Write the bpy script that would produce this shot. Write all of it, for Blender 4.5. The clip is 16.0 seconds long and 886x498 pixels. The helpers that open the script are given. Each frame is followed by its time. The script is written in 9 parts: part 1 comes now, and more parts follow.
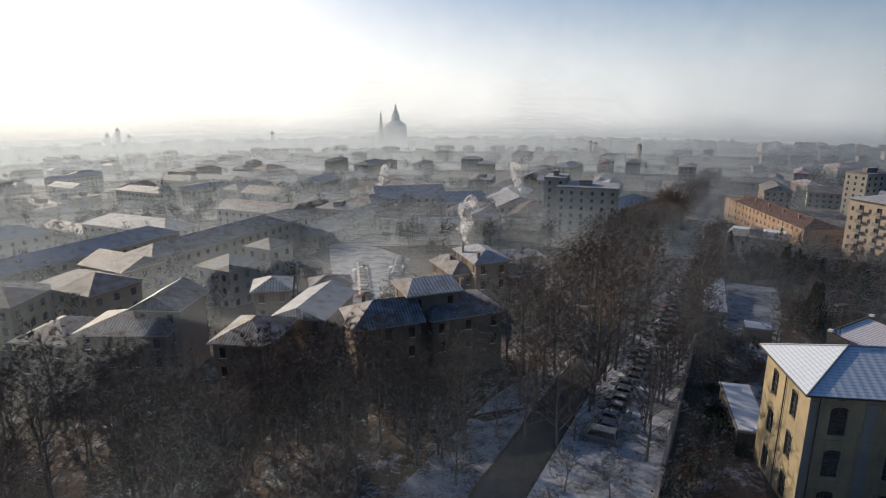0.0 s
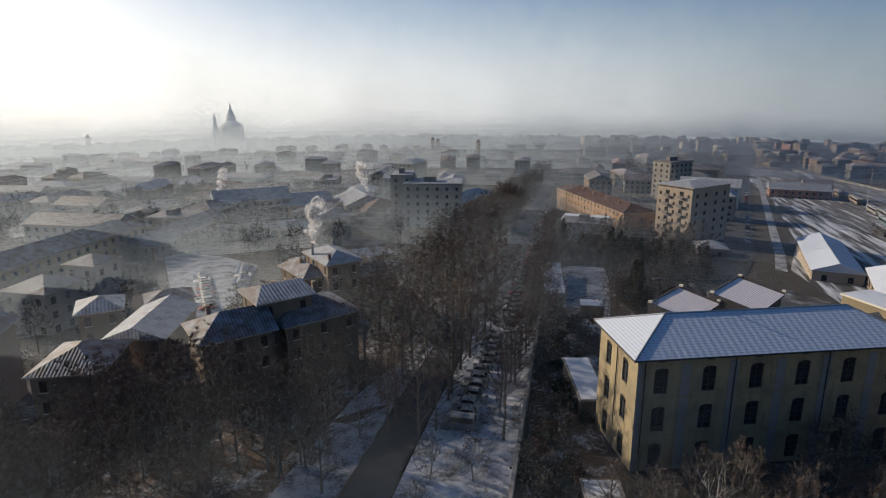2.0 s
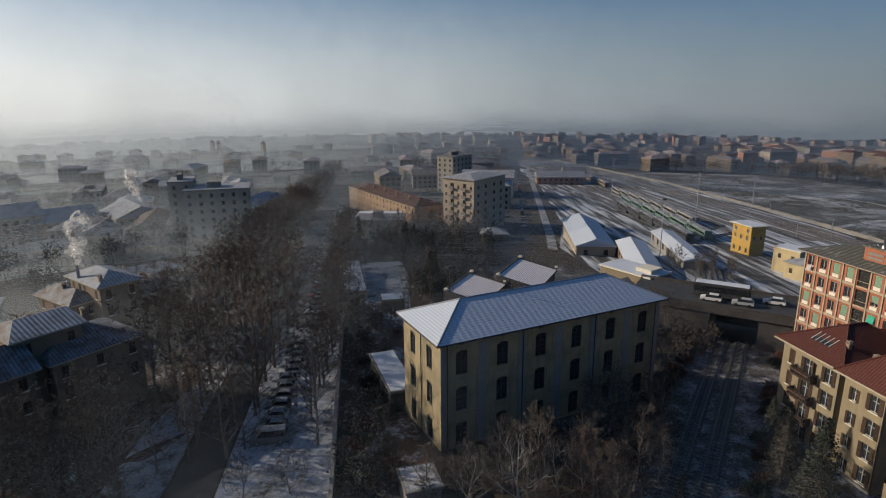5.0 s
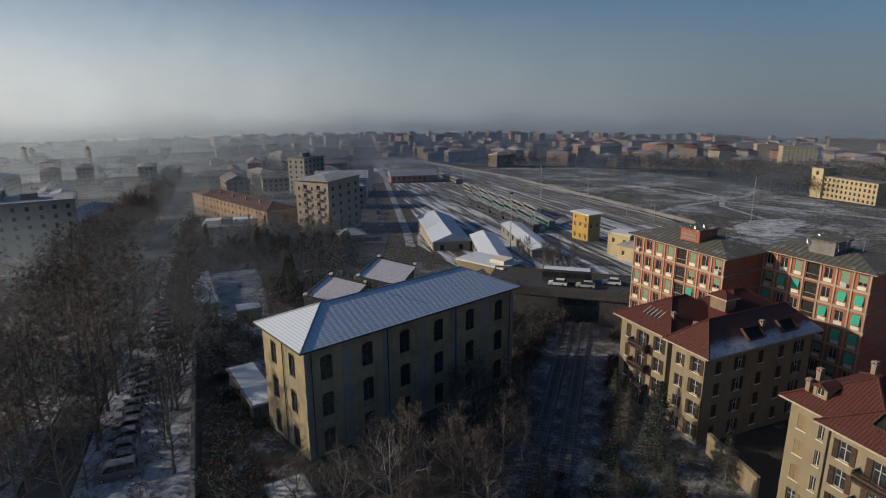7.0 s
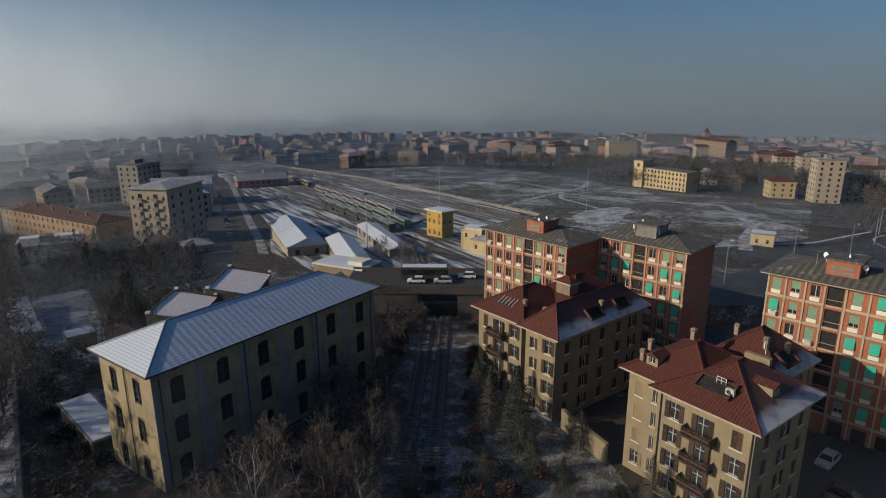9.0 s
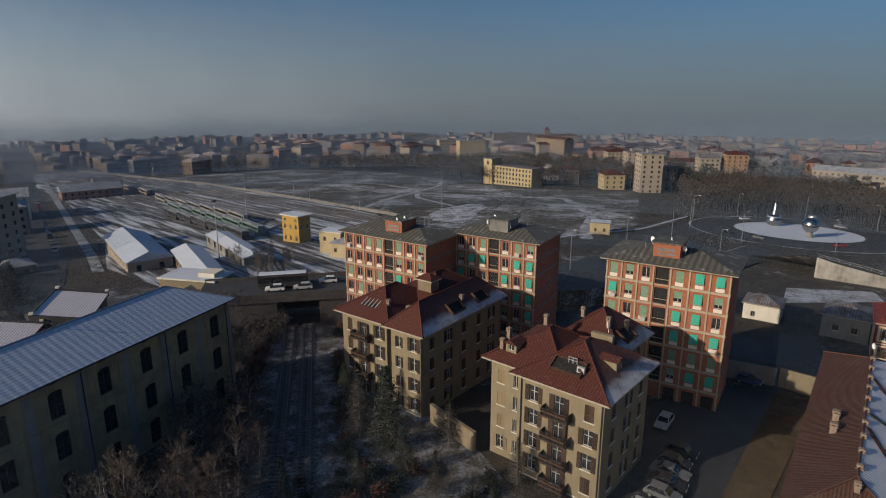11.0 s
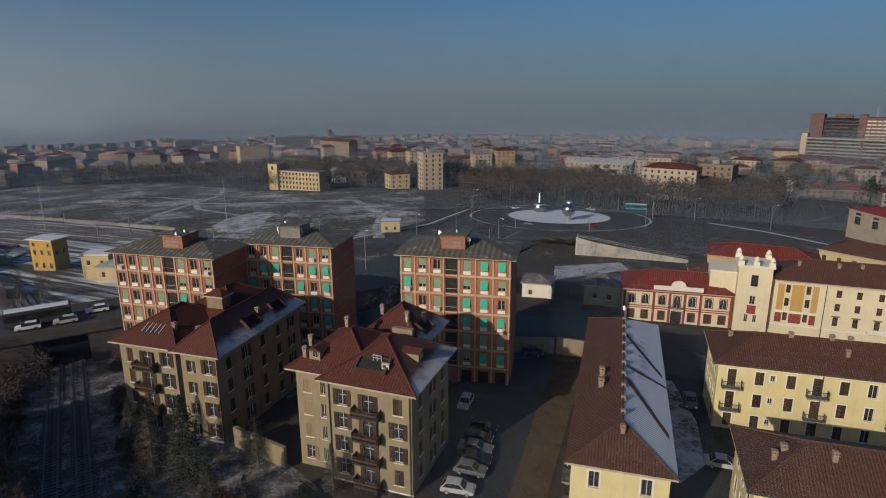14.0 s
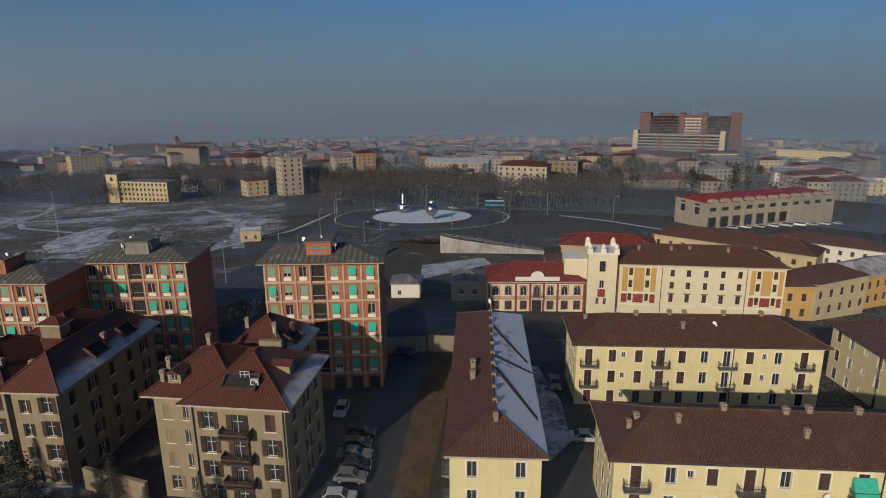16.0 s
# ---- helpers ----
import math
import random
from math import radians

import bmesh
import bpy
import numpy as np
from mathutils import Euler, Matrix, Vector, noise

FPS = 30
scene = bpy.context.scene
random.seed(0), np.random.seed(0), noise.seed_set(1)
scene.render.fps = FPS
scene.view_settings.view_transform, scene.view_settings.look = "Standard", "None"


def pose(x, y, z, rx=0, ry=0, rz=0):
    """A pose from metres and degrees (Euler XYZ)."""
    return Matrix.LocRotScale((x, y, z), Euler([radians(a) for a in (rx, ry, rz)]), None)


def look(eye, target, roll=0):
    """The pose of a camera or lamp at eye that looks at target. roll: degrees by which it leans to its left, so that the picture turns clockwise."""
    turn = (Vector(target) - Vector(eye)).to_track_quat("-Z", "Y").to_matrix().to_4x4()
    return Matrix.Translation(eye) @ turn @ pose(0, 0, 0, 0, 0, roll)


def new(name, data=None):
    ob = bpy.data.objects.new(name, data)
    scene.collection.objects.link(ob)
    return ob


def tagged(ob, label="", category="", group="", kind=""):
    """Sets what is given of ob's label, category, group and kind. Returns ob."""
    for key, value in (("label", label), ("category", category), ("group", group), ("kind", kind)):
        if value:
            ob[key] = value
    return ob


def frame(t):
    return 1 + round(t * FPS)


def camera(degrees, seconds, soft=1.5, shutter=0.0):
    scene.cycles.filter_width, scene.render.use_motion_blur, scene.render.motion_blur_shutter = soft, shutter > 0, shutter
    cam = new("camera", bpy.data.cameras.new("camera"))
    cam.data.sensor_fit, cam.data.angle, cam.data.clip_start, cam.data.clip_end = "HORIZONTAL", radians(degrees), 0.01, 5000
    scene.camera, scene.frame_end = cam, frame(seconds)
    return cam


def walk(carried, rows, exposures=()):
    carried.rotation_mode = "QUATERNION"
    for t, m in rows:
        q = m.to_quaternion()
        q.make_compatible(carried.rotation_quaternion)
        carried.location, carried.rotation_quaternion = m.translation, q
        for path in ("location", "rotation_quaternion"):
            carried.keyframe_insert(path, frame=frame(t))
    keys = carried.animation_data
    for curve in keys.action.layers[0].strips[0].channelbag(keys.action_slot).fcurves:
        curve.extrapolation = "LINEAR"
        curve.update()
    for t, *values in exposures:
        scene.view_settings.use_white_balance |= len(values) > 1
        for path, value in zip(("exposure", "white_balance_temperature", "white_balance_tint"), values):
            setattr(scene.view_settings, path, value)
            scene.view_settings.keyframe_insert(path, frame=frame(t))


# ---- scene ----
EYE = 45.0
cam = camera(72.68, 16.0, soft=1.0)
# seconds, yaw, pitch, roll: the camera hovers and turns
TURN = [
    (0.0, -2.40, -14.58, 0.13),
    (0.5, -5.66, -14.62, 0.20),
    (1.0, -9.50, -14.69, 0.22),
    (1.5, -13.37, -14.72, 0.23),
    (2.0, -17.01, -14.75, 0.26),
    (2.5, -20.58, -14.79, 0.25),
    (3.0, -23.93, -14.82, 0.29),
    (3.5, -26.95, -14.84, 0.26),
    (4.0, -30.16, -14.85, 0.33),
    (6.5, -47.08, -14.99, 0.22),
    (7.0, -50.63, -15.01, 0.28),
    (7.5, -53.98, -15.04, 0.22),
    (8.0, -57.32, -15.05, 0.24),
    (8.5, -60.84, -15.04, 0.22),
    (9.0, -64.60, -15.01, 0.22),
    (11.5, -81.84, -14.92, 0.07),
    (12.0, -85.56, -14.90, 0.10),
    (12.5, -88.96, -14.88, 0.11),
    (13.0, -92.00, -14.85, 0.13),
    (13.5, -95.00, -14.80, 0.17),
    (14.0, -98.36, -14.76, 0.25),
    (14.5, -101.84, -14.71, 0.41),
    (15.0, -105.04, -14.68, 0.50),
    (15.5, -108.16, -14.65, 0.51),
    (16.0, -111.50, -14.63, 0.53),
]
walk(cam, [(t, pose(0, 0, EYE, 90 + p, r, y)) for t, y, p, r in TURN], exposures=[(0.0, 0.26, 6450, 12), (4.0, 0.0, 6350, 10), (8.0, -0.20, 6340, 9), (12.0, -0.30, 6280, 11), (16.0, -0.34, 6130, 10)])

# ---- light ----
SUN_YAW, SUN_UP = 41.0, 22.0      # degrees left of +y, degrees above the horizon
world = bpy.data.worlds.new("winter_sky")
scene.world = world
world.use_nodes = True
wn = world.node_tree.nodes
sky = wn.new("ShaderNodeTexSky")
sky.sky_type, sky.sun_disc = "NISHITA", False
sky.sun_elevation, sky.sun_rotation = radians(SUN_UP), radians(-SUN_YAW)
sky.air_density, sky.dust_density, sky.ozone_density, sky.altitude = 1.0, 2.8, 2.5, 0
coord, lower = wn.new("ShaderNodeTexCoord"), wn.new("ShaderNodeVectorMath")
lower.operation, lower.inputs[1].default_value = "ADD", (0, 0, 0.085)   # sky lowered to meet the ground, which falls to fit the camera's view
world.node_tree.links.new(coord.outputs["Generated"], lower.inputs[0])
world.node_tree.links.new(lower.outputs[0], sky.inputs[0])
grey = wn.new("ShaderNodeHueSaturation")                                  # thin high haze takes the colour out of the sky
grey.inputs["Saturation"].default_value = 1.35
world.node_tree.links.new(sky.outputs[0], grey.inputs["Color"])
world.node_tree.links.new(grey.outputs[0], wn["Background"].inputs[0])
wn["Background"].inputs[1].default_value = 0.09
sun = new("sun", bpy.data.lights.new("sun", "SUN"))
sun.data.energy, sun.data.angle, sun.data.color = 4.4, radians(0.6), (1.0, 0.86, 0.67)
sun.matrix_world = look((0, 0, 0), (math.sin(radians(SUN_YAW)) * math.cos(radians(SUN_UP)), -math.cos(radians(SUN_YAW)) * math.cos(radians(SUN_UP)), -math.sin(radians(SUN_UP))))

# ---- materials ----
def mat(name, build, rough=0.8, metal=0.0):
    m = bpy.data.materials.new(name)
    m.use_nodes = True
    nt = m.node_tree
    b = nt.nodes["Principled BSDF"]
    b.inputs["Roughness"].default_value = rough
    b.inputs["Metallic"].default_value = metal
    b.inputs["Specular IOR Level"].default_value = 0.3
    build(nt, b)
    return m


def nd(nt, kind, **kw):
    n = nt.nodes.new(kind)
    for k, v in kw.items():
        n.inputs[k].default_value = v
    return n


def noise_tex(nt, scale, detail=4, rough=0.6, coord="Object", stretch=None):
    tc = nt.nodes.new("ShaderNodeTexCoord")
    out = tc.outputs[coord]
    if stretch:
        mp = nt.nodes.new("ShaderNodeMapping")
        mp.inputs["Scale"].default_value = stretch
        nt.links.new(out, mp.inputs[0])
        out = mp.outputs[0]
    n = nd(nt, "ShaderNodeTexNoise", Scale=scale, Detail=detail, Roughness=rough)
    nt.links.new(out, n.inputs["Vector"])
    return n.outputs["Fac"]


def ramp(nt, fac, stops):
    r = nt.nodes.new("ShaderNodeValToRGB")
    e = r.color_ramp.elements
    while len(e) < len(stops):
        e.new(0.5)
    for i, (p, c) in enumerate(stops):
        e[i].position, e[i].color = p, (*c, 1) if len(c) == 3 else c
    nt.links.new(fac, r.inputs[0])
    return r.outputs[0]


def mixc(nt, fac, a, b):
    m = nt.nodes.new("ShaderNodeMix")
    m.data_type = "RGBA"
    for sock, v in ((0, fac), (6, a), (7, b)):
        if isinstance(v, (int, float)):
            m.inputs[sock].default_value = v
        elif isinstance(v, tuple):
            m.inputs[sock].default_value = (*v, 1)
        else:
            nt.links.new(v, m.inputs[sock])
    return m.outputs[2]


def math_n(nt, op, a, b=0.0):
    m = nt.nodes.new("ShaderNodeMath")
    m.operation = op
    for i, v in enumerate((a, b)):
        if isinstance(v, (int, float)):
            m.inputs[i].default_value = v
        else:
            nt.links.new(v, m.inputs[i])
    return m.outputs[0]


def bump(nt, b, height, strength=0.3, dist=0.05):
    n = nd(nt, "ShaderNodeBump", Strength=strength, Distance=dist)
    nt.links.new(height, n.inputs["Height"])
    nt.links.new(n.outputs[0], b.inputs["Normal"])


def plaster(name, c, stain=(0.25, 0.22, 0.18), dirt=0.35, vary=0.0):
    """Painted render with soft blotches, rain streaks and fine grain."""
    def f(nt, b):
        big = ramp(nt, noise_tex(nt, 0.35, 5), [(0.4, (0, 0, 0)), (0.75, (1, 1, 1))])
        streak = ramp(nt, noise_tex(nt, 1.6, 3, 0.6, "Object", (1, 1, 0.12)), [(0.52, (0, 0, 0)), (0.8, (1, 1, 1))])
        fine = noise_tex(nt, 14, 3)
        base = mixc(nt, fine, tuple(v * 0.88 for v in c), tuple(min(v * 1.1, 0.9) for v in c))
        if vary:
            info = nt.nodes.new("ShaderNodeObjectInfo")
            dark = mixc(nt, info.outputs["Random"], tuple(v * (1 - vary) for v in c), tuple(min(1, v * (1 + vary)) for v in c))
            base = mixc(nt, 0.7, base, dark)
        a = mixc(nt, math_n(nt, "MULTIPLY", big, dirt), base, stain)
        a = mixc(nt, math_n(nt, "MULTIPLY", streak, dirt * 0.8), a, tuple(v * 0.6 for v in stain))
        nt.links.new(a, b.inputs["Base Color"])
        bump(nt, b, fine, 0.25, 0.02)
    return mat(name, f, 0.9)


def roofing(name, c, c2, snow=0.0, rib=0.22, row=0.0, snow_c=(0.70, 0.73, 0.78), fade=1.0, low=0.0):
    """Roof covering in UV metres: ribs run up the slope, rows across it, with snow lying in patches."""
    def f(nt, b):
        uv = nt.nodes.new("ShaderNodeUVMap")
        sep = nt.nodes.new("ShaderNodeSeparateXYZ")
        nt.links.new(uv.outputs[0], sep.inputs[0])
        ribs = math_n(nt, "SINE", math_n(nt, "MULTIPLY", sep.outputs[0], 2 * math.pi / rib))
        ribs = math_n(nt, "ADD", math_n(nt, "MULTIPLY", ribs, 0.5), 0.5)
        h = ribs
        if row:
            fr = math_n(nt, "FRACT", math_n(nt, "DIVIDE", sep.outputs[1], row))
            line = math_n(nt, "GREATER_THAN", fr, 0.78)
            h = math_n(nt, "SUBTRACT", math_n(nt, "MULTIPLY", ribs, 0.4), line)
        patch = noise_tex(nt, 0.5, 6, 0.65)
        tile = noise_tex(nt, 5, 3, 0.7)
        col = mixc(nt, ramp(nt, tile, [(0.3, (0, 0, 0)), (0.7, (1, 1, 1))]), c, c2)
        # troughs between ribs painted darker: crease shade put into the tile colour
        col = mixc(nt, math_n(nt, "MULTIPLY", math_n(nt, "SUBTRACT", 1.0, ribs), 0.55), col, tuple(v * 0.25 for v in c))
        if snow:
            cover = math_n(nt, "ADD", patch, math_n(nt, "MULTIPLY", math_n(nt, "SUBTRACT", tile, 0.5), 0.35))
            lo = 1.0 - snow
            cover = ramp(nt, cover, [(max(0.0, lo - 0.16), (0, 0, 0)), (min(1.0, lo + 0.12), (1, 1, 1))])
            if low:                  # only the foot of the slope still holds snow
                edge = math_n(nt, "ADD", sep.outputs[1], math_n(nt, "MULTIPLY", math_n(nt, "SUBTRACT", patch, 0.5), 2.4))
                foot = nd(nt, "ShaderNodeMapRange", **{"From Min": low - 0.5, "From Max": low + 0.6, "To Min": 1.0, "To Max": 0.04})
                nt.links.new(edge, foot.inputs["Value"])
                cover = math_n(nt, "MULTIPLY", cover, foot.outputs[0])
            keep = math_n(nt, "SUBTRACT", 1.0, math_n(nt, "MULTIPLY", math_n(nt, "SUBTRACT", 1.0, ribs), 0.5 * fade))
            if row:
                keep = math_n(nt, "MULTIPLY", keep, math_n(nt, "SUBTRACT", 1.0, math_n(nt, "MULTIPLY", line, 0.6)))
            col = mixc(nt, math_n(nt, "MULTIPLY", cover, keep), col, snow_c)
        nt.links.new(col, b.inputs["Base Color"])
        bump(nt, b, h, 0.6, 0.06)
    return mat(name, f, 0.68 if snow else 0.75)


def mottled(name, a, c, scale, rough=0.85, bumps=0.3, lo=0.4, hi=0.65, coord="Object", metal=0.0, dist=0.05):
    def f(nt, b):
        n = noise_tex(nt, scale, 6, 0.65, coord)
        m = noise_tex(nt, scale * 7, 3, 0.6, coord)
        mix = math_n(nt, "ADD", math_n(nt, "MULTIPLY", n, 0.7), math_n(nt, "MULTIPLY", m, 0.3))
        nt.links.new(ramp(nt, mix, [(lo, a), (hi, c)]), b.inputs["Base Color"])
        if bumps:
            bump(nt, b, mix, bumps, dist)
    return mat(name, f, rough, metal)


def brickwork(name):
    def f(nt, b):
        tc = nt.nodes.new("ShaderNodeTexCoord")
        n = noise_tex(nt, 0.8, 5)
        fine = noise_tex(nt, 22, 2)
        col = mixc(nt, fine, (0.26, 0.075, 0.036), (0.35, 0.118, 0.06))
        col = mixc(nt, math_n(nt, "MULTIPLY", ramp(nt, n, [(0.5, (0, 0, 0)), (0.8, (1, 1, 1))]), 0.5), col, (0.16, 0.07, 0.05))
        sep = nt.nodes.new("ShaderNodeSeparateXYZ")
        nt.links.new(tc.outputs["Object"], sep.inputs[0])
        fr = math_n(nt, "FRACT", math_n(nt, "DIVIDE", sep.outputs[2], 0.075))
        joint = math_n(nt, "GREATER_THAN", fr, 0.84)
        col = mixc(nt, math_n(nt, "MULTIPLY", joint, 0.5), col, (0.4, 0.33, 0.27))
        nt.links.new(col, b.inputs["Base Color"])
        bump(nt, b, math_n(nt, "SUBTRACT", fine, joint), 0.3, 0.01)
    return mat(name, f, 0.9)


def ground_mix(name, soil, grass, snow, amount, scale=0.05, along=None):
    def f(nt, b):
        a = noise_tex(nt, scale, 8, 0.68)
        m = noise_tex(nt, scale * 9, 6, 0.7)
        if along is not None:            # drawn out along the tracks
            tc, mp = nt.nodes.new("ShaderNodeTexCoord"), nt.nodes.new("ShaderNodeMapping")
            mp.vector_type = "TEXTURE"
            mp.inputs["Rotation"].default_value, mp.inputs["Scale"].default_value = (0, 0, radians(along)), (30, 1, 1)
            nt.links.new(tc.outputs["Object"], mp.inputs[0])
            n1 = nd(nt, "ShaderNodeTexNoise", Scale=0.38, Detail=4, Roughness=0.6)
            nt.links.new(mp.outputs[0], n1.inputs["Vector"])
            m = n1.outputs["Fac"]
            a = m
        g = noise_tex(nt, scale * 60, 4, 0.7)
        col = mixc(nt, ramp(nt, m, [(0.35, (0, 0, 0)), (0.65, (1, 1, 1))]), soil, grass)
        s = math_n(nt, "ADD", math_n(nt, "MULTIPLY", a, 0.5), math_n(nt, "ADD", math_n(nt, "MULTIPLY", m, 0.3), math_n(nt, "MULTIPLY", g, 0.2)))
        cover = ramp(nt, s, [(1 - amount - 0.06, (0, 0, 0)), (1 - amount + 0.06, (1, 1, 1))])
        col = mixc(nt, cover, col, snow)
        nt.links.new(col, b.inputs["Base Color"])
        bump(nt, b, math_n(nt, "ADD", g, cover), 0.5, 0.12)
    return mat(name, f, 0.9)


M = {}
M["ground"] = ground_mix("town_ground", (0.036, 0.029, 0.023), (0.056, 0.046, 0.033), (0.42, 0.44, 0.48), 0.39, 0.03)
M["field"] = ground_mix("waste_land", (0.048, 0.041, 0.031), (0.082, 0.074, 0.054), (0.52, 0.54, 0.58), 0.45, 0.035)
M["snow"] = ground_mix("snowy_lawn", (0.07, 0.06, 0.05), (0.10, 0.09, 0.06), (0.58, 0.61, 0.66), 0.52, 0.12)
M["fresh"] = ground_mix("fresh_snow", (0.25, 0.24, 0.23), (0.30, 0.29, 0.28), (0.54, 0.58, 0.65), 0.62, 0.15)
M["litter"] = ground_mix("leaf_litter", (0.05, 0.031, 0.021), (0.09, 0.056, 0.037), (0.5, 0.52, 0.56), 0.43, 0.2)
# snow darkened to put the shade of cut and trees into its colour
M["cutbed"] = ground_mix("track_bed_shade_painted", (0.06, 0.054, 0.048), (0.085, 0.075, 0.06), (0.34, 0.36, 0.40), 0.46, 0.35)
M["lane"] = ground_mix("trodden_snow", (0.09, 0.08, 0.065), (0.13, 0.12, 0.09), (0.50, 0.52, 0.57), 0.52, 0.16)
# trampled snow; its darker tone also replaces tree shade on verge and gardens
M["yardsnow"] = ground_mix("trampled_and_tree_shade_snow", (0.06, 0.055, 0.05), (0.09, 0.085, 0.08), (0.36, 0.38, 0.42), 0.52, 0.25)
M["asphalt"] = mottled("asphalt", (0.036, 0.037, 0.040), (0.062, 0.062, 0.064), 0.5, 0.8)
M["wet"] = mottled("damp_asphalt", (0.03, 0.031, 0.034), (0.052, 0.053, 0.056), 0.3, 0.6)
M["yard"] = mottled("gravel_yard", (0.055, 0.041, 0.026), (0.115, 0.082, 0.05), 0.4, 0.95)
M["ballast"] = ground_mix("track_ballast", (0.05, 0.048, 0.046), (0.085, 0.08, 0.074), (0.56, 0.59, 0.64), 0.475, 0.15, 53)
M["concrete"] = plaster("grey_concrete", (0.21, 0.20, 0.185), (0.12, 0.11, 0.10), 0.6)
M["pale_concrete"] = plaster("pale_concrete", (0.41, 0.345, 0.25), (0.20, 0.165, 0.12), 0.45)
M["garage_render"] = plaster("tan_garage_render", (0.29, 0.245, 0.19), (0.15, 0.125, 0.10), 0.5)
M["stained"] = plaster("stained_grey_concrete", (0.36, 0.335, 0.30), (0.13, 0.12, 0.10), 0.8)
# near-black tone puts the shade on bridge and annex walls into the colour
M["shadeconcrete"] = plaster("shade_dark_concrete", (0.075, 0.068, 0.064), (0.04, 0.036, 0.033), 0.7)
M["beige"] = plaster("beige_render", (0.36, 0.30, 0.235), (0.21, 0.175, 0.135), 0.35)
M["cream"] = plaster("cream_render", (0.255, 0.208, 0.132), (0.12, 0.095, 0.065), 0.5)
M["yellow"] = plaster("yellow_render", (0.60, 0.52, 0.275), (0.36, 0.30, 0.17), 0.32)
M["white"] = plaster("white_render", (0.66, 0.62, 0.53), (0.42, 0.37, 0.29), 0.2)
M["ivory"] = plaster("ivory_render", (0.60, 0.53, 0.37), (0.36, 0.3, 0.2), 0.25)
M["ochre"] = plaster("ochre_panel", (0.44, 0.27, 0.085), (0.28, 0.18, 0.07), 0.3)
M["redpanel"] = plaster("oxblood_render", (0.22, 0.042, 0.032), (0.12, 0.03, 0.022), 0.3)
M["old"] = plaster("weathered_ochre_render", (0.33, 0.265, 0.155), (0.12, 0.105, 0.08), 0.8)
M["pilaster"] = plaster("grey_painted_strip", (0.25, 0.235, 0.225), (0.13, 0.12, 0.10), 0.5)
M["orange"] = plaster("orange_render", (0.34, 0.22, 0.13), (0.18, 0.12, 0.08), 0.45)
M["cabin"] = plaster("signal_yellow_render", (0.46, 0.28, 0.06), (0.26, 0.17, 0.06), 0.35)
M["ochrehouse"] = plaster("ochre_render", (0.50, 0.30, 0.09), (0.3, 0.19, 0.08), 0.35)
M["greyhouse"] = plaster("grey_render", (0.25, 0.235, 0.21), (0.13, 0.12, 0.10), 0.5, 0.25)
M["brownhouse"] = plaster("tan_render", (0.22, 0.165, 0.115), (0.11, 0.085, 0.06), 0.5, 0.3)
M["pink"] = plaster("pink_render", (0.36, 0.18, 0.125), (0.2, 0.11, 0.08), 0.4, 0.2)
M["paleyellow"] = plaster("pale_yellow_render", (0.46, 0.37, 0.21), (0.26, 0.2, 0.12), 0.4, 0.15)
M["brick"] = brickwork("red_brick")
# far haze over the brick is put into this dulled colour
M["darkbrick"] = plaster("haze_dulled_red_brick", (0.125, 0.068, 0.06), (0.08, 0.046, 0.042), 0.4)
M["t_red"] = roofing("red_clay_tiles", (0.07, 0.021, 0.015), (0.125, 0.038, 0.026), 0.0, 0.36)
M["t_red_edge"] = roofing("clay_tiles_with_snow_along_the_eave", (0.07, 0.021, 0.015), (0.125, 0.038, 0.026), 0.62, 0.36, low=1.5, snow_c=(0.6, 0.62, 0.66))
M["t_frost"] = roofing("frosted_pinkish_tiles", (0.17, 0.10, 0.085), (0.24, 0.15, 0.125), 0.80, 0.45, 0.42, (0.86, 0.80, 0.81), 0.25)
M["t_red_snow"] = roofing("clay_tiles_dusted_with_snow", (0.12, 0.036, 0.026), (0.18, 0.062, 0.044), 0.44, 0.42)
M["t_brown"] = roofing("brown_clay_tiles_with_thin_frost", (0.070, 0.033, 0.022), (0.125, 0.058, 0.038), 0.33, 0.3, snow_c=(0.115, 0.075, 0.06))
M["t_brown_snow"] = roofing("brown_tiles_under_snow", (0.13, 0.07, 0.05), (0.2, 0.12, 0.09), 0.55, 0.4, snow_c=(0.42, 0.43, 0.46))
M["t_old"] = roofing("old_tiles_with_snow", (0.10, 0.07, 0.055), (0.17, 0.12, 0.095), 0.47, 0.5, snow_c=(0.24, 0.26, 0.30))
# snow tinted blue: skylight on the shaded slope put into the colour
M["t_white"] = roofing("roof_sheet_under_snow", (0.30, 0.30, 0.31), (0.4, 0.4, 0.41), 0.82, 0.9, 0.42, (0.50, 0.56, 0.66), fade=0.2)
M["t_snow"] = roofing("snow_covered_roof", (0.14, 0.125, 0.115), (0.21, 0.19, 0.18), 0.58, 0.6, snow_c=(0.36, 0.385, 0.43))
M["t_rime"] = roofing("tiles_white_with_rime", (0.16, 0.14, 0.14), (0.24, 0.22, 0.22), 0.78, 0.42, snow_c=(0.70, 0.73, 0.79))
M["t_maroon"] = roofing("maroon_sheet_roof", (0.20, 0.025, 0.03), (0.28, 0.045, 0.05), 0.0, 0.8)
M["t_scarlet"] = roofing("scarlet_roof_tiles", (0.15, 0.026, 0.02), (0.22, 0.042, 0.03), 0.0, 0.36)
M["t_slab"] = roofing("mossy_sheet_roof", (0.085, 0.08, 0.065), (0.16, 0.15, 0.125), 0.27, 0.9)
# stone made paler to put far haze into its colour
M["pale_stone"] = plaster("haze_pale_stone", (0.74, 0.72, 0.68), (0.5, 0.48, 0.45), 0.2)
M["trim"] = plaster("pale_trim", (0.66, 0.62, 0.52), (0.4, 0.36, 0.3), 0.3)
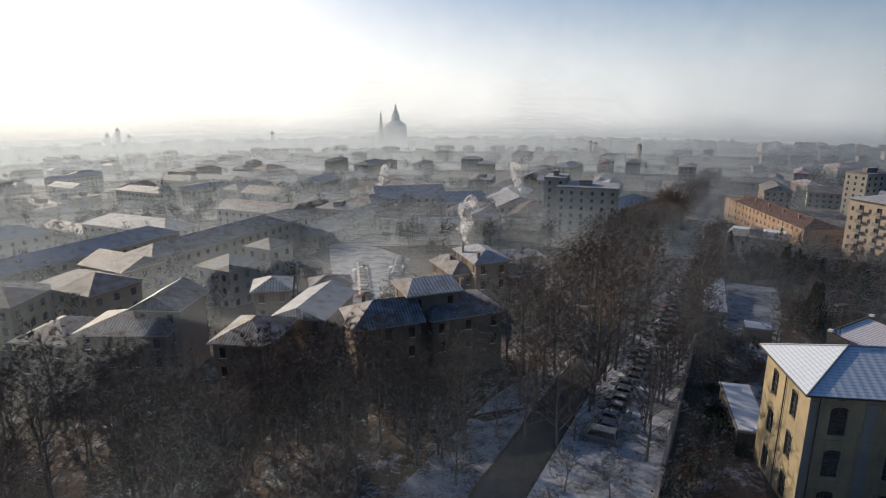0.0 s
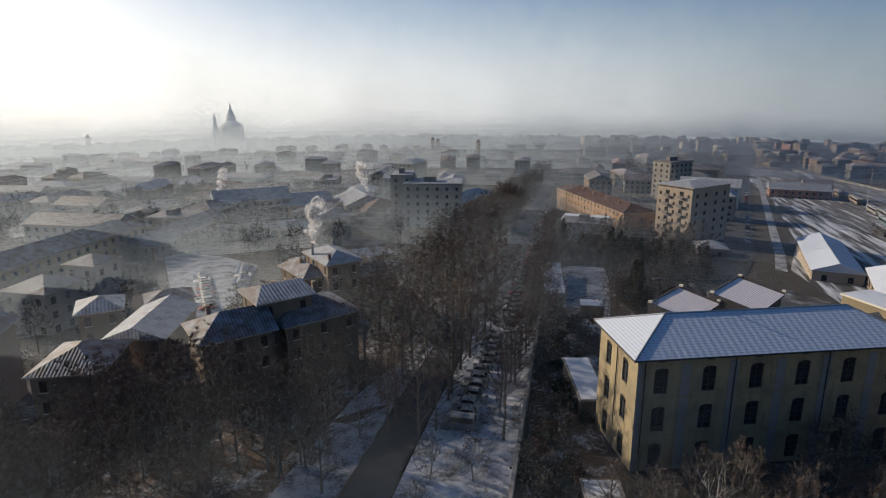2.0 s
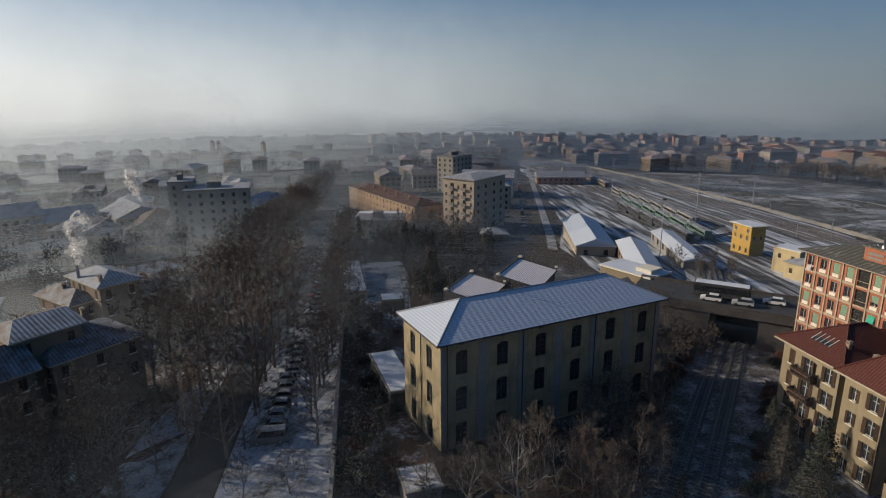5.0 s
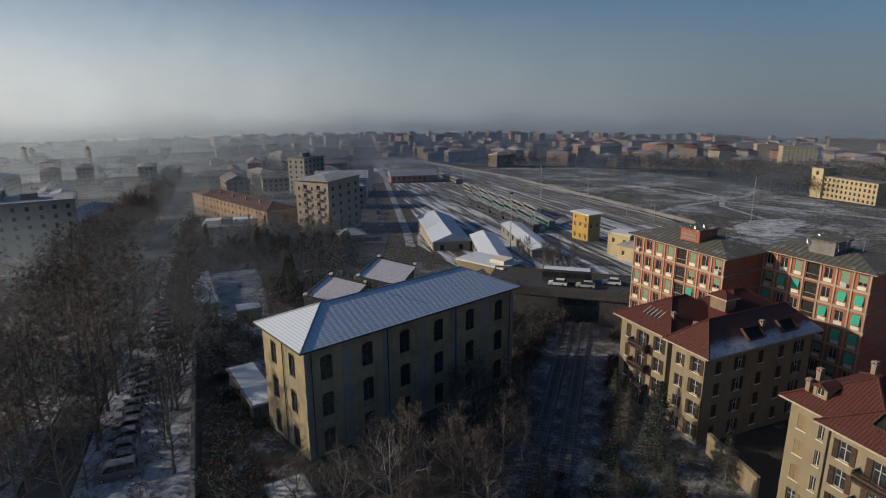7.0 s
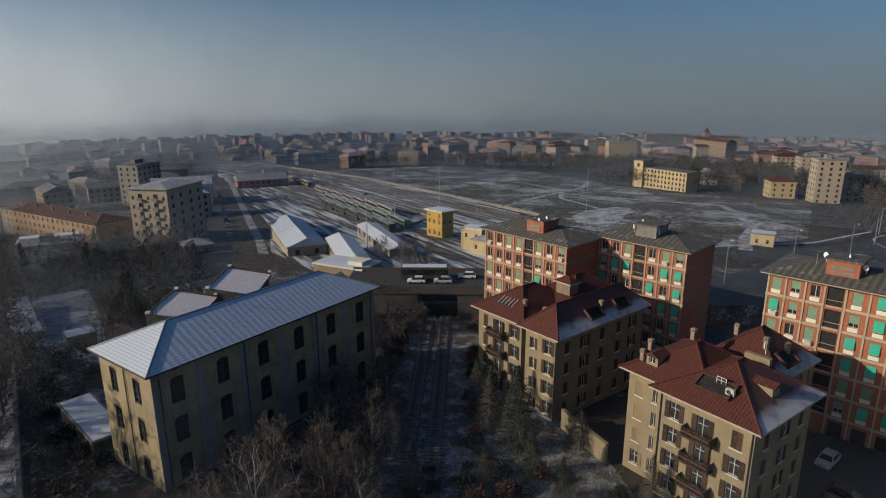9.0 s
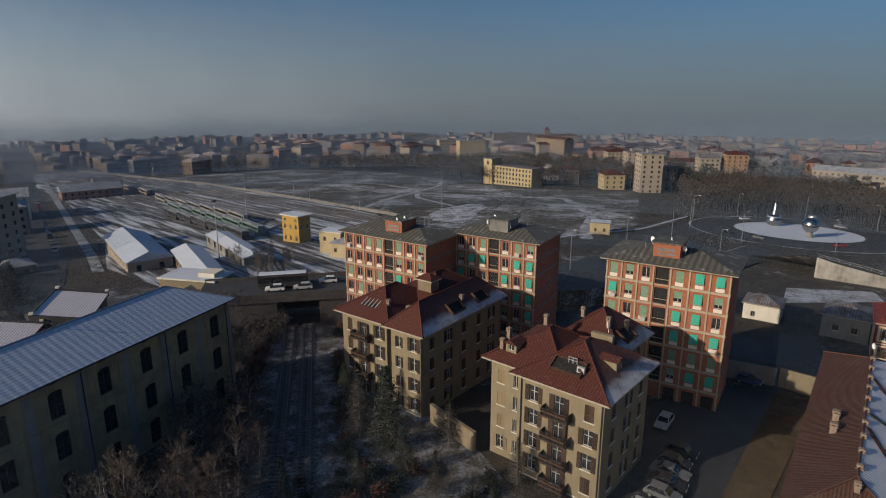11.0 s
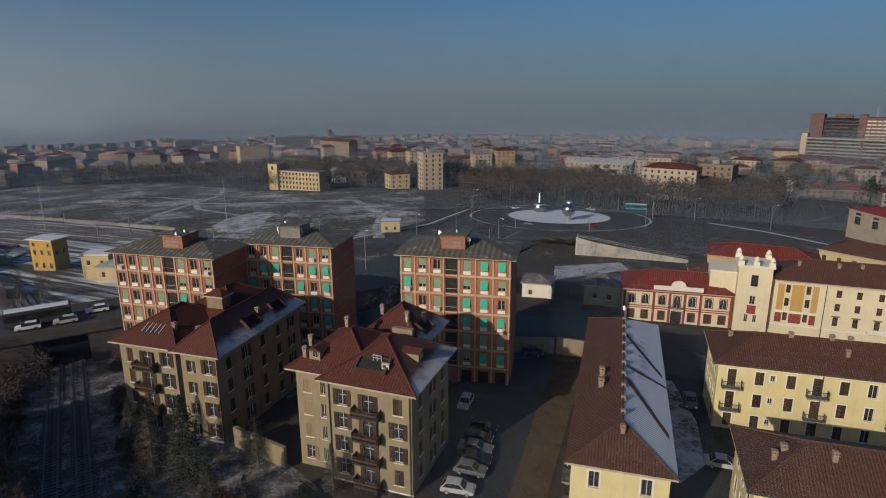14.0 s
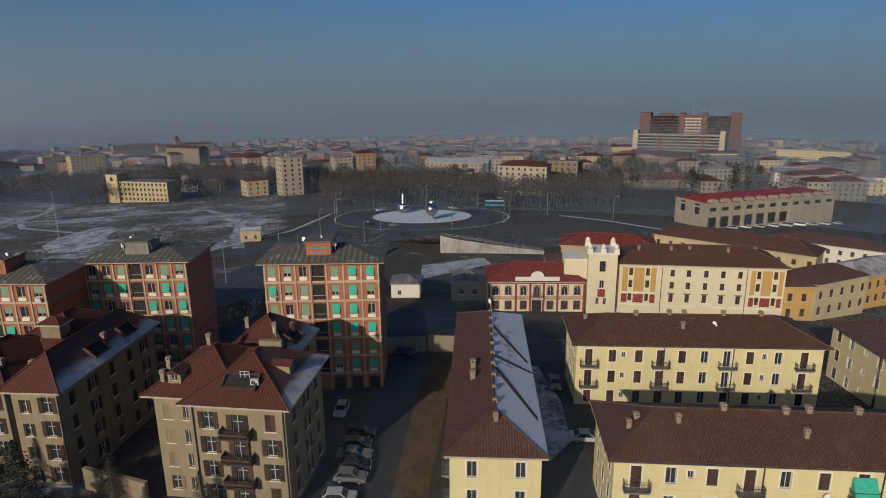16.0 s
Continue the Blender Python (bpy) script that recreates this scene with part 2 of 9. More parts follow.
M["fascia"] = mottled("painted_fascia", (0.30, 0.26, 0.2), (0.42, 0.37, 0.3), 2)
M["frame"] = mottled("white_window_frame", (0.40, 0.39, 0.37), (0.5, 0.49, 0.47), 6, 0.5, 0)


def slatted(name, a, c, pitch=0.09):
    """Louvred wood: shade in the gaps between slats is painted on as dark stripes."""
    def f(nt, b):
        tc = nt.nodes.new("ShaderNodeTexCoord")
        sep = nt.nodes.new("ShaderNodeSeparateXYZ")
        nt.links.new(tc.outputs["Object"], sep.inputs[0])
        fr = math_n(nt, "FRACT", math_n(nt, "DIVIDE", sep.outputs[2], pitch))
        info = nt.nodes.new("ShaderNodeObjectInfo")
        col = mixc(nt, info.outputs["Random"], a, c)
        col = mixc(nt, math_n(nt, "MULTIPLY", math_n(nt, "GREATER_THAN", fr, 0.7), 0.6), col, tuple(v * 0.25 for v in a))
        nt.links.new(col, b.inputs["Base Color"])
        bump(nt, b, fr, 0.5, 0.03)
    return mat(name, f, 0.7)


M["shutter"] = slatted("brown_shutter_wood", (0.035, 0.021, 0.014), (0.085, 0.05, 0.032))
M["darkwood"] = mottled("dark_brown_wood", (0.045, 0.026, 0.018), (0.10, 0.06, 0.04), 2, 0.8, 0.2)
M["pale_shutter"] = slatted("faded_tan_shutter", (0.22, 0.16, 0.09), (0.3, 0.22, 0.13))
M["green"] = mottled("faded_green_blind", (0.13, 0.22, 0.15), (0.22, 0.32, 0.22), 3, 0.7, 0.2)
M["teal"] = mottled("teal_awning", (0.03, 0.30, 0.21), (0.06, 0.40, 0.29), 3, 0.8, 0.1)
# near-black fill, painted in place of unlit depth
M["dark"] = mottled("painted_unlit_dark", (0.012, 0.012, 0.013), (0.03, 0.028, 0.026), 2, 0.8, 0)
M["metal"] = mottled("galvanised_steel", (0.32, 0.33, 0.34), (0.45, 0.46, 0.47), 4, 0.45, 0.1, metal=0.7)
M["dkmetal"] = mottled("dark_iron", (0.03, 0.03, 0.032), (0.06, 0.058, 0.055), 6, 0.6, 0.1)
M["rail"] = mottled("rail_steel", (0.10, 0.08, 0.07), (0.22, 0.19, 0.17), 3, 0.4, 0.1, metal=0.6)
M["sleeper"] = mottled("frosted_sleeper_wood", (0.06, 0.057, 0.054), (0.22, 0.225, 0.24), 1.2, 0.9, 0.3)
M["bark"] = mottled("grey_bark", (0.085, 0.072, 0.062), (0.20, 0.172, 0.148), 3, 0.95, 0.5)
# lighter bark, standing in for branches in the sun
M["pale_bark"] = mottled("pale_bark", (0.16, 0.14, 0.12), (0.30, 0.27, 0.24), 3, 0.95, 0.4)
M["twig"] = mottled("brown_twigs", (0.062, 0.045, 0.037), (0.125, 0.09, 0.073), 2, 0.95, 0)
M["pale_twig"] = mottled("pale_twigs", (0.045, 0.036, 0.03), (0.10, 0.083, 0.07), 2, 0.95, 0)
M["far_twig"] = mottled("dull_far_twigs", (0.035, 0.028, 0.024), (0.07, 0.056, 0.047), 2, 0.95, 0)
M["rust_leaf"] = mottled("withered_leaves", (0.06, 0.026, 0.017), (0.13, 0.055, 0.032), 1.5, 0.9, 0)
M["ivy"] = mottled("dark_dry_ivy", (0.028, 0.023, 0.018), (0.062, 0.05, 0.038), 1.5, 0.9, 0)
# sunlight on the branches is painted into this white bark
M["white_bark"] = mottled("lit_white_bark", (0.26, 0.25, 0.23), (0.5, 0.48, 0.45), 2, 0.9, 0.3)
M["needle"] = mottled("evergreen_leaves", (0.014, 0.018, 0.012), (0.034, 0.042, 0.025), 1.5, 0.9, 0)
M["tyre"] = mottled("tyre_rubber", (0.012, 0.012, 0.012), (0.03, 0.03, 0.03), 8, 0.85, 0)
M["chrome"] = mottled("polished_steel", (0.32, 0.31, 0.30), (0.5, 0.49, 0.47), 3, 0.24, 0, metal=1.0)
M["dish"] = mottled("white_dish", (0.7, 0.7, 0.7), (0.8, 0.8, 0.8), 4, 0.4, 0)
M["brickstack"] = plaster("chimney_render", (0.28, 0.205, 0.155), (0.13, 0.10, 0.08), 0.6)


def glassy(name, c, rough=0.08):
    def f(nt, b):
        n = noise_tex(nt, 0.6, 2)
        nt.links.new(ramp(nt, n, [(0.35, c), (0.7, tuple(v * 2.2 for v in c))]), b.inputs["Base Color"])
        b.inputs["Specular IOR Level"].default_value = 0.5
    return mat(name, f, rough)


def mist(name, top, lo, hi):
    """Far haze painted as a glowing veil: emission brightest towards the sun, thinning out upwards. For the backdrop
    only.
    """
    m = bpy.data.materials.new(name)
    m.use_nodes = True
    nt = m.node_tree
    nt.nodes.remove(nt.nodes["Principled BSDF"])
    tc, sep = nt.nodes.new("ShaderNodeTexCoord"), nt.nodes.new("ShaderNodeSeparateXYZ")
    nt.links.new(tc.outputs["Object"], sep.inputs[0])
    nrm = nt.nodes.new("ShaderNodeVectorMath")
    nrm.operation = "MULTIPLY"
    nrm.inputs[1].default_value = (1, 1, 0)
    nt.links.new(tc.outputs["Object"], nrm.inputs[0])
    one = nt.nodes.new("ShaderNodeVectorMath")
    one.operation = "NORMALIZE"
    nt.links.new(nrm.outputs[0], one.inputs[0])
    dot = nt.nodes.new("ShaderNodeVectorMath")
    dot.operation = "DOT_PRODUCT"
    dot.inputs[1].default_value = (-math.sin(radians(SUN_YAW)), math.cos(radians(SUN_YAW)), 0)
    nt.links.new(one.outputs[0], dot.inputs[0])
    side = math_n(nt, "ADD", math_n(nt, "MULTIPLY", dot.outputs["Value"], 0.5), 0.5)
    # glow colours by direction: the sunward brightness of haze is painted here
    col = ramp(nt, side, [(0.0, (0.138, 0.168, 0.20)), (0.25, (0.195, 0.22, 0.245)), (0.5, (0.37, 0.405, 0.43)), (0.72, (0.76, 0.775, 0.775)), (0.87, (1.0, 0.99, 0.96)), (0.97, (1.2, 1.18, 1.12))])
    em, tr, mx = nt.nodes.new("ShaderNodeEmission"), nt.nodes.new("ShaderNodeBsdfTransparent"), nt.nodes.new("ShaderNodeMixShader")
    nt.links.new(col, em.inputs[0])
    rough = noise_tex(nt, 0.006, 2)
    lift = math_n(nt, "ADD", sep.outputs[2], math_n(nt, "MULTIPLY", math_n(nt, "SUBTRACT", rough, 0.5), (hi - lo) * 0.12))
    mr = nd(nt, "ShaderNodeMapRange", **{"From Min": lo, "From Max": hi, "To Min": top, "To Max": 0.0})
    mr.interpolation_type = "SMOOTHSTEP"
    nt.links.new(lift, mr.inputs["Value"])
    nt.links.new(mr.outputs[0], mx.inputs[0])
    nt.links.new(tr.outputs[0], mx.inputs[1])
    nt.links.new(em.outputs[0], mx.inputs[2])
    nt.links.new(mx.outputs[0], nt.nodes["Material Output"].inputs[0])
    return m


def veil(name, k=1.0):
    """Stand-in for haze: a thread colour that scatters the light falling on and through it; k brightens it."""
    m = bpy.data.materials.new(name)
    m.use_nodes = True
    nt = m.node_tree
    nt.nodes.remove(nt.nodes["Principled BSDF"])
    sc, back, both = nt.nodes.new("ShaderNodeBsdfTranslucent"), nt.nodes.new("ShaderNodeBsdfDiffuse"), nt.nodes.new("ShaderNodeAddShader")
    sc.inputs[0].default_value = (0.245 * k, 0.28 * k, 0.31 * k, 1)
    back.inputs[0].default_value = (0.10, 0.125, 0.155, 1)
    nt.links.new(sc.outputs[0], both.inputs[0])
    nt.links.new(back.outputs[0], both.inputs[1])
    nt.links.new(both.outputs[0], nt.nodes["Material Output"].inputs[0])
    return m


def vapour(name):
    """Thin white steam: part see-through, part lit."""
    m = bpy.data.materials.new(name)
    m.use_nodes = True
    nt = m.node_tree
    b = nt.nodes["Principled BSDF"]
    b.inputs["Base Color"].default_value, b.inputs["Roughness"].default_value = (0.85, 0.85, 0.86, 1), 1.0
    tl = nt.nodes.new("ShaderNodeBsdfTranslucent")
    tl.inputs[0].default_value = (0.9, 0.88, 0.85, 1)
    a, tr, mx = nt.nodes.new("ShaderNodeMixShader"), nt.nodes.new("ShaderNodeBsdfTransparent"), nt.nodes.new("ShaderNodeMixShader")
    nt.links.new(b.outputs[0], a.inputs[1])
    nt.links.new(tl.outputs[0], a.inputs[2])
    nt.links.new(ramp(nt, noise_tex(nt, 0.9, 5), [(0.35, (0, 0, 0)), (0.7, (0.5, 0.5, 0.5))]), mx.inputs[0])
    nt.links.new(tr.outputs[0], mx.inputs[1])
    nt.links.new(a.outputs[0], mx.inputs[2])
    nt.links.new(mx.outputs[0], nt.nodes["Material Output"].inputs[0])
    return m


M["steam"] = vapour("white_steam")
M["glass"] = glassy("window_glass", (0.02, 0.022, 0.025))
M["carglass"] = glassy("car_glass", (0.012, 0.013, 0.015))
PAINT = {}
for nm, c in (("white", (0.72, 0.72, 0.72)), ("silver", (0.42, 0.43, 0.44)), ("black", (0.02, 0.02, 0.022)), ("grey", (0.14, 0.145, 0.15)), ("blue", (0.03, 0.06, 0.16)), ("red", (0.3, 0.02, 0.02))):
    PAINT[nm] = mottled(nm + "_car_paint", tuple(v * 0.85 for v in c), c, 2, 0.3, 0)


# ---- geometry helpers ----
def G(x, y):
    """Height of the ground: level round the camera, then bent downwards to fit the camera's view."""
    a = math.hypot(x, y) - 78
    return -0.0307 * (a + math.sqrt(a * a + 144))


class Shape:
    """Collects faces with a material slot and UV metres, then makes one mesh."""
    def __init__(self):
        self.v, self.f, self.m, self.uv = [], [], [], []

    def face(self, pts, m=0, uv=None):
        i = len(self.v)
        self.v += [tuple(p) for p in pts]
        self.f.append(tuple(range(i, i + len(pts))))
        self.m.append(m)
        self.uv.append(uv or [(p[0] + p[1], p[2]) for p in pts])
        return self

    def box(self, x0, y0, z0, x1, y1, z1, m=0, taper=0.0):
        t = taper
        a = [(x0, y0, z0), (x1, y0, z0), (x1, y1, z0), (x0, y1, z0)]
        b = [(x0 + t, y0 + t, z1), (x1 - t, y0 + t, z1), (x1 - t, y1 - t, z1), (x0 + t, y1 - t, z1)]
        self.prism(a, b, m)
        return self

    def prism(self, a, b, m=0, mtop=None):
        n = len(a)
        for i in range(n):
            j = (i + 1) % n
            self.face([a[i], a[j], b[j], b[i]], m)
        self.face(a[::-1], m)
        self.face(b, m if mtop is None else mtop)
        return self

    def tube(self, p, q, r0, r1, n=6, m=0, caps=True):
        p, q = Vector(p), Vector(q)
        d = (q - p)
        if d.length < 1e-6:
            return self
        d.normalize()
        s = d.orthogonal().normalized()
        t = d.cross(s)
        ring = [(math.cos(2 * math.pi * k / n), math.sin(2 * math.pi * k / n)) for k in range(n)]
        a = [p + r0 * (c * s + w * t) for c, w in ring]
        b = [q + r1 * (c * s + w * t) for c, w in ring]
        for i in range(n):
            j = (i + 1) % n
            self.face([a[i], a[j], b[j], b[i]], m)
        if caps:
            self.face(b, m)
            self.face(a[::-1], m)
        return self

    def wall(self, a, b, z0, z1, holes=(), depth=0.25, m=0):
        """Upright wall from a to b, seen from the right of that way, with recessed openings (s0, s1, z0, z1)."""
        a, b = Vector((*a, 0)), Vector((*b, 0))
        L = (b - a).length
        u = (b - a) / L
        inn = Vector((-u.y, u.x, 0))
        P = lambda s, z, d=0.0: a + u * s + inn * d + Vector((0, 0, z))
        ss = sorted({0.0, L, *[round(h[0], 4) for h in holes], *[round(h[1], 4) for h in holes]})
        zs = sorted({z0, z1, *[round(h[2], 4) for h in holes], *[round(h[3], 4) for h in holes]})
        for i in range(len(ss) - 1):
            for k in range(len(zs) - 1):
                cs, cz = (ss[i] + ss[i + 1]) / 2, (zs[k] + zs[k + 1]) / 2
                if any(h[0] < cs < h[1] and h[2] < cz < h[3] for h in holes):
                    continue
                self.face([P(ss[i], zs[k]), P(ss[i + 1], zs[k]), P(ss[i + 1], zs[k + 1]), P(ss[i], zs[k + 1])], m)
        for s0, s1, h0, h1 in holes:
            for (p, q) in (((s0, h0), (s1, h0)), ((s1, h0), (s1, h1)), ((s1, h1), (s0, h1)), ((s0, h1), (s0, h0))):
                self.face([P(*p), P(*p, depth), P(*q, depth), P(*q)], m)
        return self

    def mesh(self, name, mats, smooth=False):
        me = bpy.data.meshes.new(name)
        me.from_pydata(self.v, [], self.f)
        for mm in mats:
            me.materials.append(mm)
        me.polygons.foreach_set("material_index", self.m)
        lay = me.uv_layers.new(name="UVMap")
        lay.data.foreach_set("uv", [c for f in self.uv for p in f for c in p])
        if smooth:
            me.polygons.foreach_set("use_smooth", [True] * len(self.f))
        me.update()
        return me


def part(name, shape, mats, parent, label="", at=None, smooth=False):
    """One mesh object under a thing or a part."""
    me = shape if isinstance(shape, bpy.types.Mesh) else shape.mesh(name, mats if isinstance(mats, (list, tuple)) else [mats], smooth)
    ob = new(name, me)
    ob.parent = parent
    if at is not None:
        ob.matrix_local = at
    return tagged(ob, label) if label else ob


def thing(name, label, category, m, group="", kind=""):
    ob = new(name)
    ob.empty_display_size = 0.5
    ob.matrix_world = m
    return tagged(ob, label, category, group, kind)


def slab(name, shape, mats, label, category, kind="structure", group=""):
    return tagged(new(name, shape.mesh(name, mats if isinstance(mats, (list, tuple)) else [mats])), label, category, group, kind)


MESHES = {}


def cached(key, make):
    if key not in MESHES:
        MESHES[key] = make()
    return MESHES[key]


# ---- building kit ----
def side_pose(k, L, D):
    (ax, ay), rz = [((0, 0), 0), ((L, 0), 90), ((L, D), 180), ((0, D), 270)][k]
    return pose(ax, ay, 0, 0, 0, rz)


def window_mesh(kind, w, h, frame="frame", blind="green"):
    """Casement set back in its opening: frame, bars, panes; y points into the wall."""
    s = Shape()
    y, t = 0.17, 0.07
    s.face([(-w / 2, y + 0.03, 0), (w / 2, y + 0.03, 0), (w / 2, y + 0.03, h), (-w / 2, y + 0.03, h)], 1)
    for x0, x1, z0, z1 in ((-w / 2, -w / 2 + t, 0, h), (w / 2 - t, w / 2, 0, h), (-w / 2 + t, w / 2 - t, h - t, h), (-w / 2 + t, w / 2 - t, 0, t), (-t / 2, t / 2, t, h - t)):
        s.box(x0, y - 0.03, z0, x1, y + 0.02, z1, 0)
    if kind == "bars":
        for k in (1, 2, 3):
            s.box(-w / 2 + t, y - 0.02, h * k / 4 - 0.025, w / 2 - t, y + 0.02, h * k / 4 + 0.025, 0)
    if kind == "cross":
        s.box(-w / 2 + t, y - 0.02, h * 0.62, w / 2 - t, y + 0.02, h * 0.62 + 0.06, 0)
    return s.mesh("window", [M[frame], M["glass"]])


def leaf_mesh(w, h, m):
    """One shutter leaf, hinged at its left edge; the slats are in its material."""
    return Shape().box(0.01, -0.06, 0, w - 0.01, -0.015, h, 0).mesh("shutter", [M[m]])


def arch_head(w, m):
    """Fills the corners over a round-headed opening, flush with the wall."""
    s, n, r = Shape(), 8, w / 2
    for sg in (-1, 1):
        for k in range(n):
            a, b = math.pi / 2 * k / n, math.pi / 2 * (k + 1) / n
            q = [(sg * r * math.cos(a), -0.004, r * math.sin(a)), (sg * r, -0.004, r * math.sin(a)), (sg * r, -0.004, r * math.sin(b)), (sg * r * math.cos(b), -0.004, r * math.sin(b))]
            s.face(q if sg > 0 else q[::-1])
            t = [(p[0], 0.2, p[2]) for p in q]
            s.face([q[0], q[3], t[3], t[0]])
    return s.mesh("arch_head", [M[m]])


def put_window(parent, at, kind, w, h, shutter="shutter"):
    base = "cross" if kind in ("open", "half") else ("bars" if kind == "bars" else "plain")
    fr = "dkmetal" if kind == "bars" else "frame"
    win = part("window", cached(("win", base, w, h, fr), lambda: window_mesh(base, w, h, fr)), None, parent, "", at)
    if kind in ("open", "closed", "half"):
        leaf = cached(("leaf", round(w / 2, 3), h, shutter), lambda: leaf_mesh(w / 2, h, shutter))
        if kind == "closed":
            part("shutter", leaf, None, win, "", pose(-w / 2, 0.10, 0))
            part("shutter", leaf, None, win, "", pose(0, 0.10, 0))
        else:
            part("shutter", leaf, None, win, "", pose(-w, 0, 0))
            part("shutter", leaf, None, win, "", pose(w / 2, 0, 0, 0, 0, 0 if kind == "open" else -25))
    if kind.startswith("blind"):
        f = {"blind1": 1.0, "blind2": 0.65, "blind3": 0.35}[kind]
        bl = cached(("blind", w, h, kind, shutter), lambda: Shape().box(-w / 2 + 0.02, 0.06, h * (1 - f), w / 2 - 0.02, 0.12, h, 0).mesh("blind", [M[shutter]]))
        part("blind", bl, None, win)
    if kind.startswith("awning"):
        f = 0.85
        aw = cached(("awning", w, h), lambda: Shape().prism([(-w / 2, -0.02, h), (w / 2, -0.02, h), (w / 2, -0.06, h), (-w / 2, -0.06, h)][::-1],
                    [(-w / 2, -0.02, h * (1 - f)), (w / 2, -0.02, h * (1 - f)), (w / 2, -0.38, h * (1 - f)), (-w / 2, -0.38, h * (1 - f))][::-1], 0).mesh("awning", [M["teal"]]))
        part("awning", aw, None, win, "teal canvas awning")
    return win


def hip_roof(L, D, z, over=0.6, rise=2.5, hip0=None, hip1=None, slots=(0, 0, 0, 0), thick=0.22):
    """Pitched roof over 0..L, 0..D with its ridge along x; hip0 and hip1 are the hips' depths (0: gable). Slots: front, right, back, left."""
    if D > L:
        s, pts = hip_roof(D, L, z, over, rise, hip0, hip1, (slots[1], slots[2], slots[3], slots[0]), thick)
        turn = lambda p: (L - p[1], p[0], p[2])
        s.v = [turn(p) for p in s.v]
        return s, tuple(turn(p) for p in pts)
    s = Shape()
    x0, x1, y0, y1 = -over, L + over, -over, D + over
    run = (y1 - y0) / 2
    hip0 = run if hip0 is None else hip0
    hip1 = run if hip1 is None else hip1
    ym = (y0 + y1) / 2
    a, b, c, d = (x0, y0, z), (x1, y0, z), (x1, y1, z), (x0, y1, z)
    e, f = (x0 + hip0, ym, z + rise), (x1 - hip1, ym, z + rise)
    sl = math.hypot(run, rise)
    s.face([a, b, f, e], slots[0], [(0, 0), (x1 - x0, 0), (x1 - x0 - hip1, sl), (hip0, sl)])
    s.face([c, d, e, f], slots[2], [(0, 0), (x1 - x0, 0), (x1 - x0 - hip0, sl), (hip1, sl)])
    s.face([b, c, f], slots[1], [(0, 0), (y1 - y0, 0), (run, math.hypot(hip1, rise))])
    s.face([d, a, e], slots[3], [(0, 0), (y1 - y0, 0), (run, math.hypot(hip0, rise))])
    n = max(slots) + 1
    low = [(p[0], p[1], p[2] - thick) for p in (a, b, c, d)]
    for i in range(4):
        j = (i + 1) % 4
        s.face([low[i], low[j], (a, b, c, d)[j], (a, b, c, d)[i]], n)
    s.face(low[::-1], n)
    return s, (e, f, a, b, c, d)


def ridge_caps(parent, lines, m, r=0.14):
    for p, q in lines:
        part("ridge_cap", Shape().tube(p, q, r, r, 6), [m], parent)


def chimney(parent, x, y, z, h=1.4, w=0.55, m="brickstack"):
    h, w = h * 0.88, w * 0.85
    def mk():
        s = Shape()
        s.box(-w / 2, -w / 2, 0, w / 2, w / 2, h - 0.3)
        s.box(-w / 2 - 0.08, -w / 2 - 0.08, h - 0.3, w / 2 + 0.08, w / 2 + 0.08, h - 0.2)
        for sx in (-1, 1):
            for sy in (-1, 1):
                s.box(sx * w * 0.36 - 0.06, sy * w * 0.36 - 0.06, h - 0.2, sx * w * 0.36 + 0.06, sy * w * 0.36 + 0.06, h)
        s.box(-w / 2 - 0.1, -w / 2 - 0.1, h, w / 2 + 0.1, w / 2 + 0.1, h + 0.1, 0, 0.08)
        return s.mesh("chimney", [M[m]])
    return part("chimney", cached(("chimney", h, w, m), mk), None, parent, "", pose(x, y, z))


def balcony(parent, k, L, D, s, z, w=2.6, dep=1.0, rail="dkmetal", floor="concrete"):
    at = side_pose(k, L, D) @ pose(s, 0, z)
    b = part("balcony", cached(("bal", w, dep, floor), lambda: Shape().box(-w / 2, -dep, -0.16, w / 2, -0.002, 0).box(-w / 2 + 0.2, -dep * 0.6, -0.42, -w / 2 + 0.38, -0.002, -0.16).box(w / 2 - 0.38, -dep * 0.6, -0.42, w / 2 - 0.2, -0.002, -0.16).mesh("balcony", [M[floor]])), None, parent, "", at)

    def rails():
        r = Shape()
        for zz in (0.1, 0.95):
            r.box(-w / 2, -dep, zz, w / 2, -dep + 0.04, zz + 0.05)
            r.box(-w / 2, -dep + 0.04, zz, -w / 2 + 0.04, -0.002, zz + 0.05)
            r.box(w / 2 - 0.04, -dep + 0.04, zz, w / 2, -0.002, zz + 0.05)
        n = int(w / 0.14)
        for i in range(n + 1):
            x = -w / 2 + 0.02 + (w - 0.04) * i / n
            r.box(x - 0.012, -dep + 0.01, 0, x + 0.012, -dep + 0.035, 0.95)
        for i in range(int(dep / 0.14)):
            for x in (-w / 2 + 0.02, w / 2 - 0.02):
                r.box(x - 0.012, -dep + 0.14 * i + 0.1, 0, x + 0.012, -dep + 0.14 * i + 0.125, 0.95)
        return r.mesh("railing", [M[rail]])
    part("railing", cached(("brail", w, dep, rail), rails), None, b)
    return b


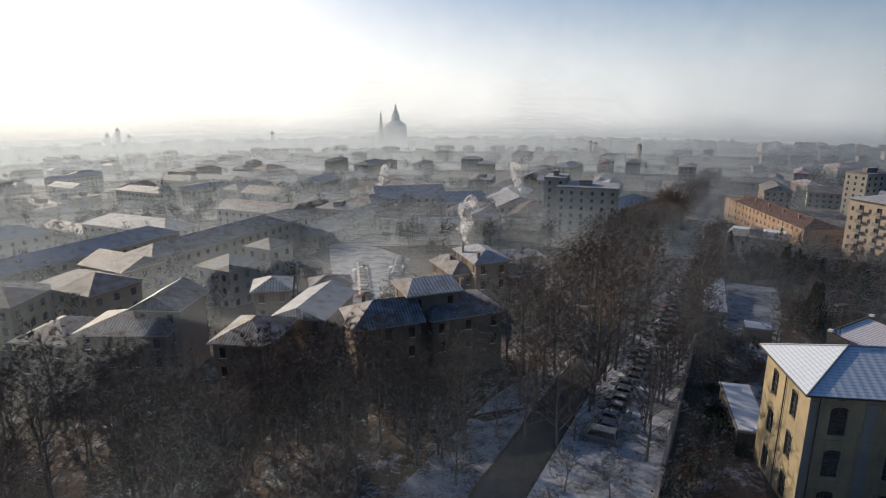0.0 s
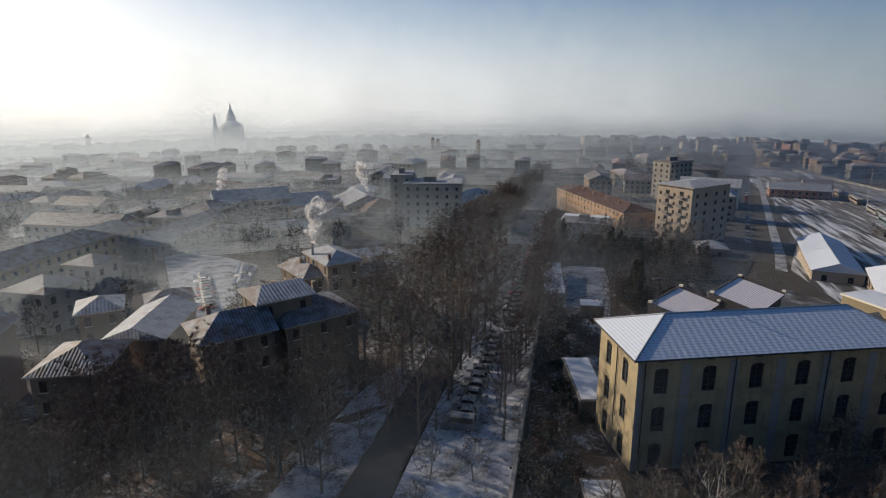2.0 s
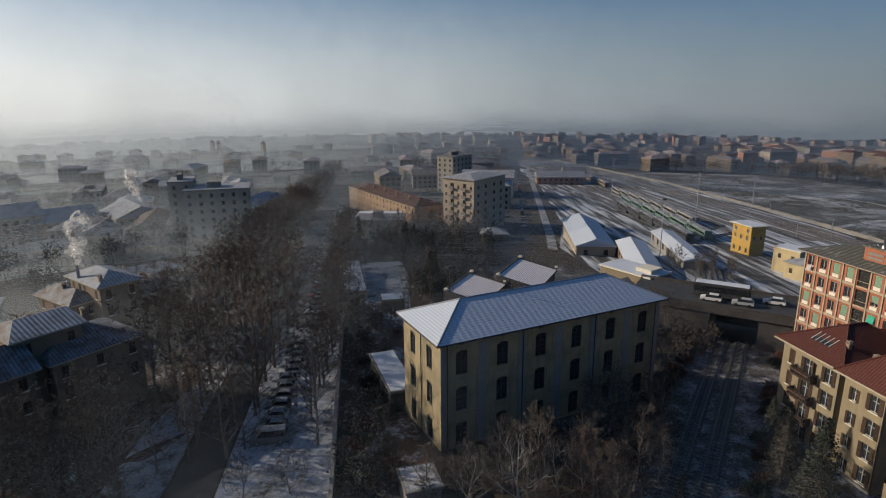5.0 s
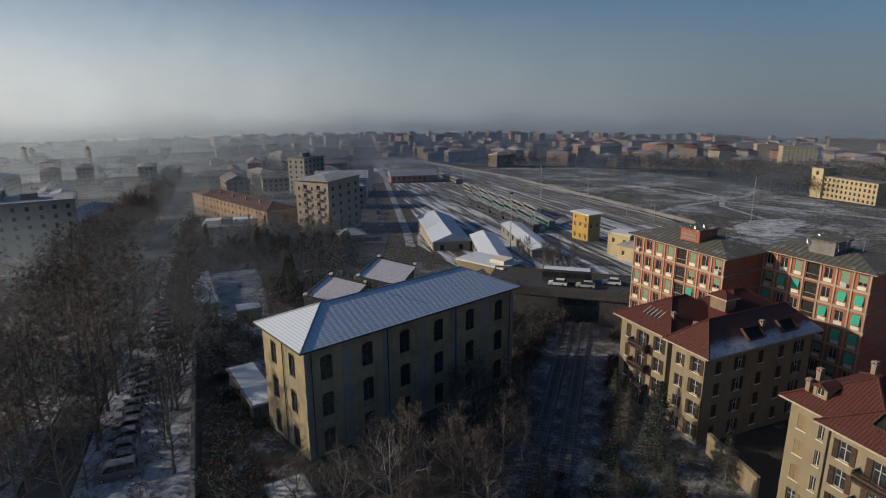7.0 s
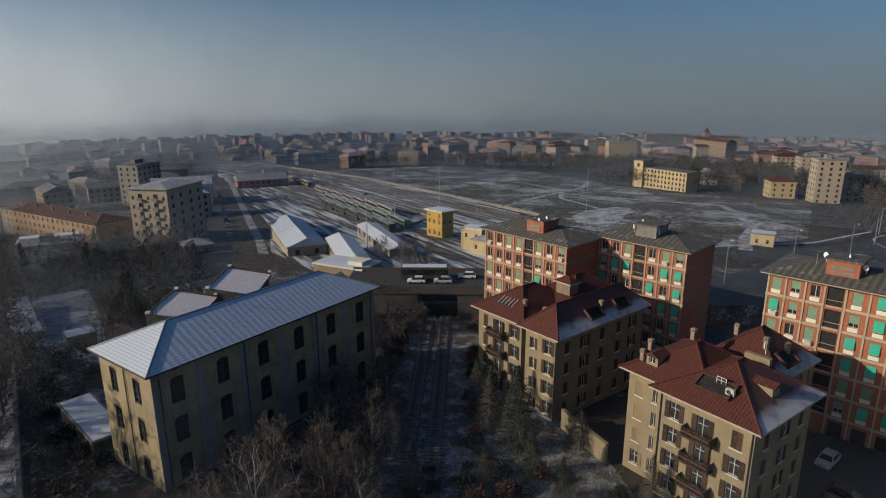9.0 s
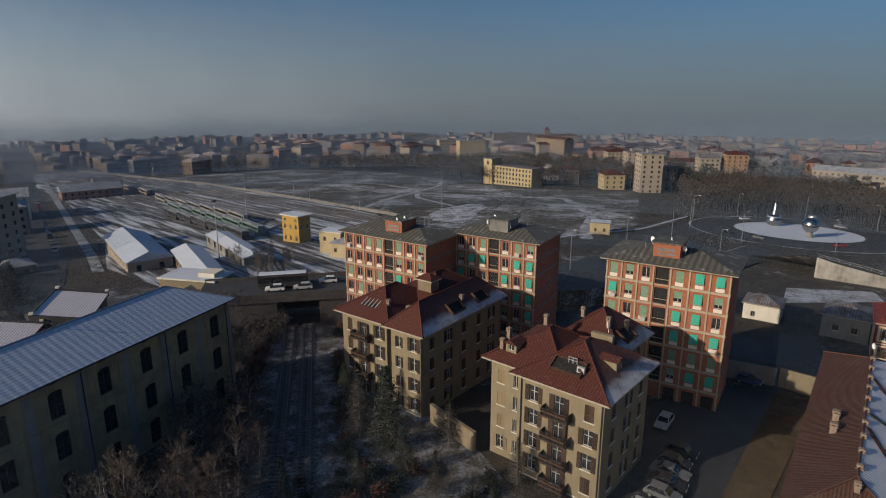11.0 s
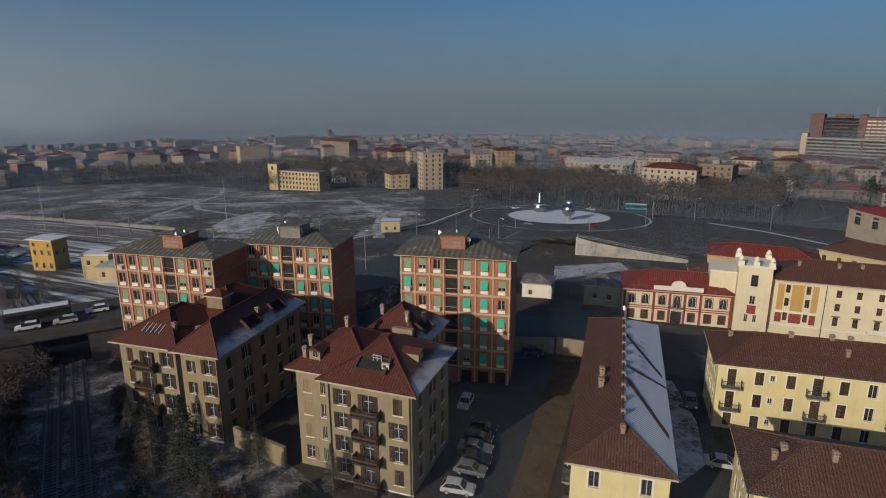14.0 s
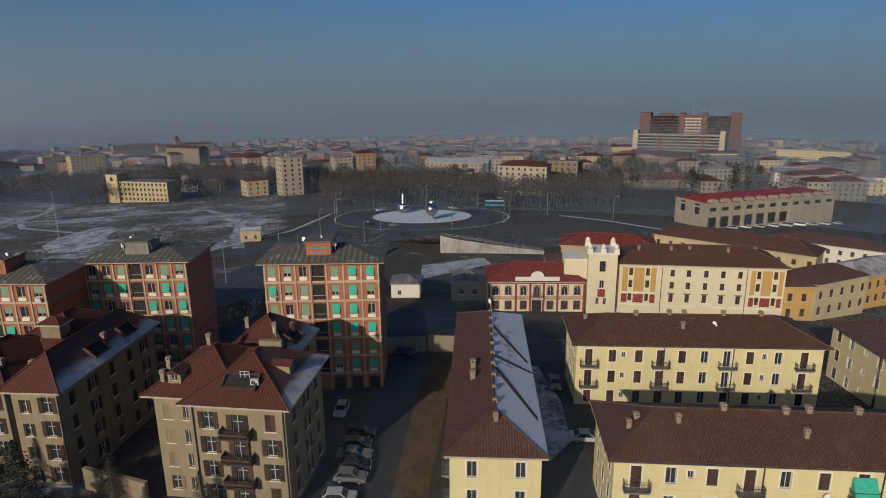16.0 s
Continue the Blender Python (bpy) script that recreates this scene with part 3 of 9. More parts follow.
def wing(ob, x0, y0, L, D, h, wall, sides, roof, sill=True, foot=2.0, surround=None, shutter="shutter", z0=0.0):
    """One walled block of a building, with windows {side: [(s, z, w, h, kind)]} and its roof."""
    T = pose(x0, y0, z0)
    ws = Shape()
    P = [(0, 0), (L, 0), (L, D), (0, D)]
    for k in range(4):
        holes = [(s - w / 2, s + w / 2, z, z + hh) for s, z, w, hh, kind in sides.get(k, ())]
        ws.wall(P[k], P[(k + 1) % 4], -foot, h, holes, 0.22)
    part("wall", ws, [M[wall]], ob, "", T)
    for k in range(4):
        m = T @ side_pose(k, L, D)
        for s, z, w, hh, kind in sides.get(k, ()):
            if kind == "void":
                # dark sheet just behind the wall, coloured like an unlit interior
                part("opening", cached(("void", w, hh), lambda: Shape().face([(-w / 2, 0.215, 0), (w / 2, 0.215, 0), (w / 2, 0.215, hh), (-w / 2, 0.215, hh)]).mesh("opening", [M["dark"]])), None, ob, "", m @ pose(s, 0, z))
                continue
            arch = kind.startswith("arch")
            put_window(ob, m @ pose(s, 0, z), kind[5:] or "plain" if arch else kind, w, hh, shutter)
            if arch:
                part("arch_head", cached(("arch", w, wall), lambda: arch_head(w, wall)), None, ob, "", m @ pose(s, 0, z + hh - w / 2))
            if sill and hh < 2.4:
                part("sill", cached(("sill", w), lambda: Shape().box(-w / 2 - 0.1, -0.12, -0.1, w / 2 + 0.1, -0.003, -0.002).mesh("sill", [M["trim"]])), None, ob, "", m @ pose(s, 0, z))
            if surround:
                def sur(w=w, hh=hh):
                    q = Shape()
                    e = 0.0 if not arch else -w / 2 + 0.0
                    q.box(-w / 2 - 0.15, -0.05, 0, -w / 2 - 0.002, -0.003, hh + 0.15)
                    q.box(w / 2 + 0.002, -0.05, 0, w / 2 + 0.15, -0.003, hh + 0.15)
                    q.box(-w / 2 - 0.002, -0.05, hh + 0.002, w / 2 + 0.002, -0.003, hh + 0.15)
                    return q.mesh("surround", [M[surround]])
                part("surround", cached(("sur", w, hh, surround), sur), None, ob, "", m @ pose(s, 0, z))
    if roof is None:
        return ob
    if roof.get("flat"):
        r = Shape()
        o = roof.get("over", 0.3)
        r.box(-o, -o, h, L + o, D + o, h + 0.3)
        r.box(-o + 0.3, -o + 0.3, h + 0.3, L + o - 0.3, D + o - 0.3, h + 0.34, 1)
        part("roof", r, [M[roof.get("edge", "concrete")], M[roof["mats"][0]]], ob, "", T)
        return ob
    kw = {k: v for k, v in roof.items() if k not in ("mats", "caps")}
    rs, pts = hip_roof(L, D, h, **kw)
    n = max(kw.get("slots", (0,))) + 1
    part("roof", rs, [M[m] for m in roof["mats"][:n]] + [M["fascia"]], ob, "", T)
    e, f, a, b, c, d = [T @ Vector(p) for p in pts]
    if roof.get("caps"):
        ridge_caps(ob, [(a, e), (d, e), (b, f), (c, f), (e, f)], M[roof["caps"]])
    if kw.get("hip0") == 0 or kw.get("hip1") == 0:
        g = Shape()
        k = kw.get("rise", 2.5) * 0.97
        if L >= D:
            ends = ([[(0, D, h), (0, 0, h), (0, D / 2, h + k)]] if kw.get("hip0") == 0 else []) + ([[(L, 0, h), (L, D, h), (L, D / 2, h + k)]] if kw.get("hip1") == 0 else [])
        else:
            ends = ([[(0, 0, h), (L, 0, h), (L / 2, 0, h + k)]] if kw.get("hip0") == 0 else []) + ([[(L, D, h), (0, D, h), (L / 2, D, h + k)]] if kw.get("hip1") == 0 else [])
        for tri in ends:
            g.face(tri)
        part("gable", g, [M[wall]], ob, "", T)
    return ob


def building(name, label, category, x, y, ang, L, D, h, wall, sides, roof, base=None, group="", **kw):
    z0 = G(x, y) if base is None else base
    ob = thing(name, label, category, pose(x, y, z0, 0, 0, ang), group)
    return wing(ob, 0, 0, L, D, h, wall, sides, roof, **kw)


def slab_part(ob, name, m, *boxes, label=""):
    """A trim part: boxes given in the building's own axes."""
    for b in boxes:
        part(name, Shape().box(*b), [M[m]], ob, label)


def roof_z(p, L, D, h, rise, over=0.6):
    """Height of a hipped roof over the point p of its block."""
    if D > L:
        p, L, D = (p[1], p[0]), D, L
    run = (D + 2 * over) / 2
    k = min(p[1] + over, D + over - p[1], p[0] + over, L + over - p[0])
    return h + rise * min(1, k / run)


def dish(parent, x, y, z, r=0.45, turn=-60):
    def mk():
        s = Shape()
        n = 12
        for k in range(n):
            a, b = 2 * math.pi * k / n, 2 * math.pi * (k + 1) / n
            s.face([(0, 0.12, 0), (r * math.cos(a), 0, r * math.sin(a)), (r * math.cos(b), 0, r * math.sin(b))])
            s.face([(0, 0.14, 0), (r * math.cos(b), 0.01, r * math.sin(b)), (r * math.cos(a), 0.01, r * math.sin(a))])
        s.tube((0, 0.13, 0), (0, 0.2, -r - 0.5), 0.03, 0.03, 5)
        return s.mesh("satellite_dish", [M["dish"]])
    return part("satellite_dish", cached(("dish", r), mk), None, parent, "white satellite dish", pose(x, y, z + r + 0.5, 0, 0, turn))


def dormer(parent, x, y, z, w=1.5, h=1.1, d=2.2, wall="cream", roof="t_red_snow", turn=0):
    at = pose(x, y, z, 0, 0, turn)
    b = part("dormer", Shape().wall((-w / 2, 0), (w / 2, 0), -0.4, h, [(-0 + w / 2 - 0.4, w / 2 + 0.4, 0.15, h - 0.1)], 0.15).wall((w / 2, 0), (w / 2, d), -0.4, h).wall((-w / 2, d), (-w / 2, 0), -0.4, h), [M[wall]], parent, "", at)
    part("window", cached(("win", "plain", 0.8, h - 0.25, "frame"), lambda: window_mesh("plain", 0.8, h - 0.25)), None, b, "", pose(0, -0.04, 0.15))
    r = Shape()
    for sg in (-1, 1):
        q = [(0, -0.25, h + 0.45), (sg * (w / 2 + 0.25), -0.25, h - 0.05), (sg * (w / 2 + 0.25), d, h - 0.05), (0, d, h + 0.45)]
        r.face(q if sg < 0 else q[::-1], 0, [(0, 0), (0, 1), (d, 1), (d, 0)])
    r.face([(-w / 2 - 0.25, -0.25, h - 0.05), (w / 2 + 0.25, -0.25, h - 0.05), (0, -0.25, h + 0.45)])
    part("dormer_roof", r, [M[roof]], b)


def roof_pit(parent, x, y, z, w, d, slope, turn):
    """A roof terrace as a slab with a rim lying on the slope; dark colour imitates a shaded well."""
    at = (pose(x, y, z, slope, 0, 0) if turn == 0 else pose(x, y, z, 0, 0, turn) @ pose(0, 0, 0, slope, 0, 0)) @ Matrix.Translation((0, 0, 0.16))
    t = part("roof_terrace", Shape().box(-w / 2, 0, 0.0, w / 2, d, 0.08), [M["dark"]], parent, "roof terrace slab painted dark as if sunken", at)
    r = Shape()
    for b in ((-w / 2 - 0.2, -0.2, w / 2 + 0.2, 0), (-w / 2 - 0.2, d, w / 2 + 0.2, d + 0.2), (-w / 2 - 0.2, 0, -w / 2, d), (w / 2, 0, w / 2 + 0.2, d)):
        r.box(b[0], b[1], -0.05, b[2], b[3], 0.34)
    part("rim", r, [M["t_brown"]], t)


def drainpipe(ob, x, y, z0, z1, m="dkmetal"):
    part("drainpipe", Shape().tube((x, y, z0), (x, y, z1), 0.07, 0.07, 6), [M[m]], ob)


def grid(n, L, z, w, h, kind, m0=1.5, m1=None):
    m1 = m0 if m1 is None else m1
    kinds = kind if isinstance(kind, (list, tuple)) else [kind]
    return [(m0 + (L - m0 - m1) * (i / (n - 1) if n > 1 else 0.5), z, w, h, kinds[i % len(kinds)]) for i in range(n)]


def strip(name, pts, w, mats, label, category, lift=0.05, kind="structure", side=0.0, step=6.0):
    """A band of ground cover that follows a line and lies on the ground."""
    s = Shape()
    P = []
    for (x0, y0), (x1, y1) in zip(pts, pts[1:]):
        n = max(1, int(math.hypot(x1 - x0, y1 - y0) / step))
        P += [(x0 + (x1 - x0) * i / n, y0 + (y1 - y0) * i / n) for i in range(n)]
    P.append(pts[-1])
    prev = None
    cross = max(1, int(w / 8))
    for i, (x, y) in enumerate(P):
        xa, ya = P[max(0, i - 1)]
        xb, yb = P[min(len(P) - 1, i + 1)]
        l = math.hypot(xb - xa, yb - ya)
        nx, ny = -(yb - ya) / l, (xb - xa) / l
        row = []
        for k in range(cross + 1):
            o = side + w * (k / cross - 0.5)
            px, py = x + nx * o, y + ny * o
            row.append((px, py, G(px, py) + lift))
        if prev:
            for k in range(cross):
                s.face([prev[k + 1], prev[k], row[k], row[k + 1]][::-1])
        prev = row
    return slab(name, s, mats, label, category, kind)


def patch(name, cx, cy, ang, L, W, mats, label, category, lift=0.06, kind="structure", n=6):
    c, si = math.cos(radians(ang)), math.sin(radians(ang))
    return strip(name, [(cx - c * L / 2, cy - si * L / 2), (cx + c * L / 2, cy + si * L / 2)], W, mats, label, category, lift, kind)


# ---- trees ----
def limb(s, r, p, d, length, rad, level, tips, sides):
    """A bent, tapering limb with side limbs; its outer points are kept as tips."""
    n = 3 if level > 1 else 2
    pos, vec = Vector(p), Vector(d).normalized()
    for i in range(n):
        nxt = pos + vec * (length / n)
        s.tube(pos, nxt, rad * (1 - 0.75 * i / n), rad * (1 - 0.75 * (i + 1) / n), sides, 0, False)
        if level > 0:
            for k in range(2 if level > 1 else r.choice((1, 2))):
                o = Matrix.Rotation(r.uniform(0, 6.283), 3, vec) @ vec.orthogonal().normalized()
                limb(s, r, pos.lerp(nxt, r.uniform(0.3, 1)), vec * 0.8 + o * r.uniform(0.5, 0.9) + Vector((0, 0, 0.22)), length * r.uniform(0.4, 0.58), rad * 0.5, level - 1, tips, 3)
        pos = nxt
        vec = (vec + Vector((r.uniform(-0.3, 0.3), r.uniform(-0.3, 0.3), r.uniform(-0.05, 0.3)))).normalized()
        if level < 2:
            tips.append((pos.copy(), vec.copy()))


def tree_proto(seed, height, limbs=15, trunk=0.28, clear=0.22, spread=0.33, level=2, leaves=0, twigs=5, leaf_m="rust_leaf", twig_m="twig", bark_m="bark"):
    """Trunk with limbs, and a crown of fine twigs, with withered leaves where they still hang."""
    r = random.Random(seed)
    s, tips = Shape(), []
    axis = [Vector((0, 0, -0.5))]
    for k in range(6):
        axis.append(axis[-1] + Vector((r.uniform(-0.25, 0.25) * (k > 0), r.uniform(-0.25, 0.25) * (k > 0), height * 0.145)))
    for k in range(6):
        s.tube(axis[k], axis[k + 1], trunk * (1.15 - 0.16 * k), trunk * (0.99 - 0.16 * k), 6, 0, False)
    for j in range(limbs):
        t = clear + (0.98 - clear) * (j + 0.5) / limbs
        f = t * 6 * 0.98
        k = min(5, int(f))
        p = axis[k].lerp(axis[k + 1], f - k)
        a = j * 2.4 + r.uniform(-0.5, 0.5)
        up = 0.55 + 0.9 * t
        limb(s, r, p, (math.cos(a), math.sin(a), up), height * spread * (1.15 - 0.75 * t) * r.uniform(0.8, 1.2), trunk * 0.42 * (1.1 - 0.6 * t), level, tips, 4)
    me_t = s.mesh("trunk", [M[bark_m]])
    c = Shape()
    for p, v in tips:
        for k in range(twigs):
            d = (v * 0.7 + Vector((r.uniform(-1, 1), r.uniform(-1, 1), r.uniform(-0.4, 0.8)))).normalized()
            q = p + d * height * r.uniform(0.025, 0.06)
            o = d.orthogonal().normalized() * (0.016 + height * 0.0009)
            c.face([p - o, p + o, q])
        for k in range(leaves):
            o = p + Vector((r.gauss(0, 0.3), r.gauss(0, 0.3), r.gauss(0, 0.25)))
            a = Vector((r.uniform(-1, 1), r.uniform(-1, 1), r.uniform(-1, 1))).normalized() * r.uniform(0.06, 0.12)
            b = a.orthogonal().normalized() * a.length * 0.7
            c.face([o - a, o + b, o + a, o - b], 1)
    return me_t, c.mesh("crown", [M[twig_m], M[leaf_m]])


def evergreen_proto(seed, height, width):
    rng = random.Random(seed)
    t = Shape().tube((0, 0, -0.4), (0, 0, height * 0.9), 0.22, 0.04, 6)
    c = Shape()
    n = 26
    for i in range(n):
        z = height * (0.12 + 0.86 * i / n)
        rad = width * (1 - (i / n) ** 1.4) * rng.uniform(0.75, 1.1)
        for j in range(int(7 + rad * 3)):
            a = rng.random() * 6.283
            tip = Vector((math.cos(a) * rad, math.sin(a) * rad, z - rad * 0.25 + rng.gauss(0, 0.2)))
            t.tube((0, 0, z), tip, 0.04, 0.01, 3, 0, False)
            for k in range(9):
                o = Vector((0, 0, z)).lerp(tip, rng.uniform(0.25, 1.05)) + Vector((rng.gauss(0, 0.16), rng.gauss(0, 0.16), rng.gauss(0, 0.14)))
                u = Vector((rng.uniform(-1, 1), rng.uniform(-1, 1), rng.uniform(-0.8, 0.3))).normalized() * rng.uniform(0.14, 0.3)
                v = u.orthogonal().normalized() * 0.09
                c.face([o - u * 0.4 - v, o - u * 0.4 + v, o + u])
    return t.mesh("trunk", [M["bark"]]), c.mesh("crown", [M["needle"]])


def shrub_proto(seed, r, m="twig", leaves="needle", n=150):
    rng = random.Random(seed)
    s = Shape()
    for i in range(n):
        a, e = rng.random() * 6.283, rng.uniform(0.15, 1.45)
        q = Vector((math.cos(a) * math.cos(e), math.sin(a) * math.cos(e), math.sin(e))) * r * rng.uniform(0.6, 1.05)
        o = q.orthogonal().normalized() * 0.02
        b = Vector((rng.gauss(0, 0.1), rng.gauss(0, 0.1), 0)) * r
        s.face([b - o, b + o, q], 0)
        for k in range(5):
            p = b.lerp(q, rng.uniform(0.4, 1)) + Vector((rng.gauss(0, 0.08), rng.gauss(0, 0.08), rng.gauss(0, 0.08))) * r
            u = Vector((rng.uniform(-1, 1), rng.uniform(-1, 1), rng.uniform(-1, 1))).normalized() * rng.uniform(0.10, 0.20)
            v = u.orthogonal().normalized() * 0.09
            s.face([p - u, p + v, p + u, p - v], 1)
    return s.mesh("foliage", [M[m], M[leaves]])


def plant(name, label, category, meshes, x, y, size=1.0, turn=0.0, group="", lean=0.0):
    ob = thing(name, label, category, pose(x, y, G(x, y), lean, 0, turn) @ Matrix.Scale(size, 4), group)
    for nm, me in meshes:
        part(nm, me, None, ob)
    return ob


# ---- cars ----
def car_meshes(kind):
    """Lower body with bonnet, a tapered cabin, four panes, lamps, wheels."""
    L, W, belt, roof = {"hatch": (3.9, 1.68, 0.92, 1.46), "saloon": (4.5, 1.75, 0.9, 1.42), "van": (4.9, 1.9, 1.15, 1.98)}[kind]
    low = {"hatch": [(0, 0.35), (0, 0.72), (0.15, 0.8), (0.95, belt), (3.82, belt + 0.04), (3.9, 0.7), (3.88, 0.38)],
           "saloon": [(0, 0.35), (0, 0.7), (0.15, 0.78), (1.1, belt), (4.4, belt + 0.04), (4.5, 0.7), (4.48, 0.38)],
           "van": [(0, 0.35), (0, 0.85), (0.1, 0.95), (0.75, belt), (4.86, belt + 0.04), (4.9, 0.7), (4.88, 0.38)]}[kind]
    c0, c1, r0, r1 = {"hatch": (0.95, 3.8, 1.6, 3.3), "saloon": (1.15, 3.85, 1.9, 3.15), "van": (0.75, 4.85, 1.35, 4.7)}[kind]
    X = lambda x: x - L / 2
    h0, h1 = W / 2 * 0.97, W / 2 * 0.82
    def lower(s):
        a = [(X(x), -W / 2, z) for x, z in low]
        b = [(X(x), W / 2, z) for x, z in low]
        s.face(a[::-1]).face(b)
        for i in range(len(low)):
            j = (i + 1) % len(low)
            s.face([a[i], a[j], b[j], b[i]])
    base = [(X(c0), -h0, belt), (X(c1), -h0, belt), (X(c1), h0, belt), (X(c0), h0, belt)]
    top = [(X(r0), -h1, roof), (X(r1), -h1, roof), (X(r1), h1, roof), (X(r0), h1, roof)]
    near, far = Shape(), Shape()
    lower(near), lower(far)
    near.prism(base, top)
    far.prism(base, top, 1, 0)
    def pane(i, j, name):
        q = [Vector(base[i]), Vector(base[j]), Vector(top[j]), Vector(top[i])]
        n = (q[1] - q[0]).cross(q[3] - q[0]).normalized() * 0.012
        c = sum(q, Vector()) / 4
        f = [c + (p - c) * 0.86 + n for p in q]
        g = [c + (p - c) * 0.86 for p in q]
        return Shape().prism([tuple(p) for p in g], [tuple(p) for p in f]).mesh(name, [M["carglass"]])
    panes = [("side_window", pane(0, 1, "side_window")), ("rear_window", pane(1, 2, "rear_window")), ("side_window", pane(2, 3, "side_window")), ("windscreen", pane(3, 0, "windscreen"))]
    snow = Shape().box(X(r0) + 0.05, -h1 * 0.95, roof + 0.004, X(r1) - 0.05, h1 * 0.95, roof + 0.05, 0, 0.06).mesh("snow_cap", [M["yardsnow"]])
    lamp = Shape().box(-0.04, -0.16, -0.08, 0.06, 0.16, 0.08, 0, 0.02).mesh("headlight", [M["dish"]])
    wheel = Shape().tube((0, -0.1, 0), (0, 0.1, 0), 0.31, 0.31, 14).mesh("wheel", [M["tyre"]])
    rim = Shape().tube((0, -0.11, 0), (0, 0.11, 0), 0.19, 0.19, 10).mesh("rim", [M["metal"]])
    return L, W, near, far, panes, snow, lamp, wheel, rim


CARS = {}


def car(kind, colour, x, y, ang, snowy=False, group="parked cars", base=None):
    if kind not in CARS:
        CARS[kind] = car_meshes(kind)
    L, W, near, far, panes, snow, lamp, wheel, rim = CARS[kind]
    z = G(x, y) + 0.07 if base is None else base
    close = math.hypot(x, y) < 118
    word = {"hatch": "small hatchback", "saloon": "saloon car", "van": "delivery van"}[kind]
    ob = thing("car" if kind != "van" else "van", f"{colour} {word} parked" + (" with snow on its roof" if snowy else " on the asphalt"), "car", pose(x, y, z, 0, 0, ang), group)
    part("body", cached(("carbody", kind, colour, close), lambda: (near if close else far).mesh("body", [PAINT[colour], M["carglass"]])), None, ob)
    if snowy:
        part("snow_cap", snow, None, ob, "thin crust of snow")
    if close:
        for nm, me in panes:
            part(nm, me, None, ob)
        for sg in (-1, 1):
            part("headlight", lamp, None, ob, "", pose(-L / 2, sg * W * 0.36, 0.66))
    for sx in (-0.31, 0.30):
        for sy in (-1, 1):
            w = part("wheel", wheel, None, ob, "", pose(sx * L, sy * (W / 2 - 0.1), 0.31))
            if close:
                part("rim", rim, None, w)
    return ob


# ---- ground and roads ----
def ground_sheet():
    s = Shape()
    radii = [0, 15, 30, 45, 60, 70, 78, 86, 96, 110, 130, 160, 200, 260, 340, 450, 600, 800, 1100, 1500, 2100, 3000, 4500]
    n = 120
    ring = lambda r: [(r * math.cos(2 * math.pi * k / n), r * math.sin(2 * math.pi * k / n), G(r, 0)) for k in range(n)]
    for r0, r1 in zip(radii, radii[1:]):
        a, b = ring(max(r0, 0.01)), ring(r1)
        for k in range(n):
            j = (k + 1) % n
            s.face([a[k], b[k], b[j], a[j]])
    return slab("ground", s, M["ground"], "dark winter earth with patches of snow", "ground")


ground_sheet()
AV = (math.cos(radians(60.2)), math.sin(radians(60.2)))


def along(s, o=0.0, p=(10.0, 61.8)):
    """A point s metres along the avenue and o metres to the right of its middle."""
    return p[0] + AV[0] * s + AV[1] * o, p[1] + AV[1] * s - AV[0] * o




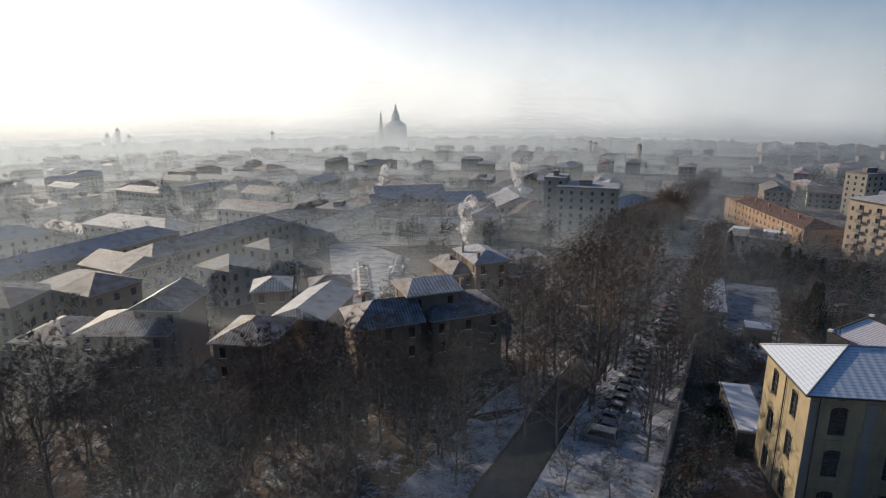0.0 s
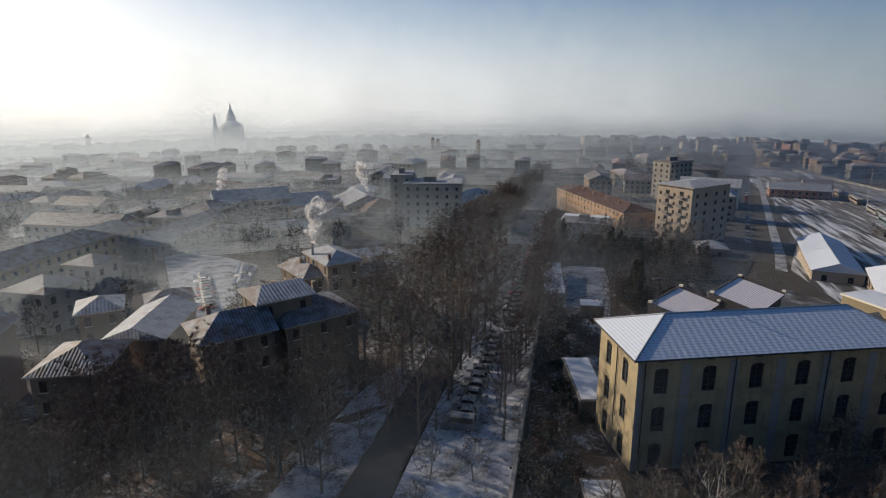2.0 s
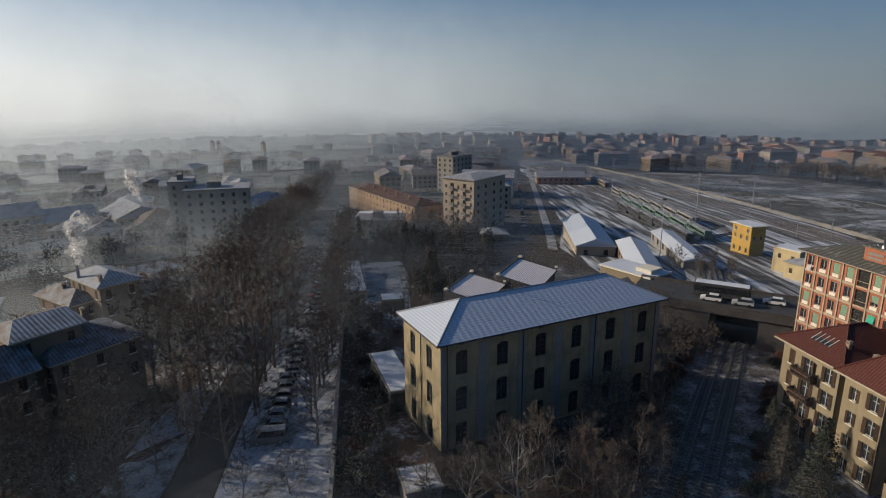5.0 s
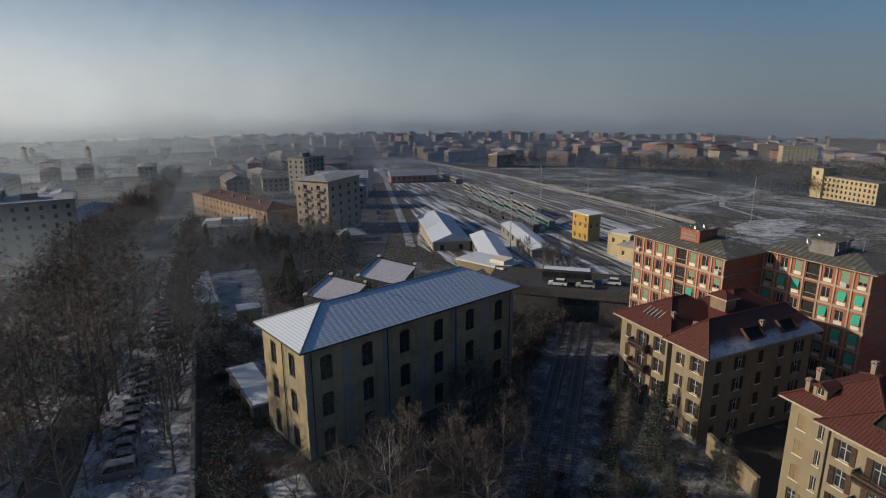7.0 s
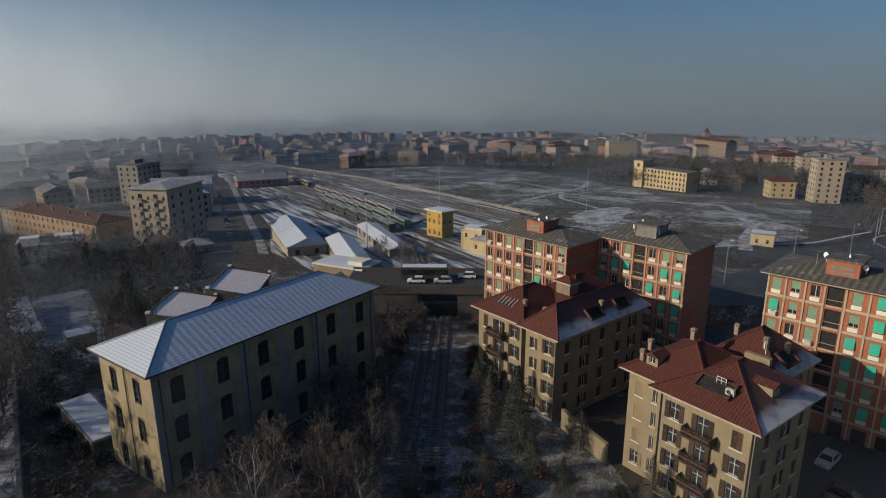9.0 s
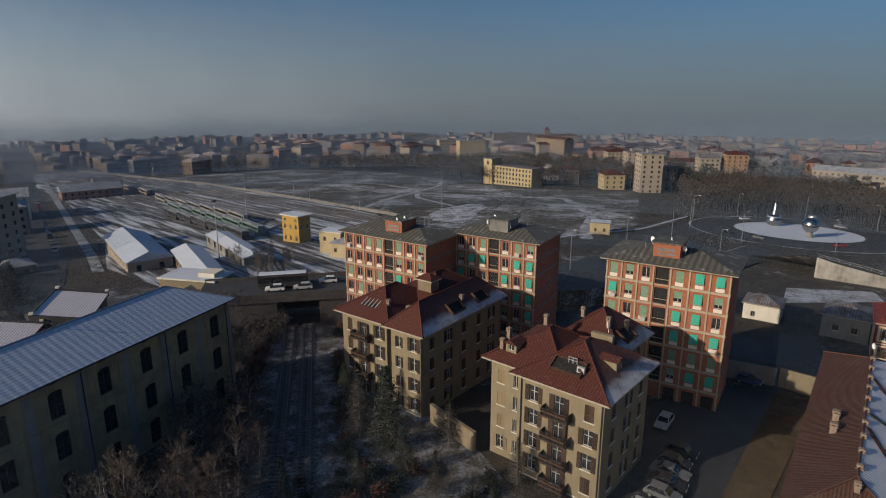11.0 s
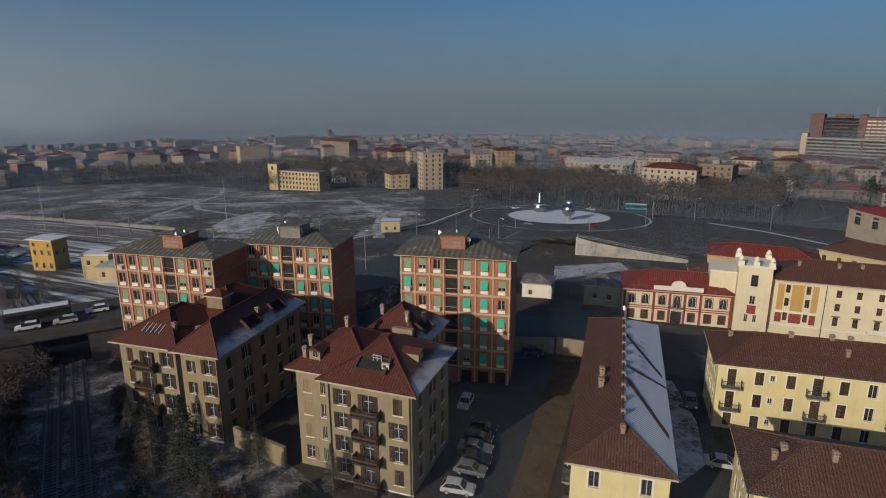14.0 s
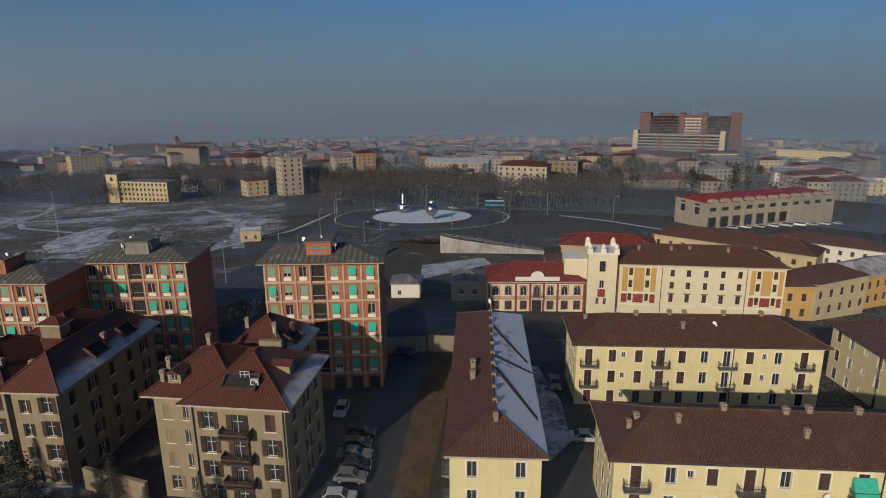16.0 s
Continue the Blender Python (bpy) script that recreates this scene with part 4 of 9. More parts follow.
# ---- big old building by the railway cut ----
def old_works():
    L, D, h = 36.3, 11.6, 15.2
    cols = [3.0 + i * (L - 6.2) / 5 for i in range(6)]
    rows = ((10.4, 2.95), (5.4, 2.95), (0.4, 2.95))
    front = [(s, z, 1.7, hh, "bars") for s in cols for z, hh in rows] + [(s, 14.45, 0.9, 0.4, "void") for s in cols]
    left = [(s, z, 1.6, hh, "bars") for s in (3.1, 8.3) for z, hh in rows] + [(s, 14.45, 0.8, 0.4, "void") for s in (3.1, 8.3)]
    ob = building("old_works_building", "large weathered ochre works building with a snow-white hipped roof", "building", 40.4, 54.9, -10.3, L, D, h, "old",
                  {0: front, 3: left, 1: left, 2: front}, dict(mats=["t_white"], over=0.75, rise=3.0, caps="metal"), base=-0.3)
    for i in range(5):
        x = (cols[i] + cols[i + 1]) / 2
        slab_part(ob, "pilaster", "pilaster", (x - 0.55, -0.06, 0.0, x + 0.55, -0.003, 14.2))
    for x in (0.35, L - 0.35):
        slab_part(ob, "pilaster", "pilaster", (x - 0.35, -0.06, 0.0, x + 0.35, -0.003, 14.2))
    for k, (u, v, w) in [(k, (u, v, w)) for k, us, w in ((0, cols, 1.7), (3, (3.1, 8.3), 1.6)) for u in us for v, _ in rows]:
        # dark plate on the wall, painted as the opening's arched top
        head = Shape()
        arc = [(u + 0.5 * w * math.cos(math.pi * i / 8), 0.36 * math.sin(math.pi * i / 8)) for i in range(9)]
        head.face([(a, -0.012, v + 2.95 + b) for a, b in reversed(arc)])
        part("window_head", head, [M["dark"]], ob, "", side_pose(k, L, D))
        for (a, b), (c, d) in zip(arc, arc[1:]):
            rim = [(a, b), (c, d), (u + (c - u) * 1.2, d * 1.5), (u + (a - u) * 1.2, b * 1.5)]
            head = Shape().prism([(p, -0.004, v + 2.95 + q) for p, q in rim], [(p, -0.06, v + 2.95 + q) for p, q in rim])
            part("arch_stone", head, [M["old"]], ob, "", side_pose(k, L, D))
    for z in (4.7, 9.7):
        slab_part(ob, "string_course", "old", (-0.08, -0.10, z, L + 0.08, -0.062, z + 0.18))
    slab_part(ob, "cornice", "old", (-0.25, -0.25, h - 0.5, L + 0.25, -0.003, h - 0.225), (-0.25, 0, h - 0.5, -0.003, D, h - 0.225))
    for x in (0.9, cols[2] - 2.9, cols[4] - 2.9, L - 0.9):
        drainpipe(ob, x, -0.16, 0, h - 0.5)
    drainpipe(ob, -0.14, 5.6, 0, h - 0.5)
    part("roof_vent", Shape().tube((14, D / 2, h + 2.9), (14, D / 2, h + 3.9), 0.08, 0.08, 6), [M["dkmetal"]], ob)
    part("gutter", Shape().tube((-0.8, -0.82, h - 0.1), (L + 0.8, -0.82, h - 0.1), 0.1, 0.1, 6), [M["dkmetal"]], ob)
    part("gutter", Shape().tube((-0.82, -0.8, h - 0.1), (-0.82, D + 0.8, h - 0.1), 0.1, 0.1, 6), [M["dkmetal"]], ob)
    return ob


old_works()
def workshop(x, y, L, D, h, rise, base, word):
    """A hall shaped to fit the camera's view: one long tiled slope between raised gable copings, its high wall at the
    back.
    """
    ob = building("workshop", word, "workshop", x, y, 28.4, L, D, h, "brownhouse", {0: grid(3, L, 3, 1.2, 1.8, "bars"), 3: grid(2, D, 3, 1.2, 1.8, "bars", 1.8)}, None, base=base)
    sl = math.hypot(D + 0.4, rise)
    r = Shape()
    r.face([(-0.2, -0.4, h), (L + 0.2, -0.4, h), (L + 0.2, D, h + rise), (-0.2, D, h + rise)], 0, [(0, 0), (L + 0.4, 0), (L + 0.4, sl), (0, sl)])
    r.face([(-0.2, -0.4, h - 0.2), (-0.2, D, h + rise - 0.2), (L + 0.2, D, h + rise - 0.2), (L + 0.2, -0.4, h - 0.2)], 1)
    r.face([(-0.2, -0.4, h - 0.2), (L + 0.2, -0.4, h - 0.2), (L + 0.2, -0.4, h), (-0.2, -0.4, h)], 1)
    part("roof", r, [M["t_frost"], M["fascia"]], ob)
    part("back_wall", Shape().box(0, D - 0.25, h, L, D - 0.002, h + rise - 0.21), [M["brownhouse"]], ob)
    for sx in (-0.35, L - 0.05):
        a = [(sx, -0.4, h - 0.6), (sx + 0.4, -0.4, h - 0.6), (sx + 0.4, D + 0.1, h - 0.6), (sx, D + 0.1, h - 0.6)]
        b = [(sx, -0.4, h + 0.3), (sx + 0.4, -0.4, h + 0.3), (sx + 0.4, D + 0.1, h + rise + 0.3), (sx, D + 0.1, h + rise + 0.3)]
        part("gable_coping", Shape().prism(a, b), [M["shadeconcrete"]], ob)
        slab_part(ob, "coping_block", "trim", (sx - 0.1, D - 0.6, h + rise + 0.32, sx + 0.5, D + 0.1, h + rise + 0.7))
        slab_part(ob, "coping_block", "trim", (sx - 0.1, -0.5, h + 0.5, sx + 0.5, 0.1, h + 0.85))
    part("ridge_coping", Shape().box(-0.3, D + 0.004, h + rise - 0.2, L + 0.3, D + 0.3, h + rise + 0.25), [M["shadeconcrete"]], ob)


workshop(69.2, 81.0, 12.6, 7.4, 8.3, 1.4, -2.2, "brick workshop with a snow-dusted tile slope")
workshop(84.0, 81.2, 14.4, 8.4, 8.9, 1.6, -3.0, "wide workshop with a snow-dusted red tile slope")
tw = thing("roof_mast", "lattice steel mast standing beside the workshop roof", "mast", pose(66.3, 86.9, -2.0))
for sx, sy in ((-0.5, -0.5), (0.5, -0.5), (0.5, 0.5), (-0.5, 0.5)):
    part("leg", Shape().tube((sx, sy, 0), (sx * 0.7, sy * 0.7, 14.2), 0.06, 0.05, 5), [M["dkmetal"]], tw)
for k in range(12):
    z0, z1 = k * 1.18, (k + 1) * 1.18
    for a, b in (((-0.45, -0.45), (0.45, -0.45)), ((0.45, -0.45), (0.45, 0.45)), ((-0.45, 0.45), (-0.45, -0.45))):
        part("brace", Shape().tube((*a, z0), (*b, z1), 0.03, 0.03, 4), [M["dkmetal"]], tw)
slab_part(tw, "head", "dkmetal", (-0.7, -0.5, 14.2, 0.9, 0.5, 14.5))
fl = building("flat_roofed_house", "cream flat-roofed house with a snowy parapet roof", "house", 111.6, 87.4, -91, 13.6, 7.6, 8.0, "cream", {0: grid(5, 13.6, 4.6, 1.0, 1.7, "closed") + grid(5, 13.6, 1.2, 1.0, 1.7, "closed")}, dict(flat=True, mats=["fresh"], over=0.35, edge="trim"), base=-3.6)
slab_part(fl, "roof_box", "trim", (8.5, 2, 8.34, 12.5, 6, 9.3))
lean = building("low_annex", "low flat annex under a sheet of snow", "shed", 41.4, 68.6, -18, 4.0, 14.0, 2.5, "shadeconcrete", {}, dict(flat=True, mats=["fresh"], over=0.2, edge="concrete"), base=-0.6)
building("low_annex", "small flat roof with snow beside the bank", "shed", 30.4, 47.6, -20, 4.0, 4.4, 2.6, "concrete", {}, dict(flat=True, mats=["snow"], over=0.2), base=-0.2)
building("garden_garage", "low garage row with a snow-covered roof", "garage", 62.3, 123.9, -25, 5.8, 27, 3.0, "concrete", {}, dict(flat=True, mats=["fresh"], over=0.2), base=-5.2)
building("garden_shed", "small shed with a snowy roof", "shed", 64, 108.5, -25, 5, 4, 2.4, "brownhouse", {}, dict(flat=True, mats=["fresh"], over=0.2), base=-2.6)
building("low_flat_house", "low house with a flat snowy terrace roof", "house", 109.4, 204.5, -37.8, 17.5, 14, 6, "brownhouse", {0: grid(4, 17.5, 3.2, 1.2, 1.5, "closed")}, dict(flat=True, mats=["fresh"], over=0.3), base=-9.8)


# ---- villas with red roofs ----
RZ = (9.75, 6.7, 3.65, 0.6)


def planted_balcony(ob, L, D, s, z, w, dep, seed):
    """A brown balcony with window boxes and winter-dry plants along its rail."""
    b = balcony(ob, 0, L, D, s, z, w, dep, "dkmetal", "darkwood")
    r = random.Random(seed)
    part("planter", Shape().box(-w / 2 + 0.1, -dep - 0.22, 0.55, w / 2 - 0.1, -dep - 0.01, 0.8), [M["darkwood"]], b)
    f = Shape()
    for k in range(90):
        p = Vector((r.uniform(-w / 2 + 0.1, w / 2 - 0.1), -dep - 0.12 + r.gauss(0, 0.08), 0.8))
        q = p + Vector((r.gauss(0, 0.12), r.gauss(0, 0.12), r.uniform(-0.35, 0.4)))
        o = Vector((0.025, 0.02, 0))
        f.face([tuple(p - o), tuple(p + o), tuple(q)])
    tagged(part("foliage", f, [M["rust_leaf"]], b), "winter-dry hanging plants", kind="stuff")
    for x in (w / 2 - 0.05, -w / 2):
        part("side_screen", Shape().box(x, -dep + 0.05, 0.0, x + 0.05, -0.05, 0.9), [M["darkwood"]], b)


def villa_a():
    """Four storeys: a balconied front, a slot, and a narrow end bay."""
    ob = thing("villa", "cream four-storey villa with brown shutters and a snow-edged red roof", "house", pose(81.6, 32.7, -0.3, 0, 0, -115.5), "villas")
    h = 12.8
    lf = []
    for i, z in enumerate(RZ):
        lf += [(1.6, z, 1.0, 2.0, "closed"), (4.4, z - 0.5, 1.2, 2.35, "open" if i else "half"), (7.6, z, 1.1, 2.0, "open")]
    side = [(s, z, 1.0, 1.75, k) for z in RZ for s, k in ((2.4, "closed"), (5.5, "open"), (9.2, "closed"))]
    wing(ob, 0, 0, 9.4, 12, h, "cream", {0: lf, 3: side, 2: lf}, dict(mats=["t_red", "t_red_edge"], over=0.95, rise=3.3, slots=(0, 0, 0, 0), caps="t_red"), shutter="shutter")
    rf = []
    for z in RZ:
        rf += [(1.5, z, 0.7, 1.6, "open"), (4.2, z, 1.1, 2.0, "open")]
    rs = [(s, z, 1.0, 1.75, k) for z in RZ for s, k in ((2.2, "closed"), (6.0, "open"), (10.0, "closed"), (14.0, "closed"), (17.5, "open"))]
    wing(ob, 10.3, -0.4, 5.7, 20.2, h, "cream", {0: rf, 1: rs}, dict(mats=["t_red", "t_red_edge"], over=0.95, rise=3.3, slots=(0, 1, 0, 0), caps="t_red"), z0=0.03)
    wing(ob, 3.0, 8.0, 10, 12, h + 0.6, "cream", {}, dict(mats=["t_red"], over=0.9, rise=3.6, caps="t_red"), z0=0.0)
    for i, z in enumerate(RZ[:3]):
        planted_balcony(ob, 9.4, 12, 4.4, z - 0.5, 3.4, 1.1, i)
    for x, y in ((7.6, 2.2), (11.6, 2.0), (14.9, 10.5), (13.2, 15)):
        chimney(ob, x, y, h + 1.1, 1.5)
    dormer(ob, 12.4, 2.0, h + 0.9, roof="t_red")
    sk = part("skylight", Shape().box(-1.4, 0, 0, 1.4, 1.6, 0.12), [M["glass"]], ob, "", pose(4.6, 1.0, h + 1.05, 27))
    for k in range(5):
        part("glazing_bar", Shape().box(-1.45 + k * 0.7, 0, 0.125, -1.35 + k * 0.7, 1.6, 0.2), [M["frame"]], sk)
    rot = math.degrees(math.atan2(3.3, 3.8))
    roof_pit(ob, 16.0, 8.0, h + 0.7, 2.8, 1.5, rot, 90)
    roof_pit(ob, 16.0, 14.5, h + 0.7, 2.6, 1.5, rot, 90)
    slab_part(ob, "roof_lantern", "brownhouse", (8.0, 8.5, h + 2.4, 10.6, 10.5, h + 4.3))
    lr, _ = hip_roof(2.6, 2.0, h + 4.3, 0.35, 0.8)
    part("lantern_roof", lr, [M["t_red"], M["fascia"]], ob, "", pose(8.0, 8.5, 0))
    for s0, s1, y in ((-0.05, 9.45, -0.05), (10.25, 16.05, -0.45)):
        slab_part(ob, "cornice", "trim", (s0, y - 0.15, h - 0.55, s1, y + 0.04, h - 0.23))
        slab_part(ob, "plinth", "concrete", (s0, y - 0.05, -1.0, s1, y + 0.045, 0.4))
    drainpipe(ob, 9.3, -0.12, 0, h - 0.5)
    drainpipe(ob, 15.9, -0.5, 0, h - 0.5)


def villa_b():
    """Four storeys and a basement: a set-back bay, then a projecting hip-roofed front with a column of balconies."""
    ob = thing("villa", "cream villa with a column of balconies and a red tile roof", "house", pose(67.0, 8.7, -0.2, 0, 0, -118.5), "villas")
    h = 13.3
    zz = (10.1, 7.1, 4.1, 1.1)
    lf = [(s, z, w, 1.75, k) for i, z in enumerate(zz) for s, w, k in ((1.5, 1.05, "closed" if i < 3 else "open"), (3.6, 0.6, "plain"))]
    side = [(s, z, 1.0, 2.0, "closed") for z in zz for s in (2.5, 7.5)]
    wing(ob, 0, 1.4, 10, 11, h, "cream", {0: lf, 3: side}, dict(mats=["t_red"], over=0.95, rise=3.5, caps="t_red"), shutter="pale_shutter")
    ff = []
    for i, z in enumerate(zz):
        ff += [(1.9, z, 1.15, 2.0, "open"), (5.2, z - 0.55, 1.25, 2.35, "open" if i != 1 else "half"), (8.9, z, 1.15, 2.0, "closed" if i in (0, 3) else "open")]
    rs = [(s, z, 1.0, 1.75, k) for z in zz for s, k in ((2.5, "closed"), (6.3, "open"), (9.8, "closed"))]
    wing(ob, 5.1, 0, 10.6, 12.0, h, "cream", {0: ff, 1: rs}, dict(mats=["t_red", "t_red_edge"], over=0.95, rise=3.5, slots=(0, 1, 0, 0), caps="t_red"), z0=0.03)
    wing(ob, 3.6, 11.8, 8.0, 8.8, h, "cream", {1: [w for w in rs if w[0] < 8]}, dict(mats=["t_red", "t_red_edge"], over=0.95, rise=3.9, slots=(0, 1, 0, 0), caps="t_red"), z0=0.01)
    for i, z in enumerate(zz):
        planted_balcony(ob, 10.6, 12.0, 5.1 + 5.2, z - 0.55, 3.4, 1.15, i + 5)
    slab_part(ob, "roof_terrace_wall", "cream", (9.2, 9.2, h + 2.3, 12.0, 9.8, h + 3.2))
    roof_pit(ob, 10.3, 1.0, h + 1.1, 3.6, 1.7, 27, 0)
    part("terrace_window", cached(("win", "cross", 1.1, 1.1, "frame"), lambda: window_mesh("cross", 1.1, 1.1)), None, ob, "", pose(10.6, 2.0, h + 1.6))
    dormer(ob, 2.4, 2.0, h + 1.0, roof="t_red")
    dormer(ob, 14.6, 5.6, h + 1.2, roof="t_red", turn=90)
    for x, y, z in ((0.6, 4.2, 1.6), (3.6, 8.0, 3.0), (9.6, 13.2, 2.6), (10.6, 16.5, 1.4), (5.4, 14.5, 2.6), (1.0, 2.2, 1.0)):
        chimney(ob, x, y, h + z, 1.5)
    dish(ob, 10.6, 10.6, h + 3.0)
    ac = part("air_conditioner", Shape().box(-0.45, 0, 0, 0.45, 0.35, 0.7), [M["frame"]], ob, "white air conditioner", pose(12.0, 1.3, h + 1.5))
    part("fan_grille", Shape().tube((-0.1, -0.02, 0.35), (-0.1, 0.0, 0.35), 0.24, 0.24, 12), [M["dkmetal"]], ac)
    roof_pit(ob, 11.7, 15.6, h + 0.6, 2.6, 1.8, 34, 90)
    slab_part(ob, "cornice", "trim", (5.0, -0.2, h - 0.55, 15.8, -0.004, h - 0.2), (-0.05, 1.2, h - 0.55, 5.0, 1.396, h - 0.22))
    slab_part(ob, "string_course", "trim", (5.05, -0.08, 0.0, 15.75, -0.004, 0.25))
    drainpipe(ob, 5.35, -0.12, 0, h - 0.5)
    drainpipe(ob, 15.5, -0.12, 0, h - 0.5)


villa_a()
villa_b()


# ---- brick apartment blocks ----
def brick_block(x, y, ang, L, D, floors, nl, nr, label, stair, seed, teal, top="brick"):
    """Brick piers between pale floor bands and strips, with a recessed stair bay in the middle."""
    r = random.Random(seed)
    z0 = G(x, y) - 0.3
    ob = thing("apartment_block", label, "apartment block", pose(x, y, z0, 0, 0, ang), "brick apartment blocks")
    st, h = 3.05, 3.0 + 3.05 * floors + 0.35
    bay0, bay1 = L * stair - 1.1, L * stair + 1.1
    cols = [(i + 0.5) * bay0 / nl for i in range(nl)] + [bay1 + (i + 0.5) * (L - bay1) / nr for i in range(nr)]
    front = []
    for fl in range(floors):
        z = 3.0 + st * fl
        for c in cols:
            u = r.random()
            k = "awning" if u < teal * (0.5 if fl > floors - 2 else 1) else ("blind1" if u < teal + 0.25 else ("blind2" if u < teal + 0.45 else "plain"))
            front.append((c, z + 0.95, 1.15, 1.65, k))
        front.append((L * stair, z + 0.25, 1.9, 2.5, "void"))
    for c in cols:
        front.append((c, 0.2, 1.7, 2.3, "void"))
    back = [(c, 3.0 + st * fl + 0.95, 1.15, 1.65, "blind1") for fl in range(floors) for c in cols]
    wing(ob, 0, 0, L, D, h, "brick", {0: front, 2: back}, dict(mats=["t_slab"], over=0.85, rise=1.5, thick=0.3), sill=False, shutter="green")
    band = lambda z: (-0.07, -0.09, z, L + 0.07, -0.004, z + 0.34)
    for fl in range(floors + 1):
        z = 3.0 + st * fl - 0.05
        slab_part(ob, "floor_band", "pale_concrete", (-0.07, -0.09, z, bay0, -0.004, z + 0.34), (bay1, -0.09, z, L + 0.07, -0.004, z + 0.34))
        slab_part(ob, "floor_band", "concrete", (L + 0.004, -0.05, z, L + 0.07, D, z + 0.34))
    for e in [0.14] + [(cols[i] + cols[i + 1]) / 2 for i in range(len(cols) - 1) if cols[i + 1] - cols[i] < 3.4] + [bay0 - 0.12, bay1 + 0.12, L - 0.14]:
        slab_part(ob, "strip", "pale_concrete", (e - 0.11, -0.14, 0.0, e + 0.11, -0.092, h - 0.33))
    spand = cached("spandrel", lambda: Shape().box(-0.58, -0.06, 0.38, 0.58, -0.004, 0.93).mesh("spandrel", [M["trim"]]))
    for fl in range(floors):
        z = 3.0 + st * fl
        for c in cols:
            part("spandrel", spand, None, ob, "", pose(c, 0, z))
        land = cached(("landing",), lambda: Shape().box(-0.95, 0.0, 0.0, 0.95, 0.2, 0.22).box(-0.95, 0.0, 0.95, 0.95, 0.05, 1.02).mesh("stair_landing", [M["pale_concrete"]]))
        part("stair_landing", land, None, ob, "", pose(L * stair, -0.05, z + 0.02))
    slab_part(ob, "cornice", "pale_concrete", (-0.5, -0.5, h - 0.32, L + 0.5, -0.1, h - 0.302))
    sx = L * stair
    slab_part(ob, "stair_penthouse", top, (sx - 1.9, 1.6, h + 0.5, sx + 1.9, 6.0, h + 2.6))
    slab_part(ob, "penthouse_roof", "t_slab", (sx - 2.2, 1.3, h + 2.6, sx + 2.2, 6.3, h + 2.8))
    slab_part(ob, "penthouse_vent", "concrete", (sx - 1.3, 1.5, h + 1.5, sx + 1.3, 1.596, h + 1.9), (sx - 1.3, 1.5, h + 0.9, sx + 1.3, 1.596, h + 1.2))
    for k in range(4):
        dish(ob, sx - 2.4 + r.uniform(-0.6, 5), r.uniform(1.2, 4), h + r.uniform(0.8, 2.2), 0.42, r.uniform(-80, -30))
    for k in range(3):
        part("antenna", Shape().tube((0, 0, 0), (0, 0, 2.2), 0.03, 0.02, 4).tube((-0.5, 0, 1.9), (0.5, 0, 1.9), 0.02, 0.02, 4), [M["metal"]], ob, "", pose(r.uniform(2, L - 2), r.uniform(3, 8), h + 1.0))
    for k in range(3):
        part("air_conditioner", cached("ac", lambda: Shape().box(-0.4, -0.35, 0, 0.4, -0.002, 0.6).mesh("air_conditioner", [M["frame"]])), None, ob, "", pose(cols[r.randrange(len(cols))] + 0.1, -0.1, 3.0 + st * r.randrange(2, floors) + 0.3))
    for a, b, c, d in ((0, 0, L, 0),):
        part("gutter", Shape().tube((-0.85, -0.9, h - 0.05), (L + 0.85, -0.9, h - 0.05), 0.09, 0.09, 5), [M["dkmetal"]], ob)
    return ob


brick_block(105.3, 41.0, -112, 19.0, 11.0, 6, 4, 3, "red brick apartment block with concrete bands and green blinds", 0.56, 3, 0.06, "brick")
brick_block(107.2, 19.8, -110, 16.2, 11.0, 6, 3, 3, "red brick apartment block with teal awnings over its windows", 0.49, 5, 0.30, "concrete")
brick_block(91.5, -6.5, -110, 17.5, 11.0, 6, 3, 3, "red brick apartment block half in shade with teal awnings", 0.47, 8, 0.36, "brick")

